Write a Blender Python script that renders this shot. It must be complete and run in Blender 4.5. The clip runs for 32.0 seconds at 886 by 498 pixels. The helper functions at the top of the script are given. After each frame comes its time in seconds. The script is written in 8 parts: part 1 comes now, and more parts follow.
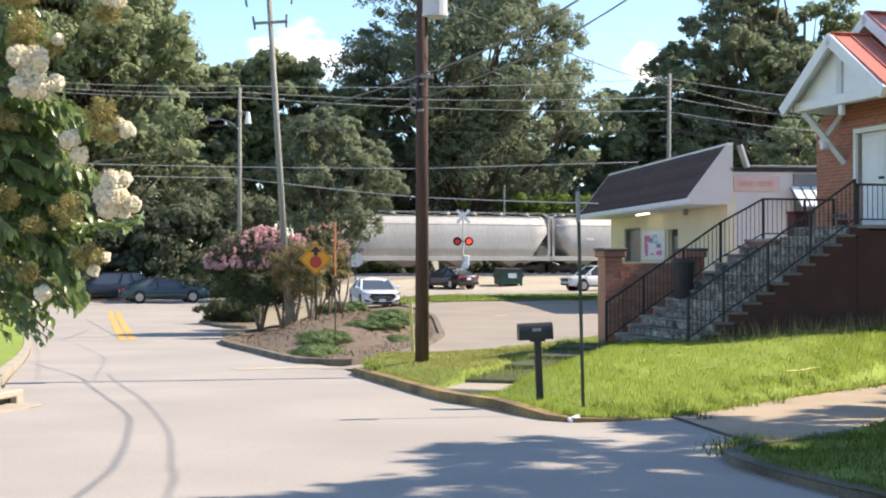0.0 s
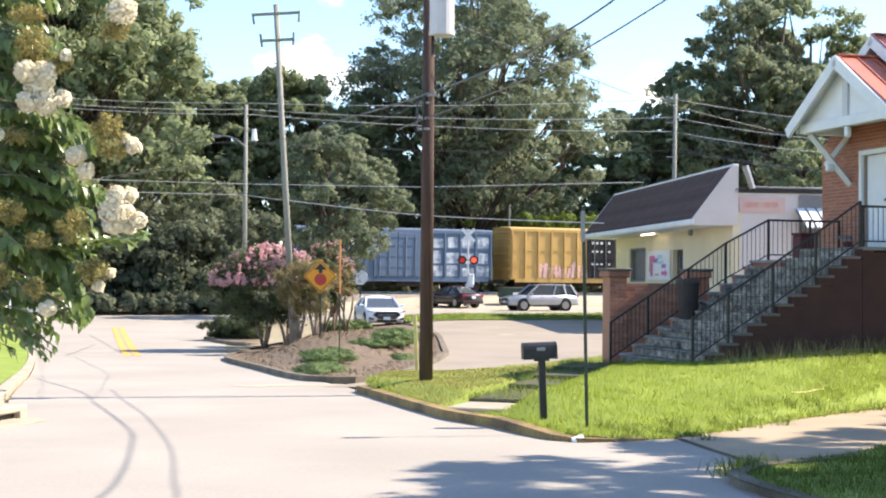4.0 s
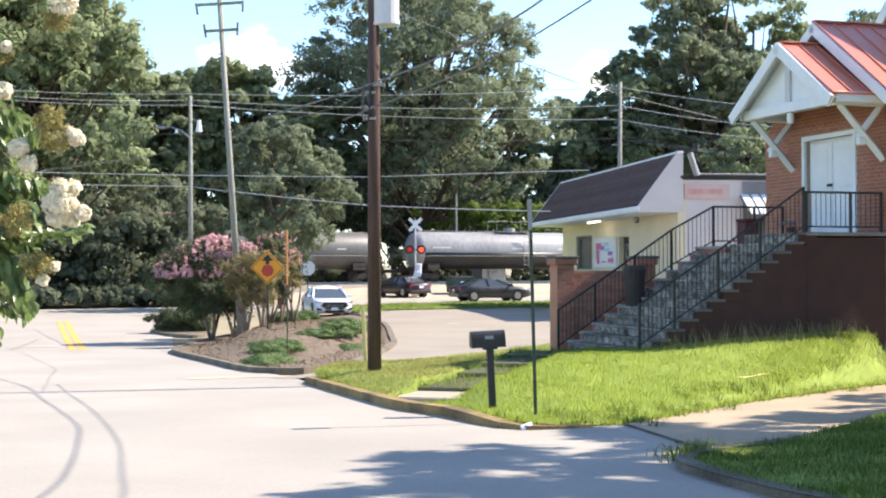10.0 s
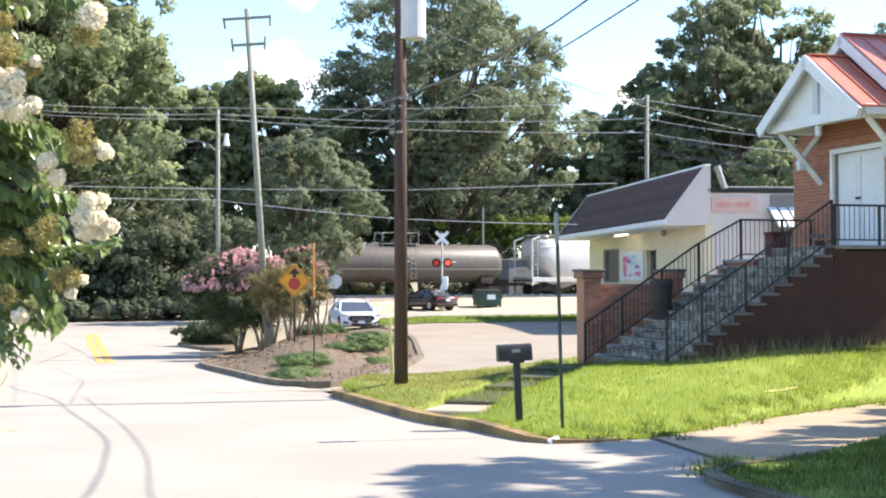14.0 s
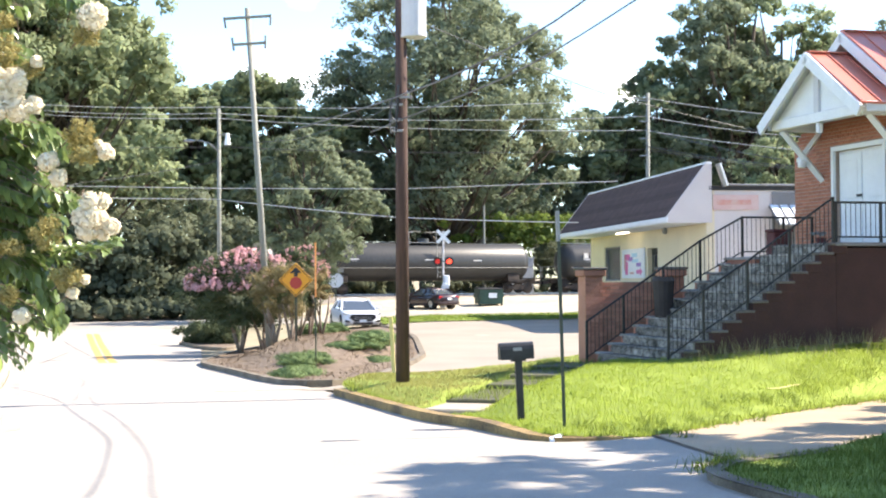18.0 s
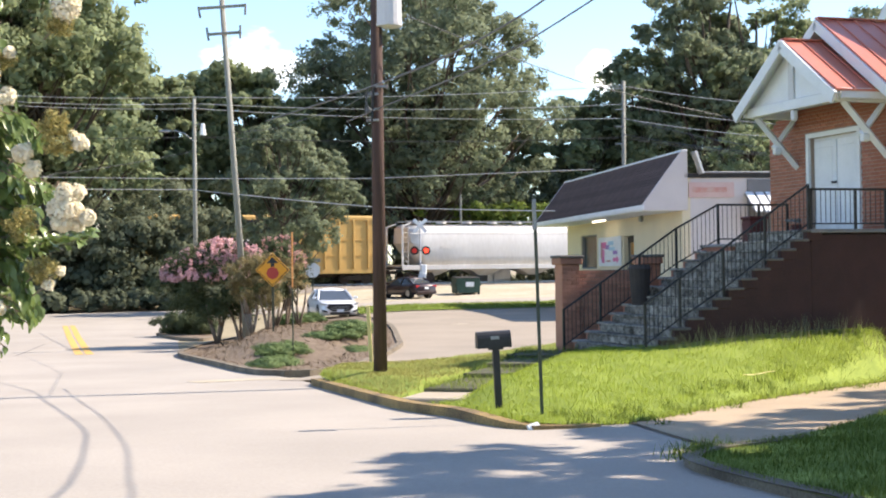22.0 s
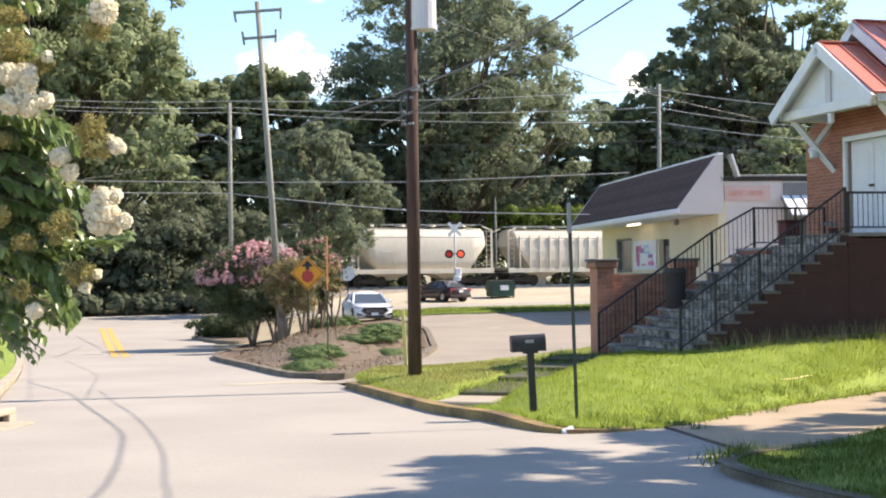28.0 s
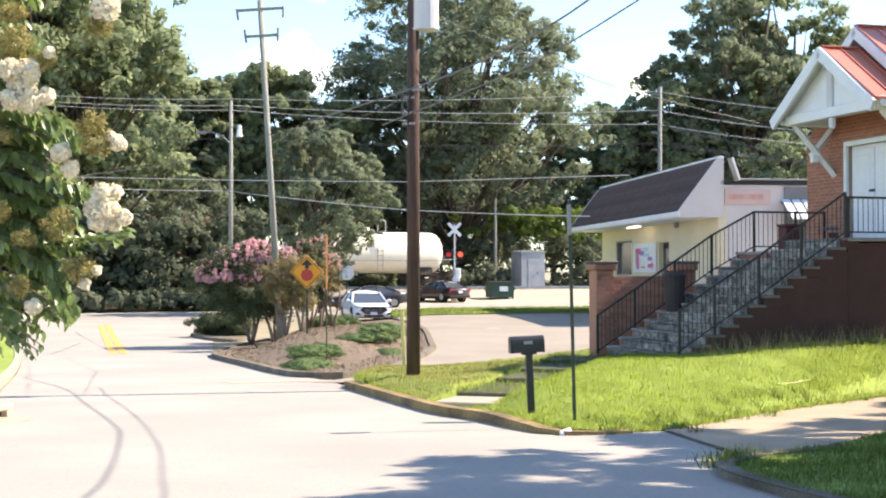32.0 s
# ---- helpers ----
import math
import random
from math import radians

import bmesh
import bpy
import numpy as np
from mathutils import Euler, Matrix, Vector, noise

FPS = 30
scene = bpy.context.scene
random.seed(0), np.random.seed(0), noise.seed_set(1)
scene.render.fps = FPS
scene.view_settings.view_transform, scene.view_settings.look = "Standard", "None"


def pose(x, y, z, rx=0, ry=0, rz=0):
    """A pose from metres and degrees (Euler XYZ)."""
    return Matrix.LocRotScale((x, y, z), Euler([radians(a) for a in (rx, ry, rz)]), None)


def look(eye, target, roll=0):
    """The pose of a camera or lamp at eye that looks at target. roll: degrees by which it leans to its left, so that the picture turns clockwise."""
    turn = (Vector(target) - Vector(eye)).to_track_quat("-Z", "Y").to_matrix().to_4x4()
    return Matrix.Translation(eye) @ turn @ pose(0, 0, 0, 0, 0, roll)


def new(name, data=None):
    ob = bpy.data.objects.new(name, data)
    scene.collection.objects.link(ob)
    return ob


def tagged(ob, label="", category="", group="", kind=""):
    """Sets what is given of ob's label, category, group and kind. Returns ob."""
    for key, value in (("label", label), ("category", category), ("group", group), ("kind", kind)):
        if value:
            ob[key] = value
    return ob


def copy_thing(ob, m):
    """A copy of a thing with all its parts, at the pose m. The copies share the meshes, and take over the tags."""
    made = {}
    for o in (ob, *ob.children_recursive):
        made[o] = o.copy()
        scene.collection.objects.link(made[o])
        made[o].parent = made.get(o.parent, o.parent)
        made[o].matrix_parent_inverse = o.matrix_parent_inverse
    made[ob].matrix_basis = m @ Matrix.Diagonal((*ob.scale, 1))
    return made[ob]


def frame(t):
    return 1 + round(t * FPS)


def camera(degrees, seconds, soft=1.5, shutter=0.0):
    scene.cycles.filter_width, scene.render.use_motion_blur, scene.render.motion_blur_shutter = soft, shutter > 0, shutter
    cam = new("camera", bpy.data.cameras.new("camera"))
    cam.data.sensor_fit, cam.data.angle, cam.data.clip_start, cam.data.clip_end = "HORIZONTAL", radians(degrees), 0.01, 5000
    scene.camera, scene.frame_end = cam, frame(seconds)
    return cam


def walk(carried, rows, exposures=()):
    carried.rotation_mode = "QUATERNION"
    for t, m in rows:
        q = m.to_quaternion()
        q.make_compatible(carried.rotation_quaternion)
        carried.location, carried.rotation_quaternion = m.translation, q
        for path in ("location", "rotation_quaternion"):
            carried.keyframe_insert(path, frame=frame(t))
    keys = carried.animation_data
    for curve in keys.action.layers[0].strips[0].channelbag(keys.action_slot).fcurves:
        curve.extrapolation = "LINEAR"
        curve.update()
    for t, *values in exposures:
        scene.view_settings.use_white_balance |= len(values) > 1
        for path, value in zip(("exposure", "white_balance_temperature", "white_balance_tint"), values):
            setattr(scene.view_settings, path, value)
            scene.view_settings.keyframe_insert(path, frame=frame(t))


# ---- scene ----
# ---------- camera ----------
cam = camera(34.18, 32.0, soft=2.0)
EYE = (0.0, 0.0, 1.6)
ROWS = [
    (0, 90.539, -0.000, -0.000),
    (0.5, 90.468, -0.128, 0.037),
    (1, 90.754, -0.203, 0.001),
    (1.5, 90.816, 0.046, -0.878),
    (2, 90.829, 0.163, -0.622),
    (2.5, 90.356, -0.120, 0.372),
    (3, 90.598, -0.083, -0.073),
    (3.5, 90.914, -0.319, 0.047),
    (4, 91.274, -0.479, 0.187),
    (4.5, 91.324, -0.449, 0.426),
    (6.5, 91.441, -0.164, 0.292),
    (7, 91.673, -0.070, 0.068),
    (7.5, 91.633, 0.136, -0.171),
    (8, 91.572, -0.105, -0.854),
    (8.5, 91.303, -0.063, -1.529),
    (9, 91.213, -0.010, -1.819),
    (9.5, 90.912, 0.200, -1.922),
    (10, 90.861, 0.176, -1.896),
    (10.5, 90.968, 0.076, -2.154),
    (11, 91.403, 0.041, -1.768),
    (11.5, 91.552, 0.135, -0.669),
    (12, 91.343, 0.217, -0.425),
    (12.5, 90.898, 0.268, -0.512),
    (13, 90.928, 0.144, -0.640),
    (13.5, 91.177, 0.217, -0.651),
    (14, 91.392, 0.168, -0.838),
    (14.5, 91.737, 0.393, -0.946),
    (16.5, 91.687, 0.247, -0.806),
    (17, 92.042, 0.278, -0.938),
    (17.5, 92.232, 0.254, -0.944),
    (18, 91.335, 0.369, -0.781),
    (18.5, 90.675, 0.435, -0.473),
    (19, 90.795, 0.351, -0.305),
    (19.5, 91.025, 0.264, -0.350),
    (20, 91.248, 0.447, -0.621),
    (20.5, 91.428, 0.445, -0.445),
    (21, 91.294, 0.468, -0.911),
    (21.5, 90.972, 0.616, -1.468),
    (22, 90.893, 0.748, -1.696),
    (22.5, 90.770, 0.875, -1.922),
    (23, 90.678, 0.985, -2.134),
    (23.5, 90.674, 1.038, -1.890),
    (24, 90.823, 0.769, -1.612),
    (24.5, 90.783, 0.762, -1.355),
    (25, 90.809, 0.676, -1.143),
    (25.5, 90.758, 0.554, -0.925),
    (27.5, 90.990, 0.497, -0.722),
    (28, 91.047, 0.688, -0.320),
    (28.5, 90.944, 0.715, -0.083),
    (29, 90.695, 0.779, 0.116),
    (29.5, 90.549, 0.878, 0.168),
    (30, 90.328, 0.812, 0.143),
    (30.5, 90.439, 0.798, 0.086),
    (31, 90.660, -0.455, -0.878),
    (31.5, 90.977, -0.345, -1.069),
    (32, 91.059, 0.039, -0.344),
]
EXPOSURES = [(0.0, 1.11, 7080, 14), (1.0, 1.16, 7080, 14), (2.0, 1.44, 7080, 14), (3.0, 1.04, 7080, 14), (4.0, 1.44, 7080, 14), (7.0, 1.46, 6980, 13), (9.0, 1.39, 6880, 13), (10.0, 1.44, 6880, 13), (11.0, 1.38, 6880, 13), (12.0, 1.58, 6880, 13), (13.0, 1.51, 6880, 13), (14.0, 1.56, 6930, 13), (17.0, 1.78, 6980, 13), (18.0, 1.81, 7030, 13), (20.0, 1.66, 7080, 14), (22.0, 1.31, 7180, 15), (23.0, 1.01, 7280, 15), (25.0, 1.21, 7280, 15), (28.0, 1.23, 7280, 15), (29.0, 1.34, 7280, 15), (30.0, 1.26, 7280, 15), (31.0, 1.56, 7280, 15), (32.0, 1.54, 7280, 15)]
walk(cam, [(t, pose(*EYE, rx, ry, rz)) for t, rx, ry, rz in ROWS], EXPOSURES)

# ---------- world and sun ----------
SUN_EL, SUN_AZ = 43.0, 13.5  # degrees up; degrees from +x towards +y
world = bpy.data.worlds.new("world")
scene.world = world
world.use_nodes = True
wn, wl = world.node_tree.nodes, world.node_tree.links
wn.clear()
sky = wn.new("ShaderNodeTexSky")
sky.sky_type = "NISHITA"
sky.sun_disc = False
sky.sun_elevation = radians(SUN_EL)
sky.sun_rotation = radians(90.0 - SUN_AZ)
sky.dust_density = 0.1
sky.ozone_density = 2.0
co = wn.new("ShaderNodeTexCoord")
mp = wn.new("ShaderNodeMapping")
mp.inputs["Scale"].default_value = (1.0, 1.0, 2.2)
mp.inputs["Location"].default_value = (0.35, 0.1, 0.0)
nz = wn.new("ShaderNodeTexNoise")
nz.inputs["Scale"].default_value = 4.2
nz.inputs["Detail"].default_value = 7.0
nz.inputs["Roughness"].default_value = 0.55
rp = wn.new("ShaderNodeValToRGB")
rp.color_ramp.elements[0].position = 0.62
rp.color_ramp.elements[1].position = 0.72
mx = wn.new("ShaderNodeMixRGB")
mx.inputs[2].default_value = (9.0, 9.2, 9.6, 1)
bg = wn.new("ShaderNodeBackground")
bg.inputs[1].default_value = 0.122
ow = wn.new("ShaderNodeOutputWorld")
wl.new(co.outputs["Generated"], mp.inputs[0])
wl.new(mp.outputs[0], nz.inputs["Vector"])
heap = nz.outputs["Fac"]
for d, size in (((-0.088, 0.984, 0.15), 0.056), ((0.14, 0.98, 0.14), 0.032)):  # two heaped summer clouds
    vd = wn.new("ShaderNodeVectorMath")
    vd.operation = "DISTANCE"
    vd.inputs[1].default_value = d
    mr = wn.new("ShaderNodeMapRange")
    mr.inputs[1].default_value = 0.01
    mr.inputs[2].default_value = size
    mr.inputs[3].default_value = 0.2
    mr.inputs[4].default_value = 0.0
    ad = wn.new("ShaderNodeMath")
    wl.new(co.outputs["Generated"], vd.inputs[0])
    wl.new(vd.outputs["Value"], mr.inputs[0])
    wl.new(heap, ad.inputs[0])
    wl.new(mr.outputs[0], ad.inputs[1])
    heap = ad.outputs[0]
wl.new(heap, rp.inputs[0])
wl.new(rp.outputs[0], mx.inputs[0])
deep = wn.new("ShaderNodeMixRGB")
deep.blend_type = "MULTIPLY"
deep.inputs[0].default_value = 1.0
deep.inputs[2].default_value = (0.8, 0.94, 1.06, 1)
wl.new(sky.outputs[0], deep.inputs[1])
wl.new(deep.outputs[0], mx.inputs[1])
wl.new(mx.outputs[0], bg.inputs[0])
wl.new(bg.outputs[0], ow.inputs[0])
sun = new("sun", bpy.data.lights.new("sun", "SUN"))
sun.data.energy = 4.25
sun.data.angle = radians(0.53)
sun.data.color = (1.0, 0.93, 0.82)
SUN_DIR = Vector((math.cos(radians(SUN_EL)) * math.cos(radians(SUN_AZ)), math.cos(radians(SUN_EL)) * math.sin(radians(SUN_AZ)), math.sin(radians(SUN_EL))))
sun.matrix_world = look(SUN_DIR * 80.0, (0, 0, 0))

# ---------- materials ----------
def surf(name, base, var=None, scale=3.0, rough=0.7, metal=0.0, bump=0.15, fine=40.0, amount=0.6, coat=0.0, rnd=0.0, spec=0.4, stretch=(1, 1, 1)):
    """A surface of two tones mixed at a coarse and a fine scale, with a fine relief."""
    m = bpy.data.materials.new(name)
    m.use_nodes = True
    n, l = m.node_tree.nodes, m.node_tree.links
    b = n["Principled BSDF"]
    var = var or tuple(c * 0.72 for c in base)
    tc = n.new("ShaderNodeTexCoord")
    mpn = n.new("ShaderNodeMapping")
    mpn.inputs["Scale"].default_value = stretch
    l.new(tc.outputs["Object"], mpn.inputs[0])
    a = n.new("ShaderNodeTexNoise")
    a.inputs["Scale"].default_value = scale
    a.inputs["Detail"].default_value = 5.0
    c = n.new("ShaderNodeTexNoise")
    c.inputs["Scale"].default_value = fine
    c.inputs["Detail"].default_value = 3.0
    l.new(mpn.outputs[0], a.inputs["Vector"])
    l.new(mpn.outputs[0], c.inputs["Vector"])
    av = n.new("ShaderNodeMath")
    av.operation = "MULTIPLY_ADD"
    av.inputs[1].default_value = 0.45
    l.new(c.outputs["Fac"], av.inputs[0])
    ha = n.new("ShaderNodeMath")
    ha.operation = "MULTIPLY"
    ha.inputs[1].default_value = 0.55
    l.new(a.outputs["Fac"], ha.inputs[0])
    l.new(ha.outputs[0], av.inputs[2])
    r = n.new("ShaderNodeValToRGB")
    r.color_ramp.elements[0].position = 0.5 - 0.25 * amount
    r.color_ramp.elements[1].position = 0.5 + 0.25 * amount
    r.color_ramp.elements[0].color = (*var, 1)
    r.color_ramp.elements[1].color = (*base, 1)
    l.new(av.outputs[0], r.inputs[0])
    out = r.outputs[0]
    if rnd:
        oi = n.new("ShaderNodeObjectInfo")
        mr = n.new("ShaderNodeMapRange")
        mr.inputs[3].default_value = 1.0 - rnd
        mr.inputs[4].default_value = 1.0 + rnd
        l.new(oi.outputs["Random"], mr.inputs[0])
        hs = n.new("ShaderNodeHueSaturation")
        l.new(mr.outputs[0], hs.inputs["Value"])
        l.new(out, hs.inputs["Color"])
        out = hs.outputs[0]
    l.new(out, b.inputs["Base Color"])
    b.inputs["Roughness"].default_value = rough
    b.inputs["Metallic"].default_value = metal
    b.inputs["Specular IOR Level"].default_value = spec
    if coat:
        b.inputs["Coat Weight"].default_value = coat
        b.inputs["Coat Roughness"].default_value = 0.06
    if bump:
        bp = n.new("ShaderNodeBump")
        bp.inputs["Strength"].default_value = bump
        bp.inputs["Distance"].default_value = 0.02
        l.new(av.outputs[0], bp.inputs["Height"])
        l.new(bp.outputs[0], b.inputs["Normal"])
    return m


def leafy(name, base, var, trans=0.45, rough=0.75, spec=0.15):
    """Foliage: each leaf its own tone, light shining through."""
    m = bpy.data.materials.new(name)
    m.use_nodes = True
    n, l = m.node_tree.nodes, m.node_tree.links
    b = n["Principled BSDF"]
    g = n.new("ShaderNodeNewGeometry")
    r = n.new("ShaderNodeValToRGB")
    r.color_ramp.elements[0].color = (*var, 1)
    r.color_ramp.elements[1].color = (*base, 1)
    tc = n.new("ShaderNodeTexCoord")
    nzn = n.new("ShaderNodeTexNoise")
    nzn.inputs["Scale"].default_value = 0.35
    l.new(tc.outputs["Object"], nzn.inputs["Vector"])
    md = n.new("ShaderNodeMath")
    md.operation = "MULTIPLY_ADD"
    md.inputs[1].default_value = 0.45
    l.new(g.outputs["Random Per Island"], md.inputs[0])
    sc = n.new("ShaderNodeMath")
    sc.operation = "MULTIPLY"
    sc.inputs[1].default_value = 0.6
    l.new(nzn.outputs["Fac"], sc.inputs[0])
    l.new(sc.outputs[0], md.inputs[2])
    l.new(md.outputs[0], r.inputs[0])
    l.new(r.outputs[0], b.inputs["Base Color"])
    b.inputs["Roughness"].default_value = rough
    b.inputs["Specular IOR Level"].default_value = spec
    tr = n.new("ShaderNodeBsdfTranslucent")
    l.new(r.outputs[0], tr.inputs["Color"])
    ms = n.new("ShaderNodeMixShader")
    ms.inputs[0].default_value = trans
    o = n["Material Output"]
    l.new(b.outputs[0], ms.inputs[1])
    l.new(tr.outputs[0], ms.inputs[2])
    l.new(ms.outputs[0], o.inputs[0])
    return m


def glow(name, colour, power):
    m = bpy.data.materials.new(name)
    m.use_nodes = True
    b = m.node_tree.nodes["Principled BSDF"]
    b.inputs["Base Color"].default_value = (*colour, 1)
    b.inputs["Emission Color"].default_value = (*colour, 1)
    b.inputs["Emission Strength"].default_value = power
    return m


def glassy(name, tint=(0.02, 0.025, 0.03), rough=0.05):
    m = bpy.data.materials.new(name)
    m.use_nodes = True
    b = m.node_tree.nodes["Principled BSDF"]
    b.inputs["Base Color"].default_value = (*tint, 1)
    b.inputs["Roughness"].default_value = rough
    b.inputs["Specular IOR Level"].default_value = 0.8
    return m


M_ROAD = surf("sun_bleached_asphalt", (0.365, 0.33, 0.288), (0.285, 0.258, 0.226), 0.35, 0.9, bump=0.25, fine=30)
M_LOT = surf("lot_asphalt", (0.31, 0.265, 0.212), (0.23, 0.196, 0.158), 0.4, 0.9, bump=0.25, fine=30)
M_DRIVE = surf("tan_driveway_concrete", (0.41, 0.32, 0.22), (0.31, 0.24, 0.165), 0.9, 0.88, bump=0.2)
M_CONC = surf("concrete", (0.43, 0.37, 0.285), (0.32, 0.275, 0.21), 1.2, 0.85, bump=0.2)
M_KERB = surf("old_kerb_concrete", (0.23, 0.195, 0.145), (0.085, 0.068, 0.05), 1.5, 0.9, bump=0.4)
M_YKERB = surf("worn_yellow_kerb_paint", (0.37, 0.25, 0.095), (0.07, 0.05, 0.032), 1.6, 0.85, bump=0.4)
M_GRASS = surf("lawn_soil_and_thatch", (0.27, 0.34, 0.055), (0.14, 0.2, 0.03), 1.5, 0.9, bump=0.6, fine=25)
M_BLADE = leafy("grass_blades", (0.37, 0.455, 0.08), (0.23, 0.32, 0.05), 0.45)
# dark blades: coarse tufts, and the shade of lawn corner and garden path
M_DARKBLADE = leafy("dark_tufts_and_shade_blades", (0.24, 0.31, 0.065), (0.11, 0.17, 0.032), 0.4)
M_DRYGRASS = leafy("dry_grass_blades", (0.4, 0.38, 0.14), (0.26, 0.27, 0.08), 0.4)
M_DIRT = surf("mulch", (0.22, 0.165, 0.115), (0.085, 0.062, 0.045), 5.0, 0.95, bump=1.0, fine=22)
M_GROUND = surf("dry_ground", (0.33, 0.28, 0.19), (0.2, 0.17, 0.1), 0.2, 0.95, bump=0.3, fine=4)
M_SAND = surf("sandy_verge", (0.45, 0.4, 0.32), (0.33, 0.28, 0.19), 0.5, 0.95, bump=0.3, fine=8)
M_STEEL = surf("dull_steel", (0.35, 0.35, 0.35), (0.22, 0.22, 0.22), 4, 0.5, 0.8, 0.1)
M_BLACK = surf("black_paint", (0.025, 0.025, 0.027), (0.012, 0.012, 0.012), 5, 0.45, 0.0, 0.1)
M_WHITE = surf("white_paint", (0.77, 0.79, 0.81), (0.66, 0.68, 0.7), 2, 0.55, bump=0.06)
M_BRICK = surf("red_brick", (0.43, 0.185, 0.125), (0.3, 0.12, 0.08), 1.5, 0.85, bump=0.3, rnd=0.18)
M_MORTAR = surf("mortar", (0.42, 0.32, 0.27), (0.3, 0.23, 0.19), 6, 0.95, bump=0.3)
M_REDROOF = surf("red_metal_roof", (0.6, 0.2, 0.14), (0.52, 0.16, 0.11), 0.8, 0.36, 0.0, 0.04)
M_SHINGLE = surf("brown_shingle", (0.105, 0.06, 0.048), (0.062, 0.037, 0.03), 3, 0.9, bump=0.6, fine=18, rnd=0.25)
M_CREAM = surf("cream_wall", (0.75, 0.645, 0.45), (0.65, 0.56, 0.4), 1.0, 0.8, bump=0.1)
M_LAV = surf("pale_painted_block", (0.66, 0.6, 0.58), (0.55, 0.5, 0.49), 1.0, 0.85, bump=0.15)
M_POLE = surf("creosote_pole_wood", (0.1, 0.055, 0.044), (0.048, 0.029, 0.024), 3, 0.85, bump=0.6, stretch=(6, 6, 0.4))
M_GPOLE = surf("weathered_pole_wood", (0.29, 0.29, 0.255), (0.18, 0.175, 0.15), 3, 0.85, bump=0.5, stretch=(6, 6, 0.4))
M_WIRE = surf("cable_jacket", (0.12, 0.12, 0.125), (0.08, 0.08, 0.085), 3, 0.5, 0.2, 0)
M_WIRE2 = surf("aluminium_cable", (0.56, 0.56, 0.57), (0.42, 0.42, 0.44), 3, 0.45, 0.3, 0)
M_BARK = surf("bark", (0.17, 0.13, 0.1), (0.08, 0.06, 0.045), 3, 0.95, bump=0.8, stretch=(4, 4, 0.7))
M_LEAF = leafy("oak_leaves", (0.29, 0.345, 0.185), (0.175, 0.22, 0.12), 0.55)
M_LEAF2 = leafy("dark_leaves", (0.265, 0.305, 0.195), (0.16, 0.195, 0.125), 0.55)
# darker than the crowns: shade under the woods is mixed into this leaf colour
M_UNDERLEAF = leafy("shade_toned_undergrowth_leaves", (0.19, 0.215, 0.14), (0.1, 0.12, 0.078))
M_LEAF3 = leafy("light_leaves", (0.2, 0.26, 0.06), (0.08, 0.13, 0.03))
M_LEAF4 = leafy("sunny_leaves", (0.335, 0.385, 0.215), (0.205, 0.25, 0.14), 0.55)
M_PINKF = leafy("pink_blossom", (0.88, 0.62, 0.62), (0.58, 0.3, 0.33), 0.3)
M_CORALF = leafy("coral_blossom", (0.74, 0.46, 0.44), (0.5, 0.25, 0.24), 0.3)
M_RUST = leafy("reddish_leaves", (0.36, 0.28, 0.15), (0.17, 0.16, 0.075))

# dark brick, with the shade of the steps' near side put into its tone
M_SHADEBRICK = surf("dark_red_brick_with_shade", (0.066, 0.03, 0.026), (0.04, 0.02, 0.017), 2, 0.9, bump=0.4)
M_GLASS = glassy("dark_glass")
M_BARGLASS = glassy("dusty_shop_glass", (0.07, 0.085, 0.08), 0.25)
M_SKYP = surf("pale_blue_print", (0.4, 0.62, 0.75), (0.35, 0.55, 0.68), 5, 0.6, bump=0)
M_TUBE = glow("tube_light", (1.0, 0.93, 0.75), 1.6)
M_PINKSIGN = surf("faded_pink_paint", (0.66, 0.5, 0.46), (0.6, 0.36, 0.33), 1.5, 0.8)
M_FADED = surf("faded_red_paint", (0.6, 0.25, 0.2), (0.6, 0.45, 0.4), 6, 0.8)
M_GREYP = surf("grey_paint", (0.22, 0.21, 0.21), (0.15, 0.145, 0.145), 2, 0.7)
M_PINK = surf("pink_print", (0.75, 0.2, 0.4), (0.6, 0.15, 0.35), 5, 0.6, bump=0)
M_BLUEB = surf("violet_print", (0.35, 0.2, 0.5), (0.3, 0.18, 0.42), 5, 0.6, bump=0)
M_TRANS = surf("transformer_grey_paint", (0.6, 0.6, 0.62), (0.5, 0.5, 0.52), 2, 0.5, bump=0.05)
M_POSTG = surf("green_steel_post", (0.07, 0.085, 0.06), (0.04, 0.05, 0.035), 4, 0.6, 0.3, 0.1)
M_SIGNY = surf("reflective_orange_yellow", (0.8, 0.34, 0.02), (0.72, 0.29, 0.02), 3, 0.45, bump=0.0)
M_SIGNR = surf("reflective_red", (0.5, 0.05, 0.03), (0.42, 0.04, 0.03), 3, 0.45, bump=0.0)
M_ORANGE = surf("faded_orange_paint", (0.65, 0.28, 0.1), (0.5, 0.22, 0.08), 5, 0.7)
M_PALEY = surf("pale_yellow_plastic", (0.7, 0.58, 0.25), (0.55, 0.45, 0.2), 4, 0.6)

M_BALLAST = surf("ballast_stone", (0.3, 0.26, 0.22), (0.16, 0.14, 0.12), 1.5, 0.95, bump=0.8, fine=12)
M_TRUCK = surf("sooty_truck_steel", (0.06, 0.045, 0.038), (0.03, 0.024, 0.02), 3, 0.85, 0.1, 0.3)
M_STENCIL = surf("white_stencil_paint", (0.7, 0.68, 0.66), (0.5, 0.48, 0.46), 4, 0.7, bump=0)
M_GRAF = surf("pale_spray_paint", (0.62, 0.6, 0.58), (0.36, 0.3, 0.3), 3, 0.6, bump=0)
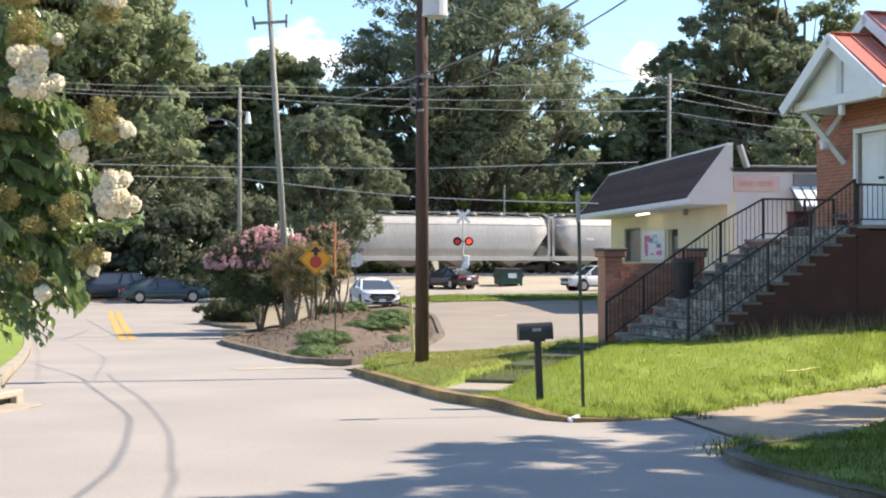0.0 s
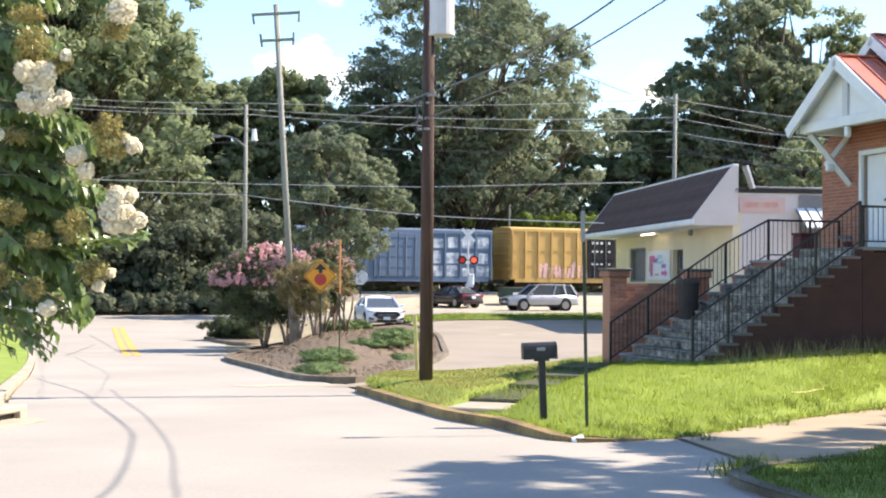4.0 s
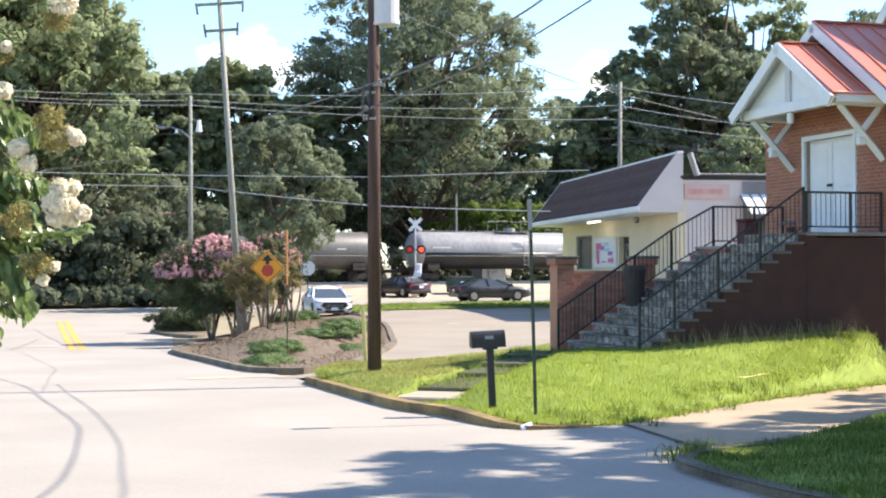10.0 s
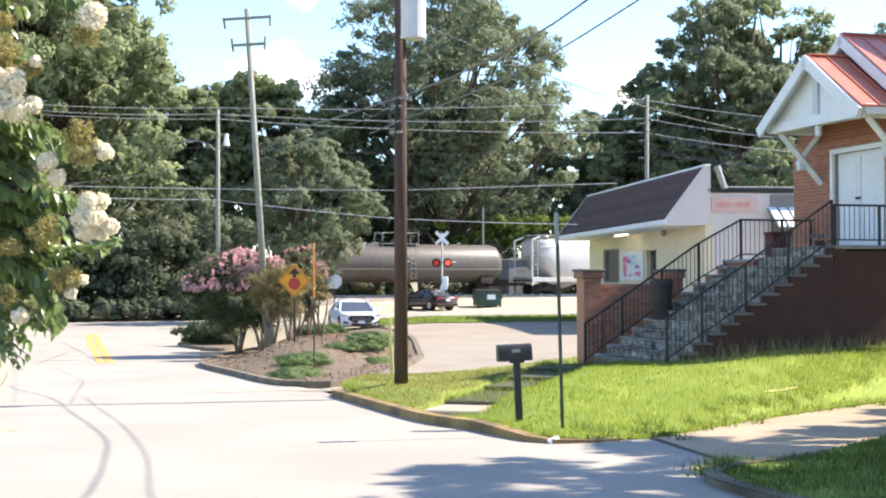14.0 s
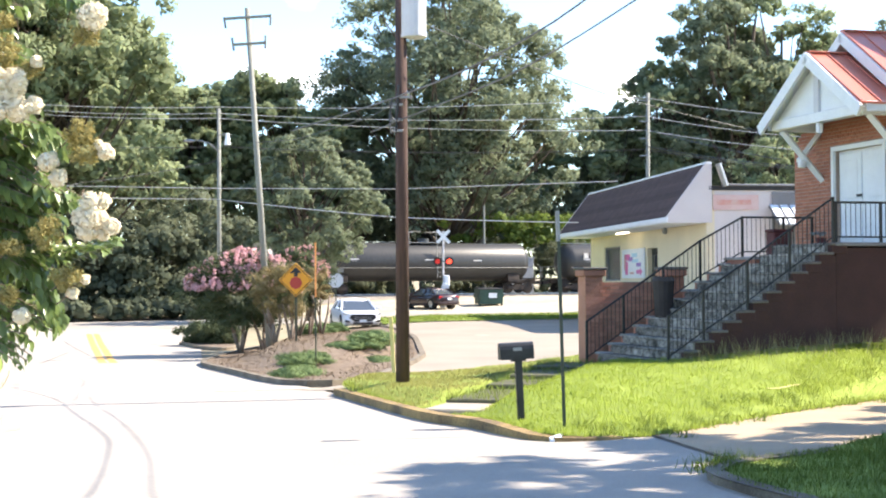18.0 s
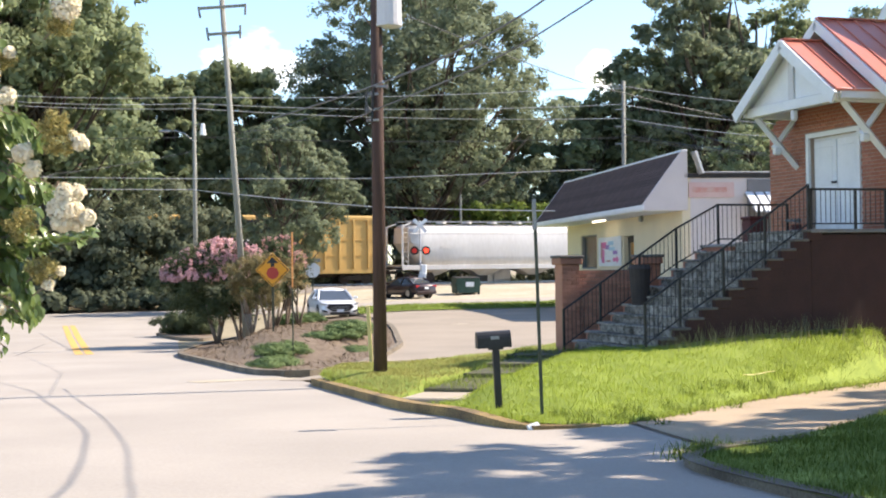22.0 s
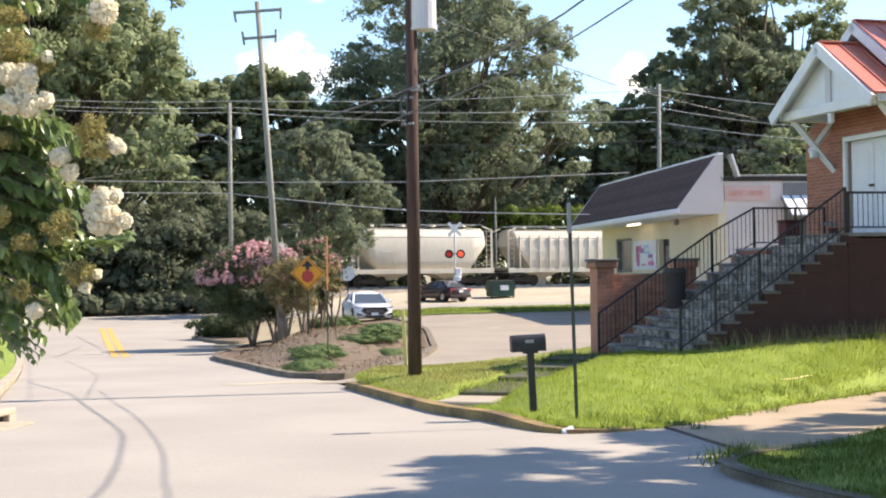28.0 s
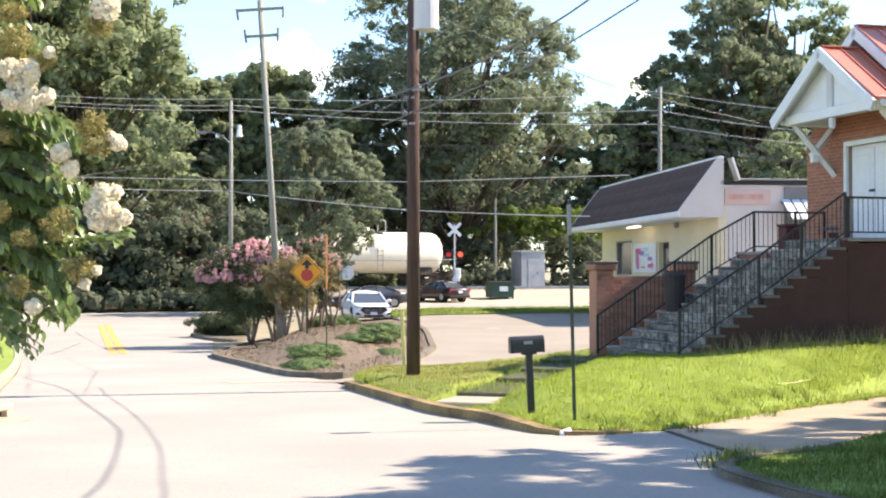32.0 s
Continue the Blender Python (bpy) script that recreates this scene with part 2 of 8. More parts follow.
M_GRAF2 = surf("pink_spray_paint", (0.7, 0.42, 0.4), (0.5, 0.3, 0.28), 3, 0.6, bump=0)
M_TEAL = surf("teal_spray_paint", (0.1, 0.3, 0.26), (0.14, 0.25, 0.2), 3, 0.6, bump=0)


def carpaint(name, base, grime, rust=None, rough=0.45):
    return surf(name, base, grime, 0.45, rough, 0.0, 0.08, fine=5.0, amount=1.1, stretch=(1, 1, 0.35), spec=0.35)


M_HGREY = carpaint("hopper_grey", (0.47, 0.46, 0.44), (0.3, 0.28, 0.26))
M_HPALE = carpaint("hopper_pale_grey", (0.62, 0.61, 0.6), (0.45, 0.43, 0.41))
M_HWHITE = carpaint("hopper_white", (0.78, 0.77, 0.74), (0.66, 0.64, 0.6))
M_HWHITE2 = carpaint("hopper_off_white", (0.68, 0.66, 0.6), (0.48, 0.45, 0.4))
M_HRUST = carpaint("hopper_rust_streaked", (0.55, 0.54, 0.52), (0.44, 0.33, 0.25))
M_HBEIGE = carpaint("hopper_beige", (0.58, 0.54, 0.46), (0.4, 0.36, 0.3))
M_HORANGE = carpaint("hopper_orange", (0.62, 0.4, 0.2), (0.42, 0.25, 0.12))
M_TWHITE = carpaint("tank_white", (0.8, 0.76, 0.66), (0.66, 0.6, 0.48), rough=0.35)
M_TBAND = carpaint("tank_band", (0.5, 0.55, 0.42), (0.38, 0.42, 0.32))
M_TGREY = carpaint("tank_grimy_grey", (0.15, 0.145, 0.14), (0.065, 0.062, 0.06), rough=0.45)
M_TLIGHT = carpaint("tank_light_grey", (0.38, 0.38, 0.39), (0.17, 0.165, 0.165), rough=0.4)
M_TBROWN = carpaint("tank_brown_grey", (0.14, 0.122, 0.11), (0.07, 0.06, 0.054), rough=0.45)
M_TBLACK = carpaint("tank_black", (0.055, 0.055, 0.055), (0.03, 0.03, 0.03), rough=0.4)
M_YTRAIN = carpaint("boxcar_yellow", (0.55, 0.35, 0.11), (0.4, 0.24, 0.08), rough=0.6)
M_DOORB = carpaint("black_boxcar_door", (0.016, 0.017, 0.02), (0.01, 0.011, 0.013), rough=0.9)
M_BLUE = carpaint("boxcar_blue", (0.085, 0.14, 0.225), (0.1, 0.14, 0.2), rough=0.8)
M_MAROON = carpaint("boxcar_maroon", (0.175, 0.088, 0.082), (0.105, 0.055, 0.052), rough=0.7)
M_RED = carpaint("boxcar_dark_red", (0.2, 0.046, 0.046), (0.13, 0.035, 0.034), rough=0.6)
M_WRAP = surf("white_lumber_wrap", (0.74, 0.74, 0.74), (0.42, 0.42, 0.44), 2.2, 0.5, bump=0.5, fine=9, amount=0.8)
M_CARGLASS = glassy("car_glass", (0.06, 0.07, 0.08), 0.03)
M_TYRE = surf("tyre_rubber", (0.02, 0.02, 0.02), (0.012, 0.012, 0.012), 8, 0.85, bump=0.2)
M_RIM = surf("alloy_rim", (0.45, 0.45, 0.46), (0.3, 0.3, 0.31), 8, 0.35, 0.8, 0.1)
M_LENS = glassy("headlight_lens", (0.5, 0.5, 0.5), 0.1)
M_TAIL = surf("tail_light_red", (0.4, 0.02, 0.02), (0.3, 0.015, 0.015), 5, 0.2, bump=0)


def carcoat(name, c, metal=0.3):
    return surf(name, c, tuple(v * 0.9 for v in c), 1.5, 0.35, metal, 0.0, amount=0.4, coat=0.6)


M_SILVERW = carcoat("silver_white_car_paint", (0.78, 0.8, 0.83), 0.12)
M_MARCAR = carcoat("dark_maroon_car_paint", (0.03, 0.014, 0.017))
M_GREENCAR = carcoat("dark_teal_car_paint", (0.03, 0.06, 0.07))
M_WHITECAR = carcoat("white_car_paint", (0.75, 0.75, 0.74), 0.0)
M_CREAMVAN = carcoat("cream_van_paint", (0.62, 0.58, 0.5), 0.0)
M_SILVERCAR = carcoat("silver_car_paint", (0.45, 0.45, 0.46), 0.6)
M_BLACKCAR = carcoat("black_car_paint", (0.015, 0.016, 0.018), 0.0)
M_DKBLUECAR = carcoat("dark_blue_car_paint", (0.02, 0.025, 0.04), 0.1)
M_REDLIT = glow("lit_red_lens", (1.0, 0.06, 0.03), 1.1)
M_REDDIM = glow("fading_red_lens", (0.4, 0.02, 0.016), 0.25)
M_CABIN = surf("weathered_cabin_steel", (0.36, 0.38, 0.4), (0.27, 0.28, 0.3), 1.2, 0.55, bump=0.05)
M_DUMP = surf("dumpster_green", (0.03, 0.075, 0.055), (0.02, 0.045, 0.035), 3, 0.6, 0.1, 0.15)
M_STEMS = surf("smooth_grey_bark", (0.26, 0.2, 0.15), (0.16, 0.12, 0.09), 4, 0.8, bump=0.3, stretch=(4, 4, 0.6))
M_SHRUB2 = leafy("dark_shrub_leaves", (0.135, 0.16, 0.085), (0.06, 0.08, 0.04))
M_JUNIPER = leafy("juniper_needles", (0.19, 0.26, 0.11), (0.09, 0.14, 0.055), 0.3)
M_WEED = leafy("seeding_weeds", (0.34, 0.32, 0.18), (0.15, 0.16, 0.08), 0.3)
M_GLOSSLEAF = leafy("glossy_leaves", (0.25, 0.33, 0.1), (0.045, 0.085, 0.03), 0.35, 0.3, 0.5)
M_WHITEF = leafy("white_petals", (0.95, 0.9, 0.76), (0.86, 0.76, 0.55), 0.4)
M_SEED = leafy("seed_capsules", (0.44, 0.37, 0.15), (0.22, 0.2, 0.075), 0.3)
M_YLINE = surf("faded_yellow_line_paint", (0.66, 0.36, 0.07), (0.48, 0.32, 0.13), 2.5, 0.8, bump=0.1)
M_TAR = surf("old_tar", (0.24, 0.225, 0.21), (0.17, 0.16, 0.15), 3, 0.8, bump=0.2)
# dark tone carries the shade that lies over the garden path
M_PATHSHADE = surf("path_concrete_with_shade", (0.13, 0.12, 0.075), (0.05, 0.055, 0.028), 2, 0.9, bump=0.4)
M_DKRED = surf("dark_red_plastic", (0.1, 0.022, 0.022), (0.07, 0.016, 0.016), 4, 0.6, bump=0.05)
M_BLUEFL = leafy("bluish_flowers", (0.3, 0.35, 0.5), (0.1, 0.16, 0.08))
M_BRICKI = leafy("red_brick_courses", (0.39, 0.16, 0.105), (0.25, 0.095, 0.062), 0.0, 0.85)
M_STEPSTONE = surf("patchy_step_stone", (0.35, 0.325, 0.285), (0.07, 0.066, 0.057), 5.0, 1.0, bump=0.6, rnd=0.35, amount=0.35, spec=0.1)
M_NOSING = surf("worn_pale_nosing", (0.33, 0.315, 0.3), (0.2, 0.185, 0.17), 2.5, 0.85, bump=0.3)
M_BRICKL = surf("weathered_orange_brick", (0.43, 0.205, 0.145), (0.32, 0.145, 0.1), 1.5, 0.85, bump=0.3, rnd=0.22)
M_MORTARL = surf("pale_mortar", (0.3, 0.22, 0.17), (0.22, 0.16, 0.12), 6, 0.95, bump=0.3)
M_BRICKLI = leafy("orange_brick_courses", (0.45, 0.215, 0.15), (0.31, 0.14, 0.095), 0.0, 0.85)
M_BINBROWN = surf("dark_brown_bin", (0.05, 0.038, 0.034), (0.028, 0.022, 0.02), 4, 0.7, bump=0.1)
M_MULCH = leafy("mulch_shreds", (0.33, 0.26, 0.18), (0.085, 0.06, 0.043), 0.0, 0.95)
M_DARKCAP = surf("dark_end_cap", (0.17, 0.155, 0.145), (0.09, 0.08, 0.075), 3, 0.9, bump=0.3)
M_PEEL = surf("peeling_pale_primer", (0.56, 0.6, 0.64), (0.14, 0.19, 0.27), 2.2, 0.8, bump=0.1, amount=0.35)

# ---------- small mesh tools ----------
def part(name, bm, material, parent, label="", smooth=False):
    me = bpy.data.meshes.new(name)
    bm.to_mesh(me)
    bm.free()
    return put(name, me, material, parent, label, smooth)


def put(name, me, material, parent, label="", smooth=False):
    if material:
        me.materials.append(material)
    if smooth:
        me.polygons.foreach_set("use_smooth", [True] * len(me.polygons))
    ob = new(name, me)
    ob.parent = parent
    return tagged(ob, label=label)


def raw(name, verts, faces, material, parent=None, label="", smooth=False):
    me = bpy.data.meshes.new(name)
    me.from_pydata([tuple(v) for v in verts], [], [tuple(q) for q in faces])
    me.update()
    return put(name, me, material, parent, label, smooth)


def thing(name, m, label, category, group="", kind=""):
    ob = new(name)
    ob.empty_display_size = 0.2
    ob.matrix_basis = m
    return tagged(ob, label, category, group, kind)


def box(bm, c, s, rz=0.0, bevel=0.0, rx=0.0, ry=0.0):
    """A box of centre c and size s, turned in degrees, its edges rounded by bevel."""
    r = bmesh.ops.create_cube(bm, size=1.0)
    vs = r["verts"]
    bmesh.ops.transform(bm, matrix=pose(*c, rx, ry, rz) @ Matrix.Diagonal((*s, 1)), verts=vs)
    if bevel:
        es = list({e for v in vs for e in v.link_edges})
        bmesh.ops.bevel(bm, geom=es, offset=bevel, segments=1, affect="EDGES")
    return bm


def rod(bm, a, b, r0, r1=None, n=8):
    """A tapered round bar from a to b."""
    a, b = Vector(a), Vector(b)
    r1 = r0 if r1 is None else r1
    d = b - a
    res = bmesh.ops.create_cone(bm, cap_ends=True, segments=n, radius1=r0, radius2=r1, depth=d.length)
    bmesh.ops.transform(bm, matrix=Matrix.Translation((a + b) / 2) @ d.to_track_quat("Z", "Y").to_matrix().to_4x4(), verts=res["verts"])
    return bm


def ball(bm, c, s, u=10, v=7):
    r = bmesh.ops.create_uvsphere(bm, u_segments=u, v_segments=v, radius=1.0)
    bmesh.ops.transform(bm, matrix=Matrix.Translation(c) @ Matrix.Diagonal((*s, 1)), verts=r["verts"])
    return bm


def prism(bm, poly, y0, y1, axis="y"):
    """A polygon of (x, z) pairs drawn out from y0 to y1 (axis x: pairs are (y, z); axis z: pairs are (x, y))."""
    def at(p, t):
        return {"y": (p[0], t, p[1]), "x": (t, p[0], p[1]), "z": (p[0], p[1], t)}[axis]
    lo = [bm.verts.new(at(p, y0)) for p in poly]
    hi = [bm.verts.new(at(p, y1)) for p in poly]
    k = len(poly)
    fs = [bm.faces.new(lo), bm.faces.new(hi[::-1])]
    for i in range(k):
        fs.append(bm.faces.new((lo[i], hi[i], hi[(i + 1) % k], lo[(i + 1) % k])))
    bmesh.ops.recalc_face_normals(bm, faces=fs)
    return bm


def bm_new():
    return bmesh.new()


def loft(bm, rings, closed=True, caps=True):
    """Skin between rings of equally many points."""
    rows = [[bm.verts.new(p) for p in ring] for ring in rings]
    k = len(rings[0])
    fs = []
    for a, b in zip(rows, rows[1:]):
        for i in range(k if closed else k - 1):
            fs.append(bm.faces.new((a[i], a[(i + 1) % k], b[(i + 1) % k], b[i])))
    if caps:
        fs.append(bm.faces.new(rows[0][::-1]))
        fs.append(bm.faces.new(rows[-1]))
    bmesh.ops.recalc_face_normals(bm, faces=fs)
    return bm


def sm(v):
    v = min(1.0, max(0.0, v))
    return v * v * (3 - 2 * v)


# ---------- lie of the land ----------
STREET = [(-60, 0.4), (0, 0), (11, -0.25), (22, -0.45), (35, -0.8), (50, -1.0), (62, -0.95), (75, -0.72), (85, -0.6), (95, -0.45), (101, -0.2), (106, 0.5), (130, 0.7), (420, 3), (3000, 3)]
LOT = [(-60, 0.4), (0, 0), (11, -0.25), (22, -0.45), (35, -0.75), (45, -0.72), (55, -0.58), (66, -0.38), (85, -0.3), (95, -0.24), (101, -0.1), (106, 0.5), (130, 0.7), (420, 3), (3000, 3)]
RAIL_A = radians(25.0)
RAIL_AT = Vector((0.9, 110.4, 0.72))
RAIL_D = Vector((math.cos(RAIL_A), math.sin(RAIL_A), 0))


def ramp_of(knots, y):
    for (a, za), (b, zb) in zip(knots, knots[1:]):
        if y <= b:
            return za + (zb - za) * (y - a) / (b - a)
    return knots[-1][1]


def land(x, y):
    """Height of the bare ground."""
    w = sm((x + 8) / 9)
    return ramp_of(STREET, y) * (1 - w) + ramp_of(LOT, y) * w


def lawn_z(x, y):
    d = 0.625 * (y - 18.25) - 0.78 * (x - 2.41)
    s = 0.932 * (x - 0.25) - 0.363 * (y - 22.5)
    full = 0.3 + 0.28 * sm((y - 21) / 6) + 0.22 * sm((x - 3.5) / 4)
    r = min(1.0, max(0.0, d / (2.9 - 2.35 * sm((x - 5) / 4.2))))
    dk = 0.917 * (x - 0.13) + 0.4 * (y - 21.43)
    bank = full * sm((s - 0.62) / 0.75) * r * (1.5 - 0.5 * r) * sm((dk - 0.3) / 1.3)
    lump = 0.018 * math.sin(2.3 * x + 0.7 * y) * math.sin(1.9 * y - 0.6 * x) + 0.01 * math.sin(5.1 * x) * math.sin(4.3 * y)
    ramp = 0.12 * sm((y - 24.5) / 4) * sm(x / 2) * (1 - sm((y - 31) / 4)) * (1 - sm((s - 0.62) / 0.75))
    foot = 0.045 * sm((0.961 * (y - 29.5) - 0.276 * (x - 3.33) + 5.6) / 1.5) * sm((x - 4.2) / 1.5)
    cut = -0.2 * (1 - sm((abs(s) - 0.55) / 0.15))
    mound = 0.2 * sm((dk - 0.7) / 0.9) * (1 - sm((y - 31) / 6)) * (1 - sm((s + 0.75) / 0.4)) * sm((y - 22.5) / 3)
    return land(x, y) + 0.02 + 0.06 * sm((d + 0.05) / 0.4) + (bank + ramp + foot + cut + lump + mound) * sm(d / 0.5)


def poly_line(pts, step=0.5):
    """A smooth line through points (Catmull-Rom), sampled about every step."""
    P = [Vector((*p, 0)) if len(p) == 2 else Vector(p) for p in pts]
    P = [2 * P[0] - P[1]] + P + [2 * P[-1] - P[-2]]
    out = []
    for i in range(1, len(P) - 2):
        a, b, c, d = P[i - 1:i + 3]
        k = max(2, int((c - b).length / step))
        for j in range(k):
            t = j / k
            out.append(0.5 * ((2 * b) + (c - a) * t + (2 * a - 5 * b + 4 * c - d) * t * t + (3 * b - a - 3 * c + d) * t ** 3))
    out.append(P[-2])
    return out


def even(line, k):
    """k points at equal spacing along a line."""
    L = [0.0]
    for a, b in zip(line, line[1:]):
        L.append(L[-1] + (b - a).length)
    out, j = [], 0
    for i in range(k):
        s = L[-1] * i / (k - 1)
        while j < len(L) - 2 and L[j + 1] < s:
            j += 1
        w = (s - L[j]) / max(1e-9, L[j + 1] - L[j])
        out.append(line[j].lerp(line[j + 1], min(1, max(0, w))))
    return out


def sheet_between(name, front, back, k, rows, height, material, parent=None, label="", smooth=True):
    """A surface spun between two lines, at the height that a function gives."""
    F, Bk = even(front, k), even(back, k)
    vs, fs = [], []
    for j in range(rows + 1):
        for i in range(k):
            p = F[i].lerp(Bk[i], j / rows)
            vs.append((p.x, p.y, height(p.x, p.y)))
    for j in range(rows):
        for i in range(k - 1):
            a = j * k + i
            fs.append((a, a + 1, a + k + 1, a + k))
    return raw(name, vs, fs, material, parent, label, smooth)

# ---------- ground, street, lot ----------
def build_ground():
    xs = [-3000, -800, -300, -160] + [-100 + 5 * i for i in range(41)] + [160, 300, 800, 3000]
    ys = [-3000, -600, -150, -60] + [-30 + 3 * i for i in range(58)] + [160, 220, 320, 420, 900, 3000]
    vs = [(x, y, land(x, y) - 0.05) for y in ys for x in xs]
    k = len(xs)
    fs = [(j * k + i, j * k + i + 1, (j + 1) * k + i + 1, (j + 1) * k + i) for j in range(len(ys) - 1) for i in range(k - 1)]
    tagged(raw("ground", vs, fs, M_GROUND, smooth=True), "dry sandy ground reaching to the horizon", "ground", kind="structure")


LEFT_EDGE = [(-5.6, -40), (-5.7, 0), (-5.8, 12), (-6.4, 20), (-8.2, 27.3), (-12.5, 43.7), (-19.5, 66), (-24, 78)]
KERB_R = [(-1.6, 28.4), (-0.83, 25.2), (0.13, 21.43), (0.76, 20.1), (1.27, 18.6), (1.66, 17.95), (2.41, 18.25)]
WALK_EDGE = [(2.41, 18.25), (3.03, 18.6), (5.25, 21.8), (7.65, 24.9), (11.5, 29.6)]
NOSE = [(6.6, 18.6), (5.31, 16.9), (4.28, 15.65), (3.55, 15.05), (3.05, 14.6), (2.7, 13.8), (2.8, 12.8), (3.1, 11.6), (3.4, 10.4), (3.6, 6.0), (3.7, -40)]
ISLAND = [(-0.1, 45.3), (-0.39, 41.8), (-1.1, 36.2), (-1.7, 33.6), (-2.6, 32.6), (-3.5, 34.4), (-4.9, 38.6), (-6.55, 43.9), (-7.0, 47.5), (-6.9, 52.0), (-5.6, 60.0), (-4.6, 67.5), (-2.2, 67.2), (-0.6, 58.0)]


def cross_y(x):
    return 85.2 + 0.36 * x


def build_street():
    up = lambda d: (lambda x, y: land(x, y) + d)
    right = [(3.7, -40), (3.6, 6), (3.1, 11.6), (2.64, 13.9), (3.25, 14.9), (3.2, 16.5), (3.0, 18.45), (1.8, 18.3), (0.3, 21.5), (-1.6, 28.4), (-2.4, 31.5), (-3.0, 33.2), (-4.9, 38.6), (-6.6, 43.9), (-7.2, 47.5), (-8.6, 56), (-9.6, 66), (-9.4, 78), (-8.6, 82.2)]
    st = sheet_between("street", poly_line(LEFT_EDGE), poly_line(right), 120, 14, up(0.0), M_ROAD)
    tagged(st, "sun-bleached grey asphalt street with thin tar seams", "street", kind="structure")
    near = [Vector((x, cross_y(x) - 2.4, 0)) for x in range(-70, 61, 2)]
    far = [Vector((x, cross_y(x) + 7.2, 0)) for x in range(-70, 61, 2)]
    cr = sheet_between("road", near, far, 66, 6, up(0.004), M_ROAD)
    tagged(cr, "pale asphalt cross road before the railway", "road", kind="structure")
    l = [(-2.6, 30.4), (-1.5, 34.0), (-0.39, 41.8), (-0.1, 45.3), (-0.2, 55), (-1.4, 66), (-2.2, 75)]
    r = [(-1.4, 30.4), (0.3, 36.7), (4.75, 43.9), (9, 51), (14, 60), (16, 70), (16, 80)]
    lot = sheet_between("car_park", poly_line(l), poly_line(r), 60, 14, up(0.008), M_LOT)
    tagged(lot, "grey-brown asphalt car park with a low hump", "car park", kind="structure")
    a = [(2.2, 17.9), (3.0, 15.1), (4.2, 16.4), (5.8, 18.6), (12, 26.5)]
    dr = sheet_between("driveway", poly_line([(2.95, 18.5)] + WALK_EDGE[2:]), poly_line([(3.3, 14.9), (4.28, 15.65), (6.6, 18.6), (12, 24)]), 40, 8, up(0.005), M_DRIVE)
    tagged(dr, "concrete driveway apron with joints, half in tree shade", "driveway", kind="structure")
    sand = sheet_between("sandy_verge", [Vector((x, cross_y(x) + 7.1, 0)) for x in range(-10, 41, 2)], [Vector((x, min(106 + 0.466 * x, 125), 0)) for x in range(-10, 41, 2)], 26, 6, up(0.01), M_SAND)
    tagged(sand, "pale sandy gravel verge beside the railway", "verge", kind="structure")


def kerb(name, pts, w, h, material, base=land, top=None, label=""):
    """A kerb of real height along a line; its outer face is on the line."""
    line = poly_line(pts, 0.4)
    vs, fs = [], []
    n = len(line)
    for i, p in enumerate(line):
        d = (line[min(i + 1, n - 1)] - line[max(i - 1, 0)]).normalized()
        s = Vector((d.y, -d.x, 0))
        z = base(p.x, p.y)
        if top:
            z -= h * (1 - top(i / (n - 1))) - 0.004
        q = p + s * w
        for c, zz in ((p - s * 0.012, z - 0.15), (p, z + h - 0.02), (p + s * 0.025, z + h), (q, z + h), (q, z - 0.15)):
            vs.append((c.x, c.y, zz))
    for i in range(n - 1):
        for j in range(4):
            a = i * 5 + j
            fs.append((a, a + 5, a + 6, a + 1))
    fs += [(0, 1, 2, 3, 4), tuple((n - 1) * 5 + j for j in (4, 3, 2, 1, 0))]
    return tagged(raw(name, vs, fs, material), label, "kerb", kind="structure")


def blades(name, spots, h, w, material, parent, seed, lean=0.35, pile=True):
    """Grass: two crossed slivers at every spot (x, y, z)."""
    rg = np.random.default_rng(seed)
    n = len(spots)
    P = np.asarray(spots, float)
    ang = rg.uniform(0, 2 * np.pi, n)
    hh = h * rg.uniform(0.45, 1.25, n)
    dx, dy = np.cos(ang) * w, np.sin(ang) * w
    lx, ly = rg.normal(0, lean, n) * hh, rg.normal(0, lean, n) * hh
    V = np.empty((n, 3, 3))
    V[:, 0] = P + np.c_[dx, dy, np.full(n, -0.01)]
    V[:, 1] = P + np.c_[-dx, -dy, np.full(n, -0.01)]
    V[:, 2] = P + np.c_[lx, ly, hh]
    me = bpy.data.meshes.new(name)
    me.from_pydata(V.reshape(-1, 3).tolist(), [], np.arange(3 * n).reshape(n, 3).tolist())
    ob = put(name, me, material, parent, smooth=pile)
    if not pile:
        return ob
    nr = np.c_[rg.normal(0, 0.22, n), rg.normal(0, 0.22, n), np.ones(n)]
    me.normals_split_custom_set_from_vertices(np.repeat(nr / np.linalg.norm(nr, axis=1)[:, None], 3, 0).tolist())
    return ob


def inside(poly, x, y):
    r = False
    j = len(poly) - 1
    for i in range(len(poly)):
        xi, yi, xj, yj = poly[i][0], poly[i][1], poly[j][0], poly[j][1]
        if (yi > y) != (yj > y) and x < (xj - xi) * (y - yi) / (yj - yi) + xi:
            r = not r
        j = i
    return r


def spots_in(poly, n, height, seed, keep=None):
    rg = random.Random(seed)
    xs, ys = [p[0] for p in poly], [p[1] for p in poly]
    out = []
    while len(out) < n:
        x, y = rg.uniform(min(xs), max(xs)), rg.uniform(min(ys), max(ys))
        if inside(poly, x, y) and (keep is None or keep(x, y, rg)):
            out.append((x, y, height(x, y)))
    return out


LAWN_BACK = [(-1.25, 33.2), (0.3, 36.5), (2.6, 40.3), (4.75, 43.9), (9.5, 46), (14, 44)]


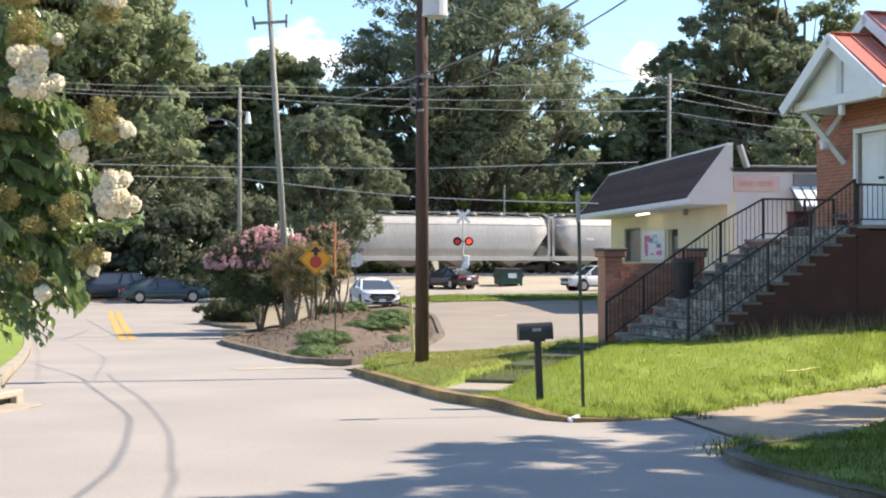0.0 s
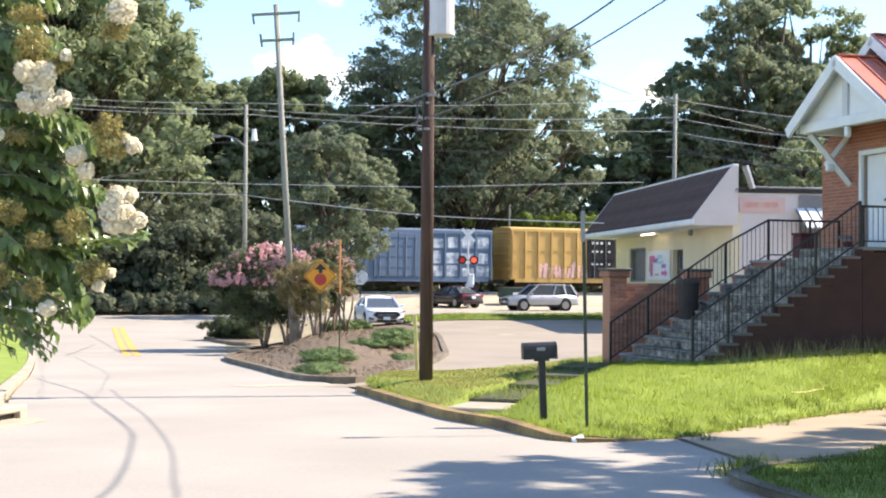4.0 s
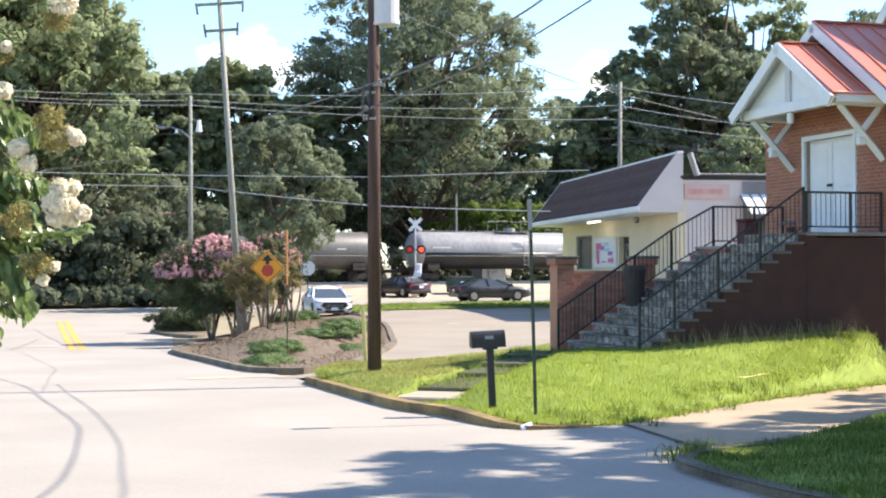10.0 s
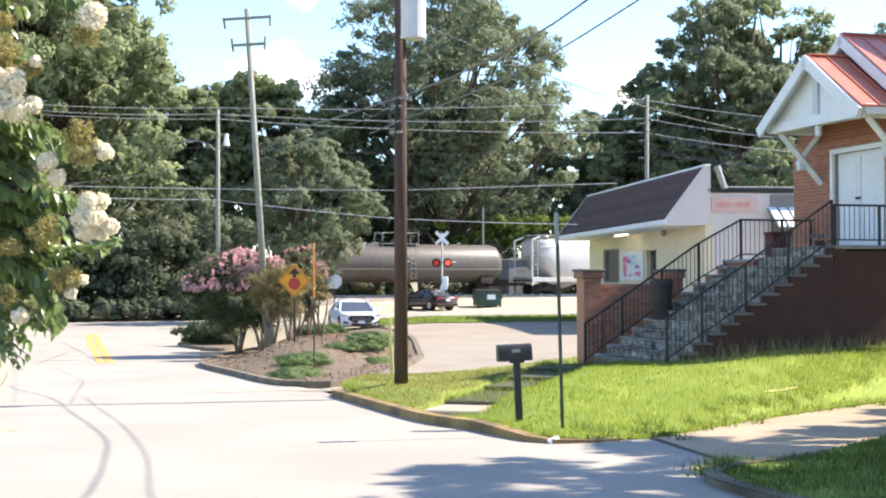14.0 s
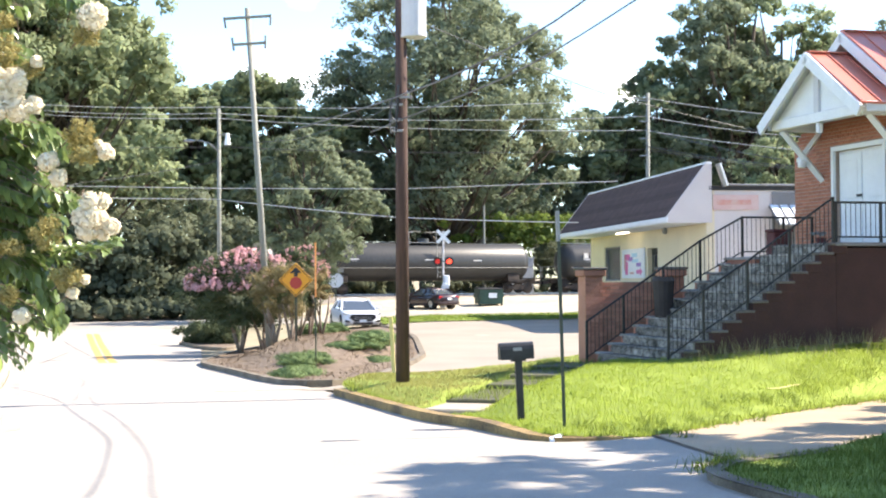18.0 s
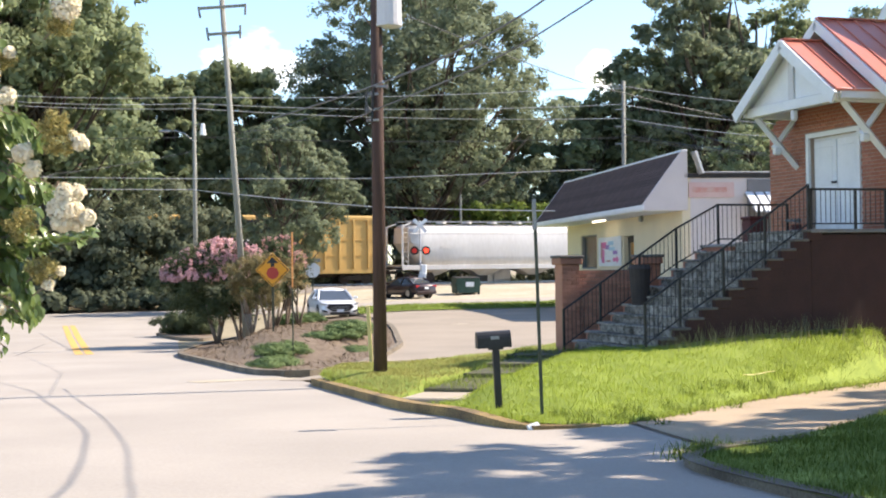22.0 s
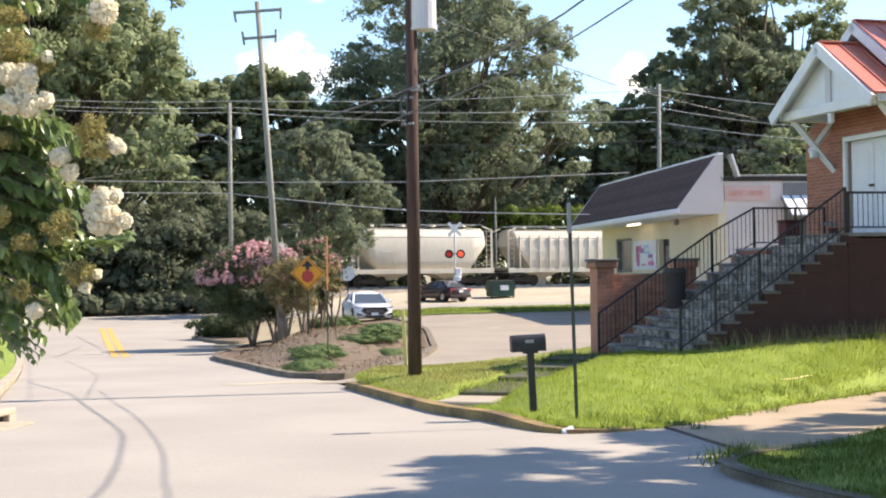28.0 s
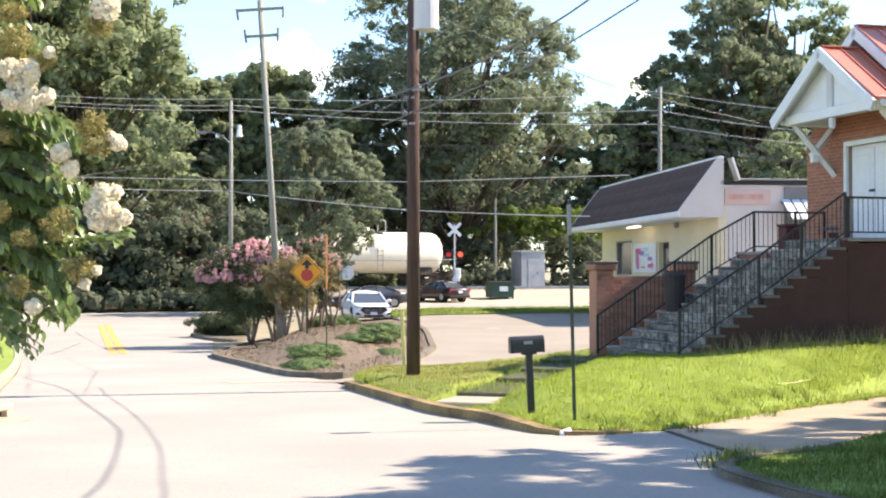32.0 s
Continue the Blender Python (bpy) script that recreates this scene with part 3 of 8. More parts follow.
def build_lawns():
    front = poly_line(KERB_R + WALK_EDGE[1:], 0.4)
    ob = sheet_between("lawn", front, poly_line(LAWN_BACK), 90, 40, lawn_z, M_GRASS)
    tagged(ob, "sunlit mown lawn rising from the kerb to the church", "lawn", kind="structure")
    poly = [(p.x, p.y) for p in front] + [(14, 44), (9.5, 46), (4.75, 43.9), (0.3, 36.5), (-1.25, 33.2)]
    def keep(x, y, rg):
        return rg.random() < min(1.0, (24.0 / max(y, 18)) ** 2) and not (x > 4.6 + 0.29 * (29 - y) * -1 and y > 27 + 0.29 * (x - 4.5))
    sp = spots_in(poly, 120000, lawn_z, 3, keep)
    rg = random.Random(17)
    for _ in range(14000):
        k = rg.uniform(0, 1)
        x, y = 6.5 + 5 * k + rg.uniform(-0.6, 0.0), 23.4 + 6.2 * k + rg.uniform(0, 1.6)
        if inside(poly, x, y) and y < 27.05 + 0.287 * (x - 4.2):
            sp.append((x, y, lawn_z(x, y)))
    off = lambda p: 0.932 * (p[0] - 0.25) - 0.363 * (p[1] - 22.5)
    tagged(blades("grass", [p for p in sp if off(p) > 0.6], 0.06, 0.0045, M_BLADE, None, 4), "bright green grass blades of the church lawn", "grass", kind="stuff")
    tagged(blades("dry_grass", [p for p in sp if off(p) < -0.62], 0.05, 0.006, M_DRYGRASS, None, 9), "short yellowed grass blades beside the garden path", "grass", kind="stuff")
    near = [(p.x, p.y) for p in poly_line(NOSE, 0.5)] + [(14, -40), (14, 28)]
    nz_ = lambda x, y: land(x, y) + 0.07 + 0.1 * sm((x - 3) / 4) + 0.02 * math.sin(3.1 * x) * math.sin(2.7 * y)
    ob = sheet_between("lawn_near", poly_line(NOSE, 0.4), poly_line([(14, 26), (14, 22), (14, 18), (14, 14), (14, 8), (14, 0), (14, -40)]), 80, 14, nz_, M_GRASS)
    tagged(ob, "shaded lawn corner beside the driveway", "lawn", kind="structure")
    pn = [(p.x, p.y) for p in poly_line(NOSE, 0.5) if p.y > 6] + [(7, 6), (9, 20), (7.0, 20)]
    # darker blades than the church lawn: the corner's shade is in their colour
    tagged(blades("grass", spots_in(pn, 60000, nz_, 5), 0.065, 0.0045, M_DARKBLADE, None, 6), "green grass blades at the driveway corner, shade in their darker tone", "grass", kind="stuff")
    lft = lambda x, y: land(x, y) + 0.12
    ob = sheet_between("lawn_left", poly_line([(-8.4, 26.6), (-8.6, 27.6), (-12.7, 43.7), (-19.7, 66), (-23, 76)]), poly_line([(-16, 24), (-20, 30), (-30, 44), (-40, 66), (-46, 70)]), 40, 8, lft, M_GRASS)
    tagged(ob, "strip of lawn behind a kerb across the street", "lawn", kind="structure")
    strip = sheet_between("grass_strip", poly_line([(-2.0, 71), (4, 73), (10, 75.5), (24, 81)]), poly_line([(-2.6, 81.6), (4, 84), (10, 86.2), (24, 91)]), 30, 4, lambda x, y: land(x, y) + 0.05, M_GRASS)
    tagged(strip, "narrow grass strip between car park and road", "grass strip", kind="structure")
    pl = [(-2.0, 71), (4, 73), (10, 75.5), (24, 81), (24, 91), (10, 86.2), (4, 84), (-2.6, 81.6)]
    tagged(blades("grass", spots_in(pl, 14000, lambda x, y: land(x, y) + 0.05, 7), 0.1, 0.02, M_DARKBLADE, None, 8), "grass blades of the roadside strip", "grass", kind="stuff")


def bed_z(x, y):
    """The planted island is a low mound that climbs towards the parked car."""
    m = 1.0 - ((x + 3.3) / 3.3) ** 2 - ((y - 51.0) / 17.5) ** 2
    return land(x, y) + 0.08 + 0.5 * sm(1.9 * (m - 0.35)) * (1 - 0.6 * sm((y - 50) / 12))


def build_island():
    ring = poly_line(ISLAND + [ISLAND[0]], 0.5)
    k = len(ring)
    c = Vector((-3.6, 50, 0))
    vs, fs = [], []
    steps = 8
    for j in range(steps):
        for p in ring[:-1]:
            q = p.lerp(c, j / steps)
            vs.append((q.x, q.y, bed_z(q.x, q.y)))
    n = k - 1
    vs.append((c.x, c.y, bed_z(c.x, c.y)))
    for j in range(steps - 1):
        for i in range(n):
            fs.append((j * n + i, j * n + (i + 1) % n, (j + 1) * n + (i + 1) % n, (j + 1) * n + i))
    for i in range(n):
        fs.append(((steps - 1) * n + i, (steps - 1) * n + (i + 1) % n, len(vs) - 1))
    tagged(raw("planting_bed", vs, fs, M_DIRT, smooth=True), "brown mulched planting bed inside a low kerb", "planting bed", kind="structure")
    kerb("kerb_island", [tuple(p)[:2] for p in ring[::3]] + [ISLAND[0]], -0.16, 0.13, M_KERB, label="low weathered concrete kerb round the planting bed")


def build_kerbs():
    kerb("kerb_right", KERB_R[::-1], -0.18, 0.13, M_YKERB, top=lambda f: 0.24 + 0.76 * sm(f / 0.24), label="worn yellow-painted concrete kerb along the lawn")
    kerb("kerb_nose", NOSE[:-1], -0.16, 0.095, M_KERB, label="old concrete kerb round the lawn corner")
    kerb("kerb_left", [(-6.4, 20.6), (-8.1, 26.6), (-12.5, 43.7), (-19.5, 66)], -0.18, 0.14, M_CONC, label="pale concrete kerb across the street")


# ---------- trees ----------
SHADE = {}


def leaf_cloud(centres, radii, per, size, rg, flat=0.75, up=0.25, out=None):
    """Leaves as small folded quads scattered through clumps."""
    C = np.repeat(np.asarray(centres), per, 0)
    Rr = np.repeat(np.asarray(radii), per)
    n = len(C)
    d = rg.normal(size=(n, 3))
    d /= np.linalg.norm(d, axis=1)[:, None]
    rad = rg.uniform(0.2, 1.0, n) ** 0.8
    P = C + d * (Rr * rad)[:, None] * np.array([1, 1, flat])
    nrm = d * 1.0 + rg.normal(size=(n, 3)) * 0.28 + np.array([0, 0, up])
    nrm /= np.linalg.norm(nrm, axis=1)[:, None]
    t = np.cross(nrm, rg.normal(size=(n, 3)))
    t /= np.linalg.norm(t, axis=1)[:, None] + 1e-9
    b = np.cross(nrm, t)
    sz = size * rg.uniform(0.6, 1.35, n)
    t *= sz[:, None]
    b *= (sz * 0.6)[:, None]
    V = np.stack([P - t, P - b * 0.9 + nrm * 0.1 * sz[:, None], P + t, P + b * 0.9 + nrm * 0.1 * sz[:, None]], 1)
    soft = d * 0.9 + nrm * 0.5 + np.array([0, 0, 0.2])
    if out is not None:
        soft += np.repeat(np.asarray(out), per, 0) * 0.8
    SHADE["n"] = np.repeat(soft / np.linalg.norm(soft, axis=1)[:, None], 4, 0)
    return V.reshape(-1, 3), np.arange(4 * n).reshape(n, 4)


def cloud_part(name, V, Fq, material, parent, label=""):
    me = bpy.data.meshes.new(name)
    me.from_pydata(V.tolist(), [], Fq.tolist())
    ob = put(name, me, material, parent, label, True)
    if len(SHADE["n"]) == len(V):
        me.normals_split_custom_set_from_vertices(SHADE["n"].tolist())
    return ob


def make_tree(name, m, H, R, clear, leaf, seed, lobes=44, tufts=16, per=44, size=0.19, label="", category="tree", group="", trunk_r=None, lobe_r=0.27, low=0.0, open_top=0.0):
    """A tree: tapered trunk, limbs out to lobes of the crown, and on each lobe a rind of leaf tufts with gaps between."""
    rg = np.random.default_rng(seed)
    t = thing(name, m, label, category, group)
    tr = trunk_r or H * 0.018
    bm = bm_new()
    lean = Vector((rg.normal() * 0.03 * H, rg.normal() * 0.03 * H, 0))
    spine = [Vector((0, 0, -0.3)), lean * 0.2 + Vector((0, 0, clear)), lean * 0.6 + Vector((0, 0, H * 0.5)), lean + Vector((0, 0, H * 0.84))]
    for a, b, r0, r1 in zip(spine, spine[1:], (tr * 1.35, tr * 0.9, tr * 0.6), (tr * 0.9, tr * 0.6, tr * 0.12)):
        rod(bm, a, b, r0, r1, 9)
    mid, hh = (clear + H) / 2 + low * H, (H - clear) / 2
    cen, rad, out = [], [], []
    for i in range(lobes):
        f = (i + 0.5) / lobes
        cz = 1 - 1.85 * f
        az = i * 2.39996 + rg.normal() * 0.35
        cr = math.sqrt(max(0.0, 1 - cz * cz))
        d = np.array([cr * math.cos(az), cr * math.sin(az), cz])
        q = rg.uniform(0.56, 0.8) if i % 5 else rg.uniform(0.15, 0.45)
        wide = 1.0 - 0.25 * max(0.0, cz) ** 2 + 0.08 * max(-1.5, min(1.5, rg.normal()))
        c = np.array([d[0] * R * q * wide, d[1] * R * q * wide, mid + d[2] * hh * q * (1 + 0.06 * rg.normal())])
        lr = R * lobe_r * rg.uniform(0.65, 1.25)
        s = spine[1].lerp(spine[3], min(0.85, max(0.02, (c[2] - clear) / (H - clear) - 0.25)))
        e = Vector(c)
        k = s.lerp(e, 0.5) + Vector((rg.normal() * 0.05 * R, rg.normal() * 0.05 * R, -0.05 * R))
        rod(bm, s, k, tr * 0.34, tr * 0.2, 6)
        rod(bm, k, e, tr * 0.2, tr * 0.07, 6)
        n = int(tufts * (1 - open_top * max(0.0, cz)))
        for _ in range(n):
            u = rg.normal(size=3)
            u[2] = u[2] * 0.8 + 0.35
            u += d * 0.45
            u /= np.linalg.norm(u)
            cen.append(c + u * lr * rg.uniform(0.55, 1.05) * np.array([1, 1, 0.72]))
            rad.append(lr * rg.uniform(0.22, 0.46))
            out.append(u * 0.7 + d * 0.3)
        if n and rg.random() < 0.6:
            rod(bm, e, Vector(cen[-1]), tr * 0.08, tr * 0.03, 5)
    part("trunk", bm, M_BARK, t, smooth=True)
    V, Fq = leaf_cloud(cen, rad, per, size, rg, 0.7, 0.25, out)
    cloud_part("crown", V, Fq, leaf, t)
    return t


def build_woods():
    lab = "tall dense broadleaf tree in the woods behind the railway"
    protos = []
    specs = [(25, 7.0, 4, M_LEAF4, 11), (22, 6.5, 2, M_LEAF4, 12), (27, 7.6, 4, M_LEAF2, 13), (18.5, 5.2, 1.5, M_LEAF4, 14), (17.0, 4.8, 1.5, M_LEAF, 15)]
    spots = [
        # before the railway, beyond the street: x, y, kind, size
        (-25.5, 91, 0, 1.2), (-22.3, 92.5, 1, 1.22), (-33, 91, 2, 1.12), (-39, 86, 2, 1.0), (-31, 98, 0, 1.1), (-27.5, 99, 2, 1.0), (-36, 97, 2, 1.0),
        # behind the railway
        (-23, 117, 3, 1.14), (-18.6, 119, 3, 1.1), (-15.2, 121, 4, 1.2), (-12.0, 120, 3, 1.14), (-8.8, 121, 4, 1.04), (-5.6, 126, 3, 1.0), (-28, 119, 2, 1.0),
        (18.6, 141, 3, 1.12), (24.0, 143, 1, 1.12), (21.0, 150, 3, 1.05), (29.6, 142, 2, 1.26), (35.5, 144, 0, 1.3), (33.0, 152, 2, 1.2), (42.0, 146, 1, 1.25), (50.5, 148, 2, 1.14), (46.5, 156, 0, 1.1),
        (0, 141, 4, 1.0), (12, 143, 4, 1.05), (6, 150, 3, 1.1), (-12, 136, 4, 1.0),
    ]
    for i, (H, R, c, leaf, sd) in enumerate(specs):
        x, y, k, z = next(q for q in spots if q[2] == i)
        t = make_tree("tree", pose(x, y, land(x, y) - 0.2, 0, 0, 40 * i), H, R, c, leaf, sd, lobes=46, label=lab, group="woods")
        t.scale = (z, z, z)
        protos.append(t)
        spots.remove((x, y, k, z))
    rg = random.Random(5)
    for x, y, k, z in spots:
        c = copy_thing(protos[k], pose(x, y, land(x, y) - 0.2 + rg.uniform(-0.4, 0.1), 0, 0, rg.uniform(0, 360)))
        c.scale = (z, z, z)
    make_tree("oak_tree", pose(2.2, 125, 0.5), 33, 12.6, 2, M_LEAF2, 31, lobes=130, tufts=18, per=52, size=0.18, label="huge spreading oak with limbs and sky showing through its crown", trunk_r=0.62, lobe_r=0.2, low=-0.05, open_top=0.25)
    make_tree("street_tree", pose(-6.6, 84.5, -0.5), 12.4, 4.15, 1.2, M_LEAF2, 41, lobes=46, tufts=14, per=60, size=0.11, label="young green tree at the corner before the railway")
    make_tree("tree", pose(21.3, 85, -0.4), 12.2, 3.3, 2.0, M_LEAF4, 43, lobes=30, tufts=13, per=60, size=0.1, label="light green tree behind the snack bar")
    # undergrowth along the line and the cross road: bushes, each of several tufts
    rgn = np.random.default_rng(77)
    cen, rad, out = [], [], []
    def bush(x, y, z, r):
        for _ in range(9):
            u = rgn.normal(size=3)
            u[2] = abs(u[2]) * 0.9
            u[1] -= 0.4
            u /= np.linalg.norm(u)
            cen.append((x + u[0] * r, y + u[1] * r, z + u[2] * r * 0.8))
            rad.append(r * rgn.uniform(0.3, 0.55))
            out.append(u)
    for i in range(300):
        x = rgn.uniform(-46, 60) if i < 200 else rgn.uniform(-40, -11)
        if -11 < x <= -9:
            continue
        y = 117 + 0.466 * x + rgn.uniform(0, 7) if x > -9 else cross_y(x) + rgn.uniform(10, 14.5)
        bush(x, y, rgn.uniform(0.2, 4.6), rgn.uniform(0.9, 1.7))
    for i in range(70):
        x = rgn.uniform(-3, 24)
        bush(x, 130 + 0.4 * x + rgn.uniform(0, 4), rgn.uniform(3.0, 11.0), rgn.uniform(1.2, 2.0))
    for i in range(60):
        x = rgn.uniform(-40, -11.5)
        bush(x, cross_y(x) + rgn.uniform(8.0, 9.8), rgn.uniform(-0.3, 0.3), rgn.uniform(0.5, 0.85))
    for i in range(130):
        x = rgn.uniform(-44, -11.5)
        bush(x, cross_y(x) + rgn.uniform(9.4, 12.5), rgn.uniform(-0.2, 4.5), rgn.uniform(1.0, 1.7))
    for i in range(230):
        x = rgn.uniform(-52, 66)
        y = 124 + 0.42 * x + rgn.uniform(0, 7) if x > -12 else cross_y(x) + rgn.uniform(14, 20)
        bush(x, y, rgn.uniform(0.2, 6.5), rgn.uniform(1.5, 2.4))
    for i in range(110):
        x = rgn.uniform(-40, -10)
        bush(x, cross_y(x) + rgn.uniform(7.5, 8.6), rgn.uniform(-0.4, 0.2), rgn.uniform(0.5, 0.8))
    for i in range(110):
        x = rgn.uniform(-20, 44)
        if abs(x - 7.6) > 3:
            bush(x, 110.0 + 0.466 * x + rgn.uniform(4.2, 7.0), rgn.uniform(0.3, 1.6), rgn.uniform(0.7, 1.1))
    V, Fq = leaf_cloud(cen, rad, 46, 0.17, rgn, 0.8, 0.25, out)
    tagged(cloud_part("undergrowth", V, Fq, M_UNDERLEAF, None), "tangled undergrowth below the woods, shade in its darker leaf tone", "undergrowth", kind="stuff")
    cen = [(rgn.normal(9.2, 2.8), 120 + rgn.uniform(-0.5, 2), rgn.uniform(4.6, 7.0)) for i in range(70)]
    V, Fq = leaf_cloud(cen, rgn.uniform(0.4, 1.0, 70), 80, 0.17, rgn)
    tagged(cloud_part("vine_thicket", V, Fq, M_LEAF3, None), "light green sunlit vine thicket beyond the tracks", "bush", kind="stuff")


# ---------- church with steps ----------
CH = pose(3.33, 29.5, 0, 0, 0, 16.0)
RISE, RUN, NSTEP = 0.18, 0.28, 13
STAIR_Z0 = -0.04
LAND_Z = STAIR_Z0 + RISE * NSTEP
STAIR_W = 3.5


def railing(name, parent_m, pts, gap=0.14, h=0.9, label="black wrought-iron railing", posts=(), group=""):
    """An iron railing along points (foot of the posts); posts at the given indices are thicker."""
    t = thing(name, parent_m, label, "railing", group)
    for i, (a, b) in enumerate(zip(pts, pts[1:])):
        a, b = Vector(a), Vector(b)
        up = Vector((0, 0, h))
        bm = bm_new()
        rod(bm, a + up, b + up, 0.022, n=6)
        part("top_rail", bm, M_BLACK, t)
        bm = bm_new()
        low = Vector((0, 0, 0.12))
        rod(bm, a + low, b + low, 0.014, n=6)
        part("bottom_rail", bm, M_BLACK, t)
        n = max(2, int((b - a).length / gap))
        for j in range(1, n):
            p = a.lerp(b, j / n)
            bm = bm_new()
            rod(bm, p + low, p + up, 0.008, n=5)
            part("baluster", bm, M_BLACK, t)
    for p in pts:
        p = Vector(p)
        bm = bm_new()
        box(bm, p + Vector((0, 0, (h + 0.02) / 2 - 0.02)), (0.045, 0.045, h + 0.06))
        part("post", bm, M_BLACK, t)
    return t


def build_steps():
    RS = random.Random(8)
    t = thing("entrance_steps", CH, "grey stone entrance steps with brick nosings up to the church door", "steps")
    for i in range(NSTEP):
        x0, z1 = i * RUN + 0.22, STAIR_Z0 + (i + 1) * RISE
        last = i == NSTEP - 1
        bm = bm_new()
        top = i >= NSTEP - 2  # the last two rise beside a low side landing
        ya = -1.3 if top else -0.15
        box(bm, ((x0 + NSTEP * RUN) / 2 + 0.03, (ya - STAIR_W + 0.15) / 2, z1 - RISE / 2 - 0.02), (NSTEP * RUN - x0 + 0.1, ya + STAIR_W - 0.15, RISE - 0.04), bevel=0.006)
        part("riser", bm, M_TAR, t)
        y = ya - 0.01
        while y > -STAIR_W + 0.25:
            w = min(RS.uniform(0.35, 0.75), y + STAIR_W - 0.16)
            bm = bm_new()
            box(bm, (x0 - 0.02, y - w / 2, z1 - RISE / 2 - 0.02), (0.05, w - 0.02, RISE - 0.05), bevel=0.008)
            part("stone", bm, M_STEPSTONE, t)
            y -= w
        # near ends use the brick darkened for the shaded side
        for y, w, mt in ((-0.11, 0.2, M_BRICK), (-STAIR_W + 0.11, 0.2, M_SHADEBRICK)):
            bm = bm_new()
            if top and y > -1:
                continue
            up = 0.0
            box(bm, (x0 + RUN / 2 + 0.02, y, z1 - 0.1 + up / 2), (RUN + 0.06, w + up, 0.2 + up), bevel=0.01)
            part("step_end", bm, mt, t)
        bm = bm_new()
        yb = -1.3 if top else -0.28
        box(bm, (x0 + RUN / 2 - 0.02, (yb - STAIR_W + 0.28) / 2, z1 - 0.018), (RUN + 0.09, yb + STAIR_W - 0.28, 0.036), bevel=0.008)
        part("tread", bm, M_STEPSTONE, t, "worn grey stone tread")
        for y in (-0.13, -STAIR_W + 0.13):
            bm = bm_new()
            far = y > -1
            if top and far:
                bm.free()
                continue
            box(bm, (x0 + RUN / 2, y, z1 + (0.0 if far else -0.014)), (RUN + 0.07, 0.32 if far else 0.27, 0.05), bevel=0.01)
            # near-side caps take a darker tone than the far ones
            part("end_cap", bm, M_NOSING if far else M_DARKCAP, t, "worn end cap")
    part("base_slab", box(bm_new(), (0.4, -STAIR_W / 2, STAIR_Z0 - 0.3), (0.75, STAIR_W - 0.06, 0.58), bevel=0.02), M_STEPSTONE, t)
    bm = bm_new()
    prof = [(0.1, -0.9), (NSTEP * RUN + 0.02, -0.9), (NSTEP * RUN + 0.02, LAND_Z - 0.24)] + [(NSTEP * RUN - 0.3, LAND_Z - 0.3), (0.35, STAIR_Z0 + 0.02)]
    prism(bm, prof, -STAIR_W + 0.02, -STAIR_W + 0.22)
    part("side_wall", bm, M_SHADEBRICK, t, "dark red-brown brick side wall, deepened in tone for its shade")
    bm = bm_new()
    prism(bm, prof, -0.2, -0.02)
    part("side_wall", bm, M_SHADEBRICK, t, "dark red-brown brick side wall, deepened in tone for its shade")
    p = thing("porch_landing", CH, "raised brick porch landing with a concrete slab", "porch")
    x0, x1 = NSTEP * RUN, 5.44
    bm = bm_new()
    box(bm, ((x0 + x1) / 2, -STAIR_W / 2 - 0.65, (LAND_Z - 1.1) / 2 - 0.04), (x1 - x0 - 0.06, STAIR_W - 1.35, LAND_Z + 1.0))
    part("base_wall", bm, M_SHADEBRICK, p, "dark red-brown brick base, deepened in tone for its shade")
    bm = bm_new()
    box(bm, ((x0 + x1) / 2 + 0.02, -STAIR_W / 2 - 0.65, LAND_Z - 0.02), (x1 - x0, STAIR_W - 1.26, 0.07), bevel=0.01)
    part("slab", bm, M_GREYP, p)
    part("side_landing", box(bm_new(), ((x0 + x1) / 2 - 0.25, -0.66, (LAND_Z - 0.27 - 0.9) / 2), (x1 - x0 + 0.46, 1.24, LAND_Z - 0.27 + 0.9)), M_BRICK, p, "low brick side landing")
    part("landing_cap", box(bm_new(), ((x0 + x1) / 2 - 0.25, -0.65, LAND_Z - 0.24), (x1 - x0 + 0.52, 1.3, 0.06), bevel=0.01), M_NOSING, p)
    st = lambda x: STAIR_Z0 + x * RISE / RUN
    far = [(-0.04, -0.12, st(-0.04)), (0.78, -0.12, st(0.78)), (1.68, -0.12, st(1.68)), (2.53, -0.12, st(2.53)), (3.52, -0.12, LAND_Z - 0.21), (4.5, -0.12, LAND_Z - 0.21), (5.19, -0.12, LAND_Z - 0.21)]
    railing("stair_railing", CH, far, gap=0.105, h=0.85, label="black iron railing on the far side of the church steps")
    yn = -STAIR_W + 0.1
    near = [(0.21, yn, st(0.21)), (0.92, yn, st(0.92)), (1.83, yn, st(1.83) - 0.04), (2.72, yn, st(2.72) - 0.02), (3.66, yn, LAND_Z)]
    railing("stair_railing", CH, near, gap=0.105, h=0.86, label="black iron railing on the near side of the church steps")
    railing("porch_railing", CH, [(3.72, yn, LAND_Z), (4.7, yn, LAND_Z), (5.38, yn, LAND_Z)], gap=0.105, h=0.78, label="black iron railing at the edge of the church porch")


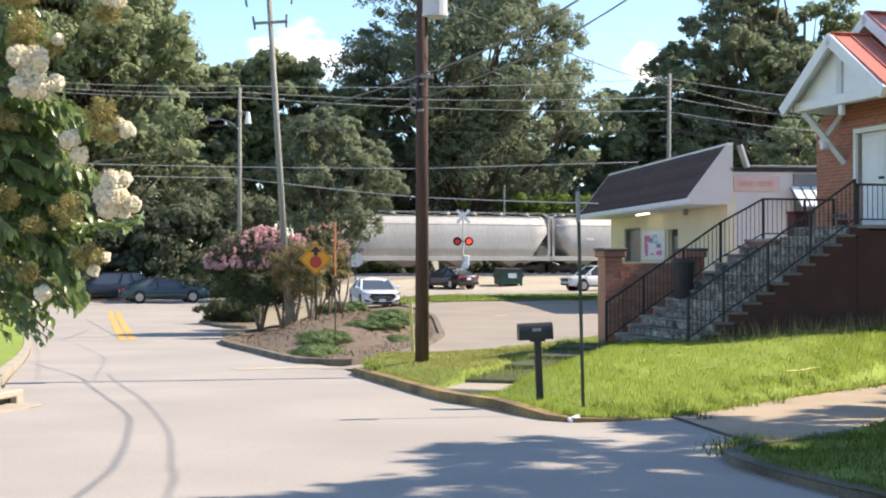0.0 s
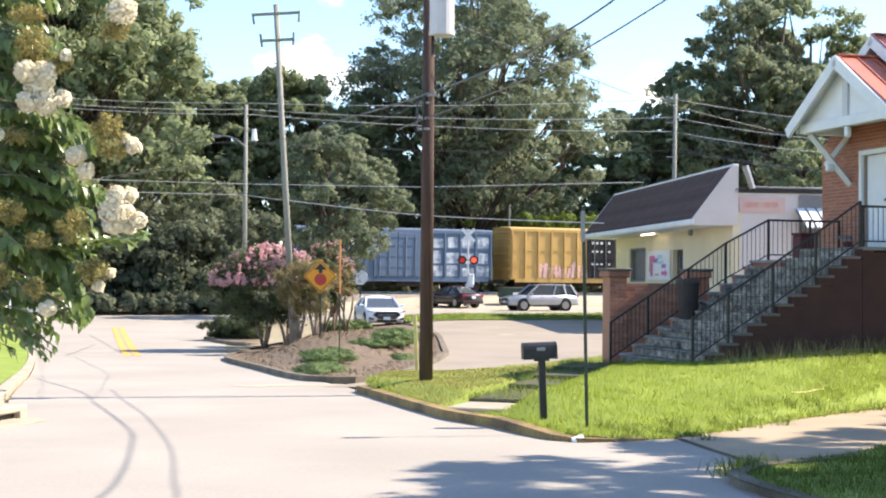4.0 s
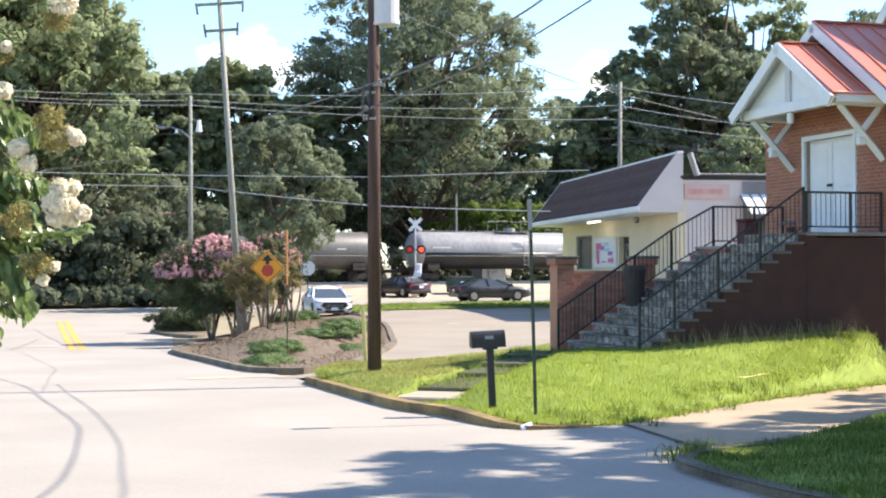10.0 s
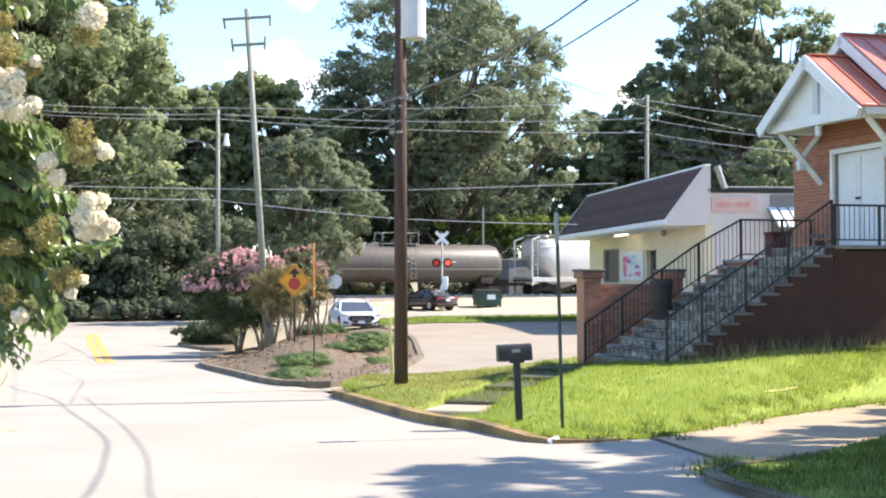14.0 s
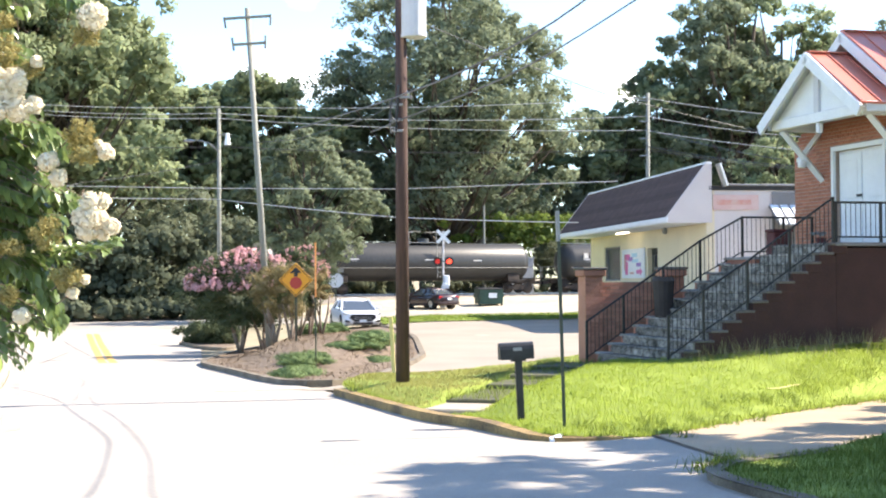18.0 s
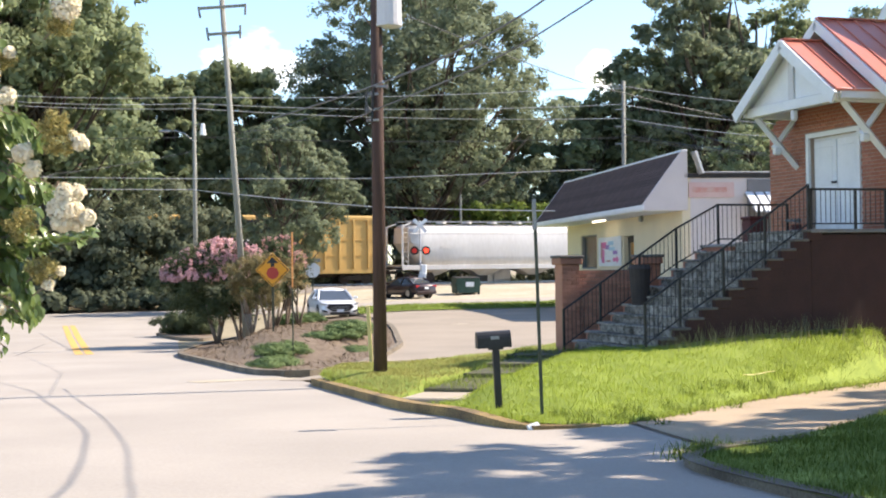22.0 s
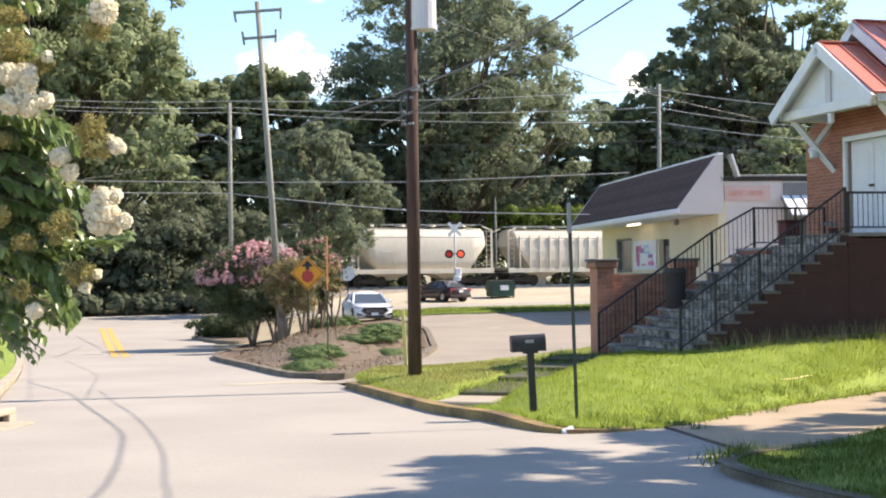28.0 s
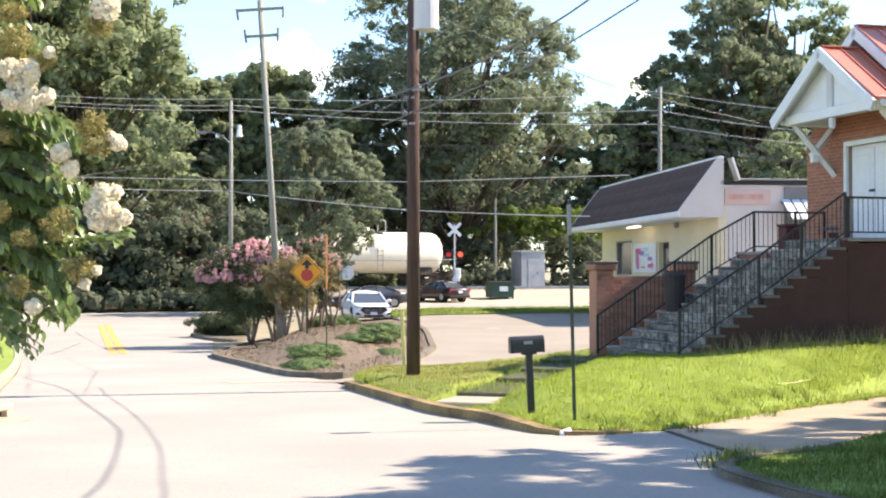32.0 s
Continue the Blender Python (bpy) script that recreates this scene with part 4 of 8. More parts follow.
def build_church():
    V0, V1, Y0, Y1, ZE = 5.45, 8.6, -3.5, 0.98, 4.5
    yc = -1.55
    t = thing("church", CH, "red brick church with red metal roof and white door hood", "church")
    dw, dh = 1.78, 2.02
    bm = bm_new()
    for a, b, z0, z1 in ((Y0, yc - dw / 2, -0.8, ZE), (yc + dw / 2, Y1, -0.8, ZE), (yc - dw / 2, yc + dw / 2, -0.8, LAND_Z), (yc - dw / 2, yc + dw / 2, LAND_Z + dh, ZE)):
        box(bm, (V0 + 0.15, (a + b) / 2, (z0 + z1) / 2), (0.3, b - a, z1 - z0))
    apex = ZE + 1.75
    prism(bm, [(Y0, ZE), (Y1, ZE), (yc, apex)], V0, V0 + 0.3, "x")
    wall = part("front_wall", bm, M_MORTAR, t)
    for y in (Y1 - 0.146, Y0 + 0.146):
        part("side_wall", box(bm_new(), ((V0 + V1) / 2 + 0.006, y, (ZE - 0.8) / 2), (V1 - V0 - 0.012, 0.3, ZE + 0.796)), M_BRICK, t)
    # double door
    d = part("door", box(bm_new(), (V0 + 0.12, yc, LAND_Z + dh / 2), (0.05, dw, dh)), M_WHITE, t, "white painted double door")
    for s in (-1, 1):
        bm = bm_new()
        box(bm, (V0 + 0.085, yc + s * dw / 4, LAND_Z + dh / 2 - 0.02), (0.04, dw / 2 - 0.07, dh - 0.1), bevel=0.01)
        part("leaf", bm, M_WHITE, d)
        for zz, hh in ((0.5, 0.7), (1.4, 0.8)):
            bm = bm_new()
            box(bm, (V0 + 0.062, yc + s * dw / 4, LAND_Z + zz), (0.015, dw / 2 - 0.34, hh), bevel=0.006)
            part("raised_panel", bm, M_WHITE, d)
    bm = bm_new()
    box(bm, (V0 + 0.04, yc + 0.08, LAND_Z + 1.05), (0.05, 0.16, 0.05), bevel=0.01)
    part("handle", bm, M_BLACK, d, "dark door handle")
    for y in (yc - dw / 2 - 0.05, yc + dw / 2 + 0.05):
        part("door_frame", box(bm_new(), (V0 - 0.02, y, LAND_Z + dh / 2 + 0.05), (0.08, 0.1, dh + 0.1), bevel=0.008), M_WHITE, t)
    part("door_frame", box(bm_new(), (V0 - 0.02, yc, LAND_Z + dh + 0.05), (0.08, dw, 0.1), bevel=0.008), M_WHITE, t)
    # main roof of the entrance wing
    def roof(x0, x1, wide, z_low, z_apex, th, name, seam=0.42, yc=yc, near=None):
        for s in (-1, 1):
            half = (near[0] if s < 0 else near[1]) if near else wide
            z_eave = z_apex - (z_apex - z_low) * half / wide
            bm = bm_new()
            prism(bm, [(yc, z_apex), (yc + s * half, z_eave), (yc + s * half, z_eave + th), (yc, z_apex + th)], x0, x1, "x")
            pan = part(name, bm, M_REDROOF, t, "red standing-seam metal roof")
            ang = math.degrees(math.atan2(z_apex - z_eave, half))
            n = int((x1 - x0) / seam)
            for i in range(n + 1):
                x = x0 + 0.02 + i * (x1 - x0 - 0.04) / n
                bm = bm_new()
                a = Vector((x, yc, z_apex + th + 0.012))
                b = Vector((x, yc + s * half, z_eave + th + 0.012))
                box(bm, (a + b) / 2, (0.025, (b - a).length, 0.035), rx=-s * ang)
                part("seam", bm, M_REDROOF, pan)
        part("ridge_cap", box(bm_new(), ((x0 + x1) / 2, yc, z_apex + th + 0.02), (x1 - x0, 0.16, 0.03), bevel=0.008), M_REDROOF, t)
    yc = -1.67
    roof(V0 - 0.45, V1 + 0.75, 2.9, 4.66, 6.63, 0.06, "wing_roof", yc=yc, near=(2.55, 2.3))
    for s in (-1, 1):
        w = 2.3 if s > 0 else 2.55
        a, b = Vector((V0 - 0.47, yc, 6.55)), Vector((V0 - 0.47, yc + s * w, 6.55 - 1.97 * w / 2.9))
        ang = math.degrees(math.atan2(1.97, 2.9))
        part("rake_board", box(bm_new(), (a + b) / 2, (0.05, (b - a).length + 0.12, 0.21), rx=-s * ang, bevel=0.006), M_WHITE, t, "white painted rake board")
        part("soffit", box(bm_new(), (a + b) / 2 + Vector((0.25, 0, 0.02)), (0.46, (b - a).length, 0.03), rx=-s * ang), M_WHITE, t)
    # gabled hood over the door, on crossed brackets
    yc = -1.77
    hx, hw, hz, ha = V0 - 1.1, 1.78, 4.89, 6.08
    roof(hx - 0.22, V0 + 0.4, hw + 0.1, hz + 0.06, ha + 0.08, 0.04, "hood_roof", 0.42, yc=yc)
    bm = bm_new()
    prism(bm, [(yc - hw, hz), (yc + hw, hz), (yc, ha + 0.02)], hx + 0.02, hx + 0.1, "x")
    part("gable_panel", bm, M_WHITE, t, "white gable panel")
    for s in (-1, 1):
        a, b = Vector((hx - 0.25, yc, ha + 0.0)), Vector((hx - 0.25, yc + s * (hw + 0.08), hz - 0.06))
        ang = math.degrees(math.atan2(ha - hz, hw))
        part("rake_board", box(bm_new(), (a + b) / 2, (0.07, (b - a).length + 0.1, 0.24), rx=-s * ang, bevel=0.006), M_WHITE, t)
        c, e = Vector((hx - 0.06, yc, ha + 0.03)), Vector((hx - 0.06, yc + s * (hw + 0.08), hz - 0.0))
        part("soffit", box(bm_new(), (c + e) / 2 + Vector((0.05, 0, 0.02)), (0.36, (e - c).length, 0.03), rx=-s * ang), M_WHITE, t)
        # eave beam and soffit
        part("eave_beam", box(bm_new(), ((hx + V0) / 2, yc + s * (hw - 0.16), hz - 0.02), (V0 - hx, 0.14, 0.2), bevel=0.008), M_WHITE, t)
        part("eave_fascia", box(bm_new(), ((hx + V0) / 2 - 0.02, yc + s * (hw + 0.06), hz + 0.02), (V0 - hx + 0.1, 0.05, 0.2), bevel=0.006), M_WHITE, t)
        # crossed bracket
        y = yc + s * (hw - 0.16)
        bk = part("bracket", rod(bm_new(), (hx + 0.12, y, hz - 0.1), (V0, y, hz - 1.15), 0.078, n=4), M_WHITE, t, "white crossed timber bracket")
        part("bracket_arm", rod(bm_new(), (V0, y + 0.06, hz - 0.1), (hx + 0.55, y + 0.06, hz - 0.75), 0.07, n=4), M_WHITE, bk)
        part("bracket_knob", box(bm_new(), (hx + 0.6, y, hz - 0.8), (0.16, 0.12, 0.16), bevel=0.02), M_WHITE, bk)
    part("tie_beam", box(bm_new(), (hx + 0.02, yc, hz), (0.16, 2 * hw - 0.1, 0.2), bevel=0.008), M_WHITE, t)
    # grey, not white like the hood: the post's shade is in its paint
    part("king_post", box(bm_new(), (hx + 0.03, yc, (hz + ha) / 2 - 0.15), (0.13, 0.19, ha - hz - 0.1), bevel=0.008), M_TRANS, t)
    part("pendant", box(bm_new(), (hx + 0.04, yc, hz - 0.2), (0.12, 0.12, 0.24), bevel=0.03), M_WHITE, t)
    part("hood_ceiling", box(bm_new(), ((hx + V0) / 2 + 0.06, yc, hz + 0.09), (V0 - hx - 0.2, 2 * hw - 0.5, 0.03)), M_WHITE, t)
    # nave behind
    NX, NH, NE, NA, yc = 9.4, 3.0, 7.7, 10.9, -1.33
    bm = bm_new()
    prism(bm, [(yc - 2.15, -0.8), (yc + NH, -0.8), (yc + NH, NE), (yc, NA), (yc - 2.15, NE + 0.9)], NX, NX + 14, "x")
    part("nave", bm, M_BRICK, t)
    bm = bm_new()
    prism(bm, [(yc - 2.15, NE - 0.1), (yc + NH, NE - 0.1), (yc, NA), (yc - 2.15, NE + 0.9)], NX - 0.06, NX - 0.004, "x")
    part("nave_gable", bm, M_WHITE, t, "white boarded gable")
    roof(NX - 0.4, NX + 14.2, NH + 0.2, NE - 0.3, NA + 0.06, 0.06, "nave_roof", 0.6, yc=yc, near=(2.2, NH + 0.2))
    slope = (NA - NE + 0.36) / (NH + 0.2)
    for s, w in ((-1, 2.2), (1, NH + 0.2)):
        a, b = Vector((NX - 0.43, yc, NA - 0.03)), Vector((NX - 0.43, yc + s * w, NA - 0.03 - slope * w))
        part("rake_board", box(bm_new(), (a + b) / 2, (0.05, (b - a).length + 0.1, 0.26), rx=-s * math.degrees(math.atan(slope)), bevel=0.006), M_WHITE, t, "white painted rake board")
    return t


# ---------- snack bar ----------
BAR = Matrix.Translation((0, 0, 1.6)) @ Matrix.Scale(1.6, 4) @ Matrix.Translation((0, 0, -1.6)) @ pose(7.5, 38.0, 0, 0, 0, 6.8)


def build_bar():
    t = thing("snack_bar", BAR, "low cream snack bar with a brown shingled mansard roof", "shop")
    L, D, ZR, ZE, ZT = 13.1, 9.0, 4.0, 3.2, 4.68
    gz = -0.9
    # front wall with openings
    ops = [(9.0, 11.15, 1.62, 2.75), (4.65, 5.75, 0.55, 2.6)]
    ys = sorted({0.0, L, *[o[0] for o in ops], *[o[1] for o in ops]})
    for a, b in zip(ys, ys[1:]):
        o = next((q for q in ops if q[0] <= a and b <= q[1]), None)
        for z0, z1 in ([(gz, ZR)] if o is None else [(gz, o[2]), (o[3], ZR)]):
            part("front_wall", box(bm_new(), (0.11, (a + b) / 2, (z0 + z1) / 2), (0.22, b - a, z1 - z0)), M_CREAM, t)
    bm = bm_new()
    prism(bm, [(0.22, gz), (D, gz), (D, ZR), (0.22, ZR)], 0.0, 0.22)
    part("side_wall", bm, M_LAV, t, "pale painted block side wall")
    part("far_wall", prism(bm_new(), [(0.22, gz), (D, gz), (D, ZR), (0.22, ZR)], L - 0.22, L), M_LAV, t)
    part("back_wall", box(bm_new(), (D - 0.11, L / 2, (ZR + gz) / 2), (0.2, L - 0.5, ZR - gz)), M_LAV, t)
    part("flat_roof", box(bm_new(), (D / 2 + 0.1, L / 2, ZR + 0.06), (D + 0.1, L + 0.1, 0.12), bevel=0.01), M_BLACK, t, "dark flat roof edge")
    part("roof_flashing", box(bm_new(), (D / 2 + 0.3, -0.07, ZR + 0.14), (D - 0.2, 0.1, 0.05), bevel=0.01), M_STEEL, t)
    # mansard
    a = Vector((-1.06, 0, ZE))
    b = Vector((0.0, 0, ZT))
    bm = bm_new()
    prism(bm, [(-1.06, ZE), (-1.06, ZE + 0.1), (0.0, ZT), (0.12, ZT), (0.12, ZE)], 0.02, L + 0.25)
    mans = part("mansard", bm, M_SHINGLE, t, "brown shingled mansard roof")
    n = 15
    sl = (Vector((0, 0, ZT)) - Vector((-1.06, 0, ZE + 0.1)))
    ang = math.degrees(math.atan2(sl.z, sl.x))
    for i in range(n):
        p = Vector((-1.06, L / 2 + 0.13, ZE + 0.1)) + sl * ((i + 0.5) / n)
        bm = bm_new()
        box(bm, p + Vector((-0.012, 0, 0.008)), (sl.length / n + 0.03, L + 0.3, 0.014), ry=-ang + 2)
        part("shingle_course", bm, M_SHINGLE, mans)
    part("end_panel", prism(bm_new(), [(-1.08, ZE - 0.06), (-1.1, ZE + 0.1), (0.0, ZT + 0.06), (0.14, ZT + 0.06), (0.14, ZE - 0.06)], -0.05, 0.02), M_LAV, t, "pale painted triangular end panel")
    part("end_panel", prism(bm_new(), [(-1.08, ZE - 0.06), (-1.1, ZE + 0.1), (0.0, ZT + 0.06), (0.14, ZT + 0.06), (0.14, ZE - 0.06)], L + 0.25, L + 0.31), M_LAV, t)
    part("top_cap", box(bm_new(), (0.06, L / 2 + 0.13, ZT + 0.04), (0.16, L + 0.4, 0.06), bevel=0.01), M_WHITE, t)
    part("fascia", box(bm_new(), (-1.09, L / 2 + 0.12, ZE + 0.02), (0.05, L + 0.4, 0.14), bevel=0.008), M_WHITE, t, "white painted fascia")
    part("soffit", box(bm_new(), (-0.52, L / 2 + 0.12, ZE - 0.05), (1.05, L + 0.3, 0.04)), M_WHITE, t)
    part("gutter_pipe", rod(bm_new(), (0.3, -0.12, ZT + 0.02), (0.5, -0.12, ZR + 0.1), 0.09, n=8), M_STEEL, t)
    # window, door
    w = part("window", box(bm_new(), (0.14, 10.07, 2.18), (0.03, 2.1, 1.1)), M_BARGLASS, t, "dark service window")
    for y in (9.03, 11.12):
        part("window_frame", box(bm_new(), (0.09, y, 2.18), (0.09, 0.06, 1.12)), M_GREYP, w)
    for z in (1.65, 2.72):
        part("window_frame", box(bm_new(), (0.09, 10.07, z), (0.09, 2.02, 0.06)), M_GREYP, w)
    d = part("door", box(bm_new(), (0.16, 5.2, 1.57), (0.04, 1.08, 2.04)), M_BLACK, t, "dark glazed door")
    part("door_glass", box(bm_new(), (0.13, 5.2, 1.75), (0.03, 0.8, 1.3)), M_GLASS, d)
    part("tube_light", box(bm_new(), (-0.45, 7.0, ZE - 0.1), (0.07, 1.5, 0.04), bevel=0.02), M_TUBE, t, "fluorescent tube light under the eave")
    # porch lamp
    part("wall_lamp", box(bm_new(), (-0.2, 3.2, ZE - 0.16), (0.14, 0.14, 0.18), bevel=0.04), M_STEEL, t)
    # faded sign and awning on the side wall
    s = part("faded_sign", box(bm_new(), (0.8, -0.02, 3.68), (1.25, 0.03, 0.4)), M_PINKSIGN, t, "faded pink painted sign")
    part("faded_lettering", box(bm_new(), (0.75, -0.04, 3.68), (0.95, 0.012, 0.14)), M_FADED, s)
    part("service_panel", box(bm_new(), (2.9, -0.03, 3.1), (2.2, 0.05, 1.7)), M_GREYP, t, "dark grey panelled recess")
    aw = part("awning", prism(bm_new(), [(-0.05, 3.58), (-0.8, 3.06), (-0.8, 3.03), (-0.05, 3.54)], 1.7, 3.35, "x"), M_STEEL, t, "white slatted metal awning")
    for i in range(6):
        x = 1.73 + i * 0.275
        part("slat", prism(bm_new(), [(-0.05, 3.62), (-0.84, 3.08), (-0.84, 3.05), (-0.05, 3.59)], x, x + 0.21, "x"), M_WHITE, aw)
    # banner with a cone picture: plain shapes
    bn = thing("banner", BAR, "white vinyl banner with pink ice-cream picture on the snack bar wall", "banner")
    part("cloth", box(bm_new(), (-0.03, 7.3, 2.16), (0.02, 2.7, 0.92)), M_WHITE, bn)
    for y, z, sy, sz, mt in ((8.05, 2.02, 0.3, 0.42, M_PINK), (7.95, 2.36, 0.62, 0.2, M_PINK), (8.2, 2.2, 0.22, 0.5, M_FADED), (7.5, 2.3, 0.42, 0.14, M_BLUEB), (7.1, 2.42, 0.6, 0.12, M_SKYP), (7.0, 2.24, 0.7, 0.1, M_SKYP), (6.6, 2.12, 0.5, 0.12, M_BLUEB), (6.6, 1.9, 0.52, 0.12, M_PINK), (7.4, 1.86, 0.5, 0.06, M_FADED)):
        bm = bm_new()
        box(bm, (-0.05, y, z), (0.012, sy, sz), bevel=0.005)
        part("printed_bar", bm, mt, bn)
    part("printed_arrow", prism(bm_new(), [(6.42, 1.78), (6.42, 2.02), (6.18, 1.9)], -0.056, -0.044, "x"), M_PINK, bn)
    return t


def brick_pier_wall():
    t = thing("brick_wall", CH, "low red brick wall with capped piers behind the church steps", "wall")
    yb = 1.25
    part("core", box(bm_new(), (1.55, yb, 0.4), (1.55, 0.2, 2.38)), M_MORTARL, t)
    for x in (0.62, 2.52):
        part("pier", box(bm_new(), (x, yb, 0.4), (0.4, 0.4, 2.64)), M_BRICKL, t)
        part("cap", box(bm_new(), (x, yb, 1.78), (0.52, 0.52, 0.14), bevel=0.02), M_BRICKL, t, "brick pier cap")
        part("cap_top", box(bm_new(), (x, yb, 1.88), (0.56, 0.56, 0.06), bevel=0.015), M_DARKCAP, t)
    return t


# ---------- poles, wires, street furniture ----------
def cable(name, pts, r, material, sag=0.0, label="thin dark overhead utility cable", n=14):
    P = []
    for a, b in zip(pts, pts[1:]):
        a, b = Vector(a), Vector(b)
        for i in range(n):
            t = i / n
            P.append(a.lerp(b, t) - Vector((0, 0, 4 * sag * t * (1 - t))))
    P.append(Vector(pts[-1]))
    vs, fs = [], []
    for i, p in enumerate(P):
        d = (P[min(i + 1, len(P) - 1)] - P[max(i - 1, 0)]).normalized()
        s = d.cross(Vector((0, 0, 1))).normalized()
        u = s.cross(d)
        for k in range(4):
            q = p + (s * math.cos(k * math.pi / 2) + u * math.sin(k * math.pi / 2)) * r
            vs.append(q)
    for i in range(len(P) - 1):
        for k in range(4):
            fs.append((i * 4 + k, i * 4 + (k + 1) % 4, i * 4 + 4 + (k + 1) % 4, i * 4 + 4 + k))
    return tagged(raw(name, vs, fs, material), label, "cable", "overhead cables")


def build_poles():
    p = thing("utility_pole", pose(-0.4, 27.5, -0.346) @ Matrix.Scale(0.828, 4), "dark creosoted wooden utility pole with a grey transformer", "utility pole")
    part("shaft", rod(bm_new(), (0, 0, -0.4), (0.0, 0, 10.6), 0.165, 0.125, 14), M_POLE, p, smooth=True)
    tr = part("transformer", rod(bm_new(), (0.3, -0.1, 8.0), (0.3, -0.1, 9.35), 0.29, n=18), M_TRANS, p, "light grey transformer can", smooth=False)
    for zz in (8.04, 9.3):
        part("rim", rod(bm_new(), (0.3, -0.1, zz - 0.03), (0.3, -0.1, zz + 0.03), 0.305, n=18), M_TRANS, tr)
    part("lid", rod(bm_new(), (0.3, -0.1, 9.35), (0.3, -0.1, 9.5), 0.28, 0.1, 16), M_TRANS, tr)
    for s in (-1, 1):
        part("bushing", rod(bm_new(), (0.3 + 0.12 * s, -0.1, 9.42), (0.3 + 0.14 * s, -0.1, 9.75), 0.04, 0.03, 8), M_GREYP, tr)
    for zz in (8.5, 9.0):
        part("mount_bracket", box(bm_new(), (0.12, -0.05, zz), (0.3, 0.08, 0.08)), M_STEEL, p)
    for zz, s in ((6.62, 1), (6.45, -1), (6.1, -1), (5.85, -1)):
        k = part("insulator_bracket", box(bm_new(), (0.1 * s, -0.12, zz), (0.28, 0.06, 0.06), bevel=0.01), M_STEEL, p)
        part("insulator", rod(bm_new(), (0.22 * s, -0.12, zz - 0.05), (0.22 * s, -0.12, zz + 0.05), 0.035, n=8), M_GREYP, k)
    for x0, x1, z0, z1, dip in ((-0.2, -0.12, 6.62, 5.8, 0.22), (-0.26, -0.05, 6.5, 6.05, 0.12), (0.2, 0.34, 8.0, 8.5, -0.16)):
        bm = bm_new()
        loop = [Vector((x0 + (x1 - x0) * f - 0.5 * dip * math.sin(math.pi * f), -0.2, z0 + (z1 - z0) * f - dip * math.sin(math.pi * f))) for f in [i / 8 for i in range(9)]]
        for a, b in zip(loop, loop[1:]):
            rod(bm, a, b, 0.014, n=5)
        part("drip_loop", bm, M_WIRE, p, "slack black service cable")
    part("conduit", rod(bm_new(), (-0.12, -0.13, 5.8), (-0.06, -0.15, 6.9), 0.03, n=6), M_BLACK, p)

    q = thing("utility_pole", pose(-5.47, 51.5, -0.95, 0, -3.6, 0), "leaning weathered grey utility pole with two crossarms", "utility pole")
    part("shaft", rod(bm_new(), (0, 0, -0.4), (0, 0, 12.45), 0.125, 0.09, 12), M_GPOLE, q, smooth=True)
    for zz, w in ((12.1, 0.86), (11.15, 0.62)):
        arm = part("crossarm", box(bm_new(), (0, -0.1, zz), (2 * w, 0.09, 0.1), bevel=0.01), M_GPOLE, q)
        for s in (-1, 1):
            part("insulator", rod(bm_new(), (s * (w - 0.06), -0.1, zz - 0.34 if zz > 12 else zz - 0.22), (s * (w - 0.02), -0.1, zz + (0.06 if zz > 12 else 0.25)), 0.04, n=8), M_GREYP, arm)
    c = thing("utility_pole", pose(-11.3, 80, -0.65), "grey utility pole with a curved street lamp arm", "street lamp")
    part("shaft", rod(bm_new(), (0, 0, -0.4), (0, 0, 12.0), 0.14, 0.1, 12), M_GPOLE, c, smooth=True)
    bm = bm_new()
    pts = [Vector((0, -0.1, 9.6)), Vector((-0.5, -0.2, 10.05)), Vector((-1.0, -0.2, 10.2)), Vector((-1.4, -0.2, 10.2))]
    for a, b in zip(pts, pts[1:]):
        rod(bm, a, b, 0.035, n=6)
    arm = part("lamp_arm", bm, M_STEEL, c)
    part("lamp_head", ball(bm_new(), (-1.62, -0.2, 10.18), (0.33, 0.16, 0.1)), M_STEEL, arm, smooth=True)
    part("area_light", rod(bm_new(), (0.5, -0.2, 9.95), (0.5, -0.2, 10.6), 0.18, 0.1, 10), M_WHITE, c, "white area light")
    part("area_light_arm", rod(bm_new(), (0, -0.1, 10.5), (0.5, -0.2, 10.6), 0.025, n=6), M_STEEL, c)
    d = thing("utility_pole", pose(11.68, 75, -0.35), "thin grey utility pole behind the snack bar", "utility pole")
    part("shaft", rod(bm_new(), (0, 0, -0.4), (0.12, 0, 11.8), 0.13, 0.1, 12), M_GPOLE, d, smooth=True)
    for zz in (11.4, 10.3, 9.4, 8.5):
        part("bracket", box(bm_new(), (-0.12, -0.1, zz), (0.5, 0.06, 0.06)), M_STEEL, d)
    e = thing("utility_pole", pose(5.0, 118, 0.5), "thin wooden pole beside the railway", "utility pole")
    part("shaft", rod(bm_new(), (0, 0, -0.3), (0, 0, 7.4), 0.13, 0.09, 8), M_GPOLE, e)


def build_wires():
    for pts, r, m, sag in WIRES:
        cable("cable", pts, r, m, sag)


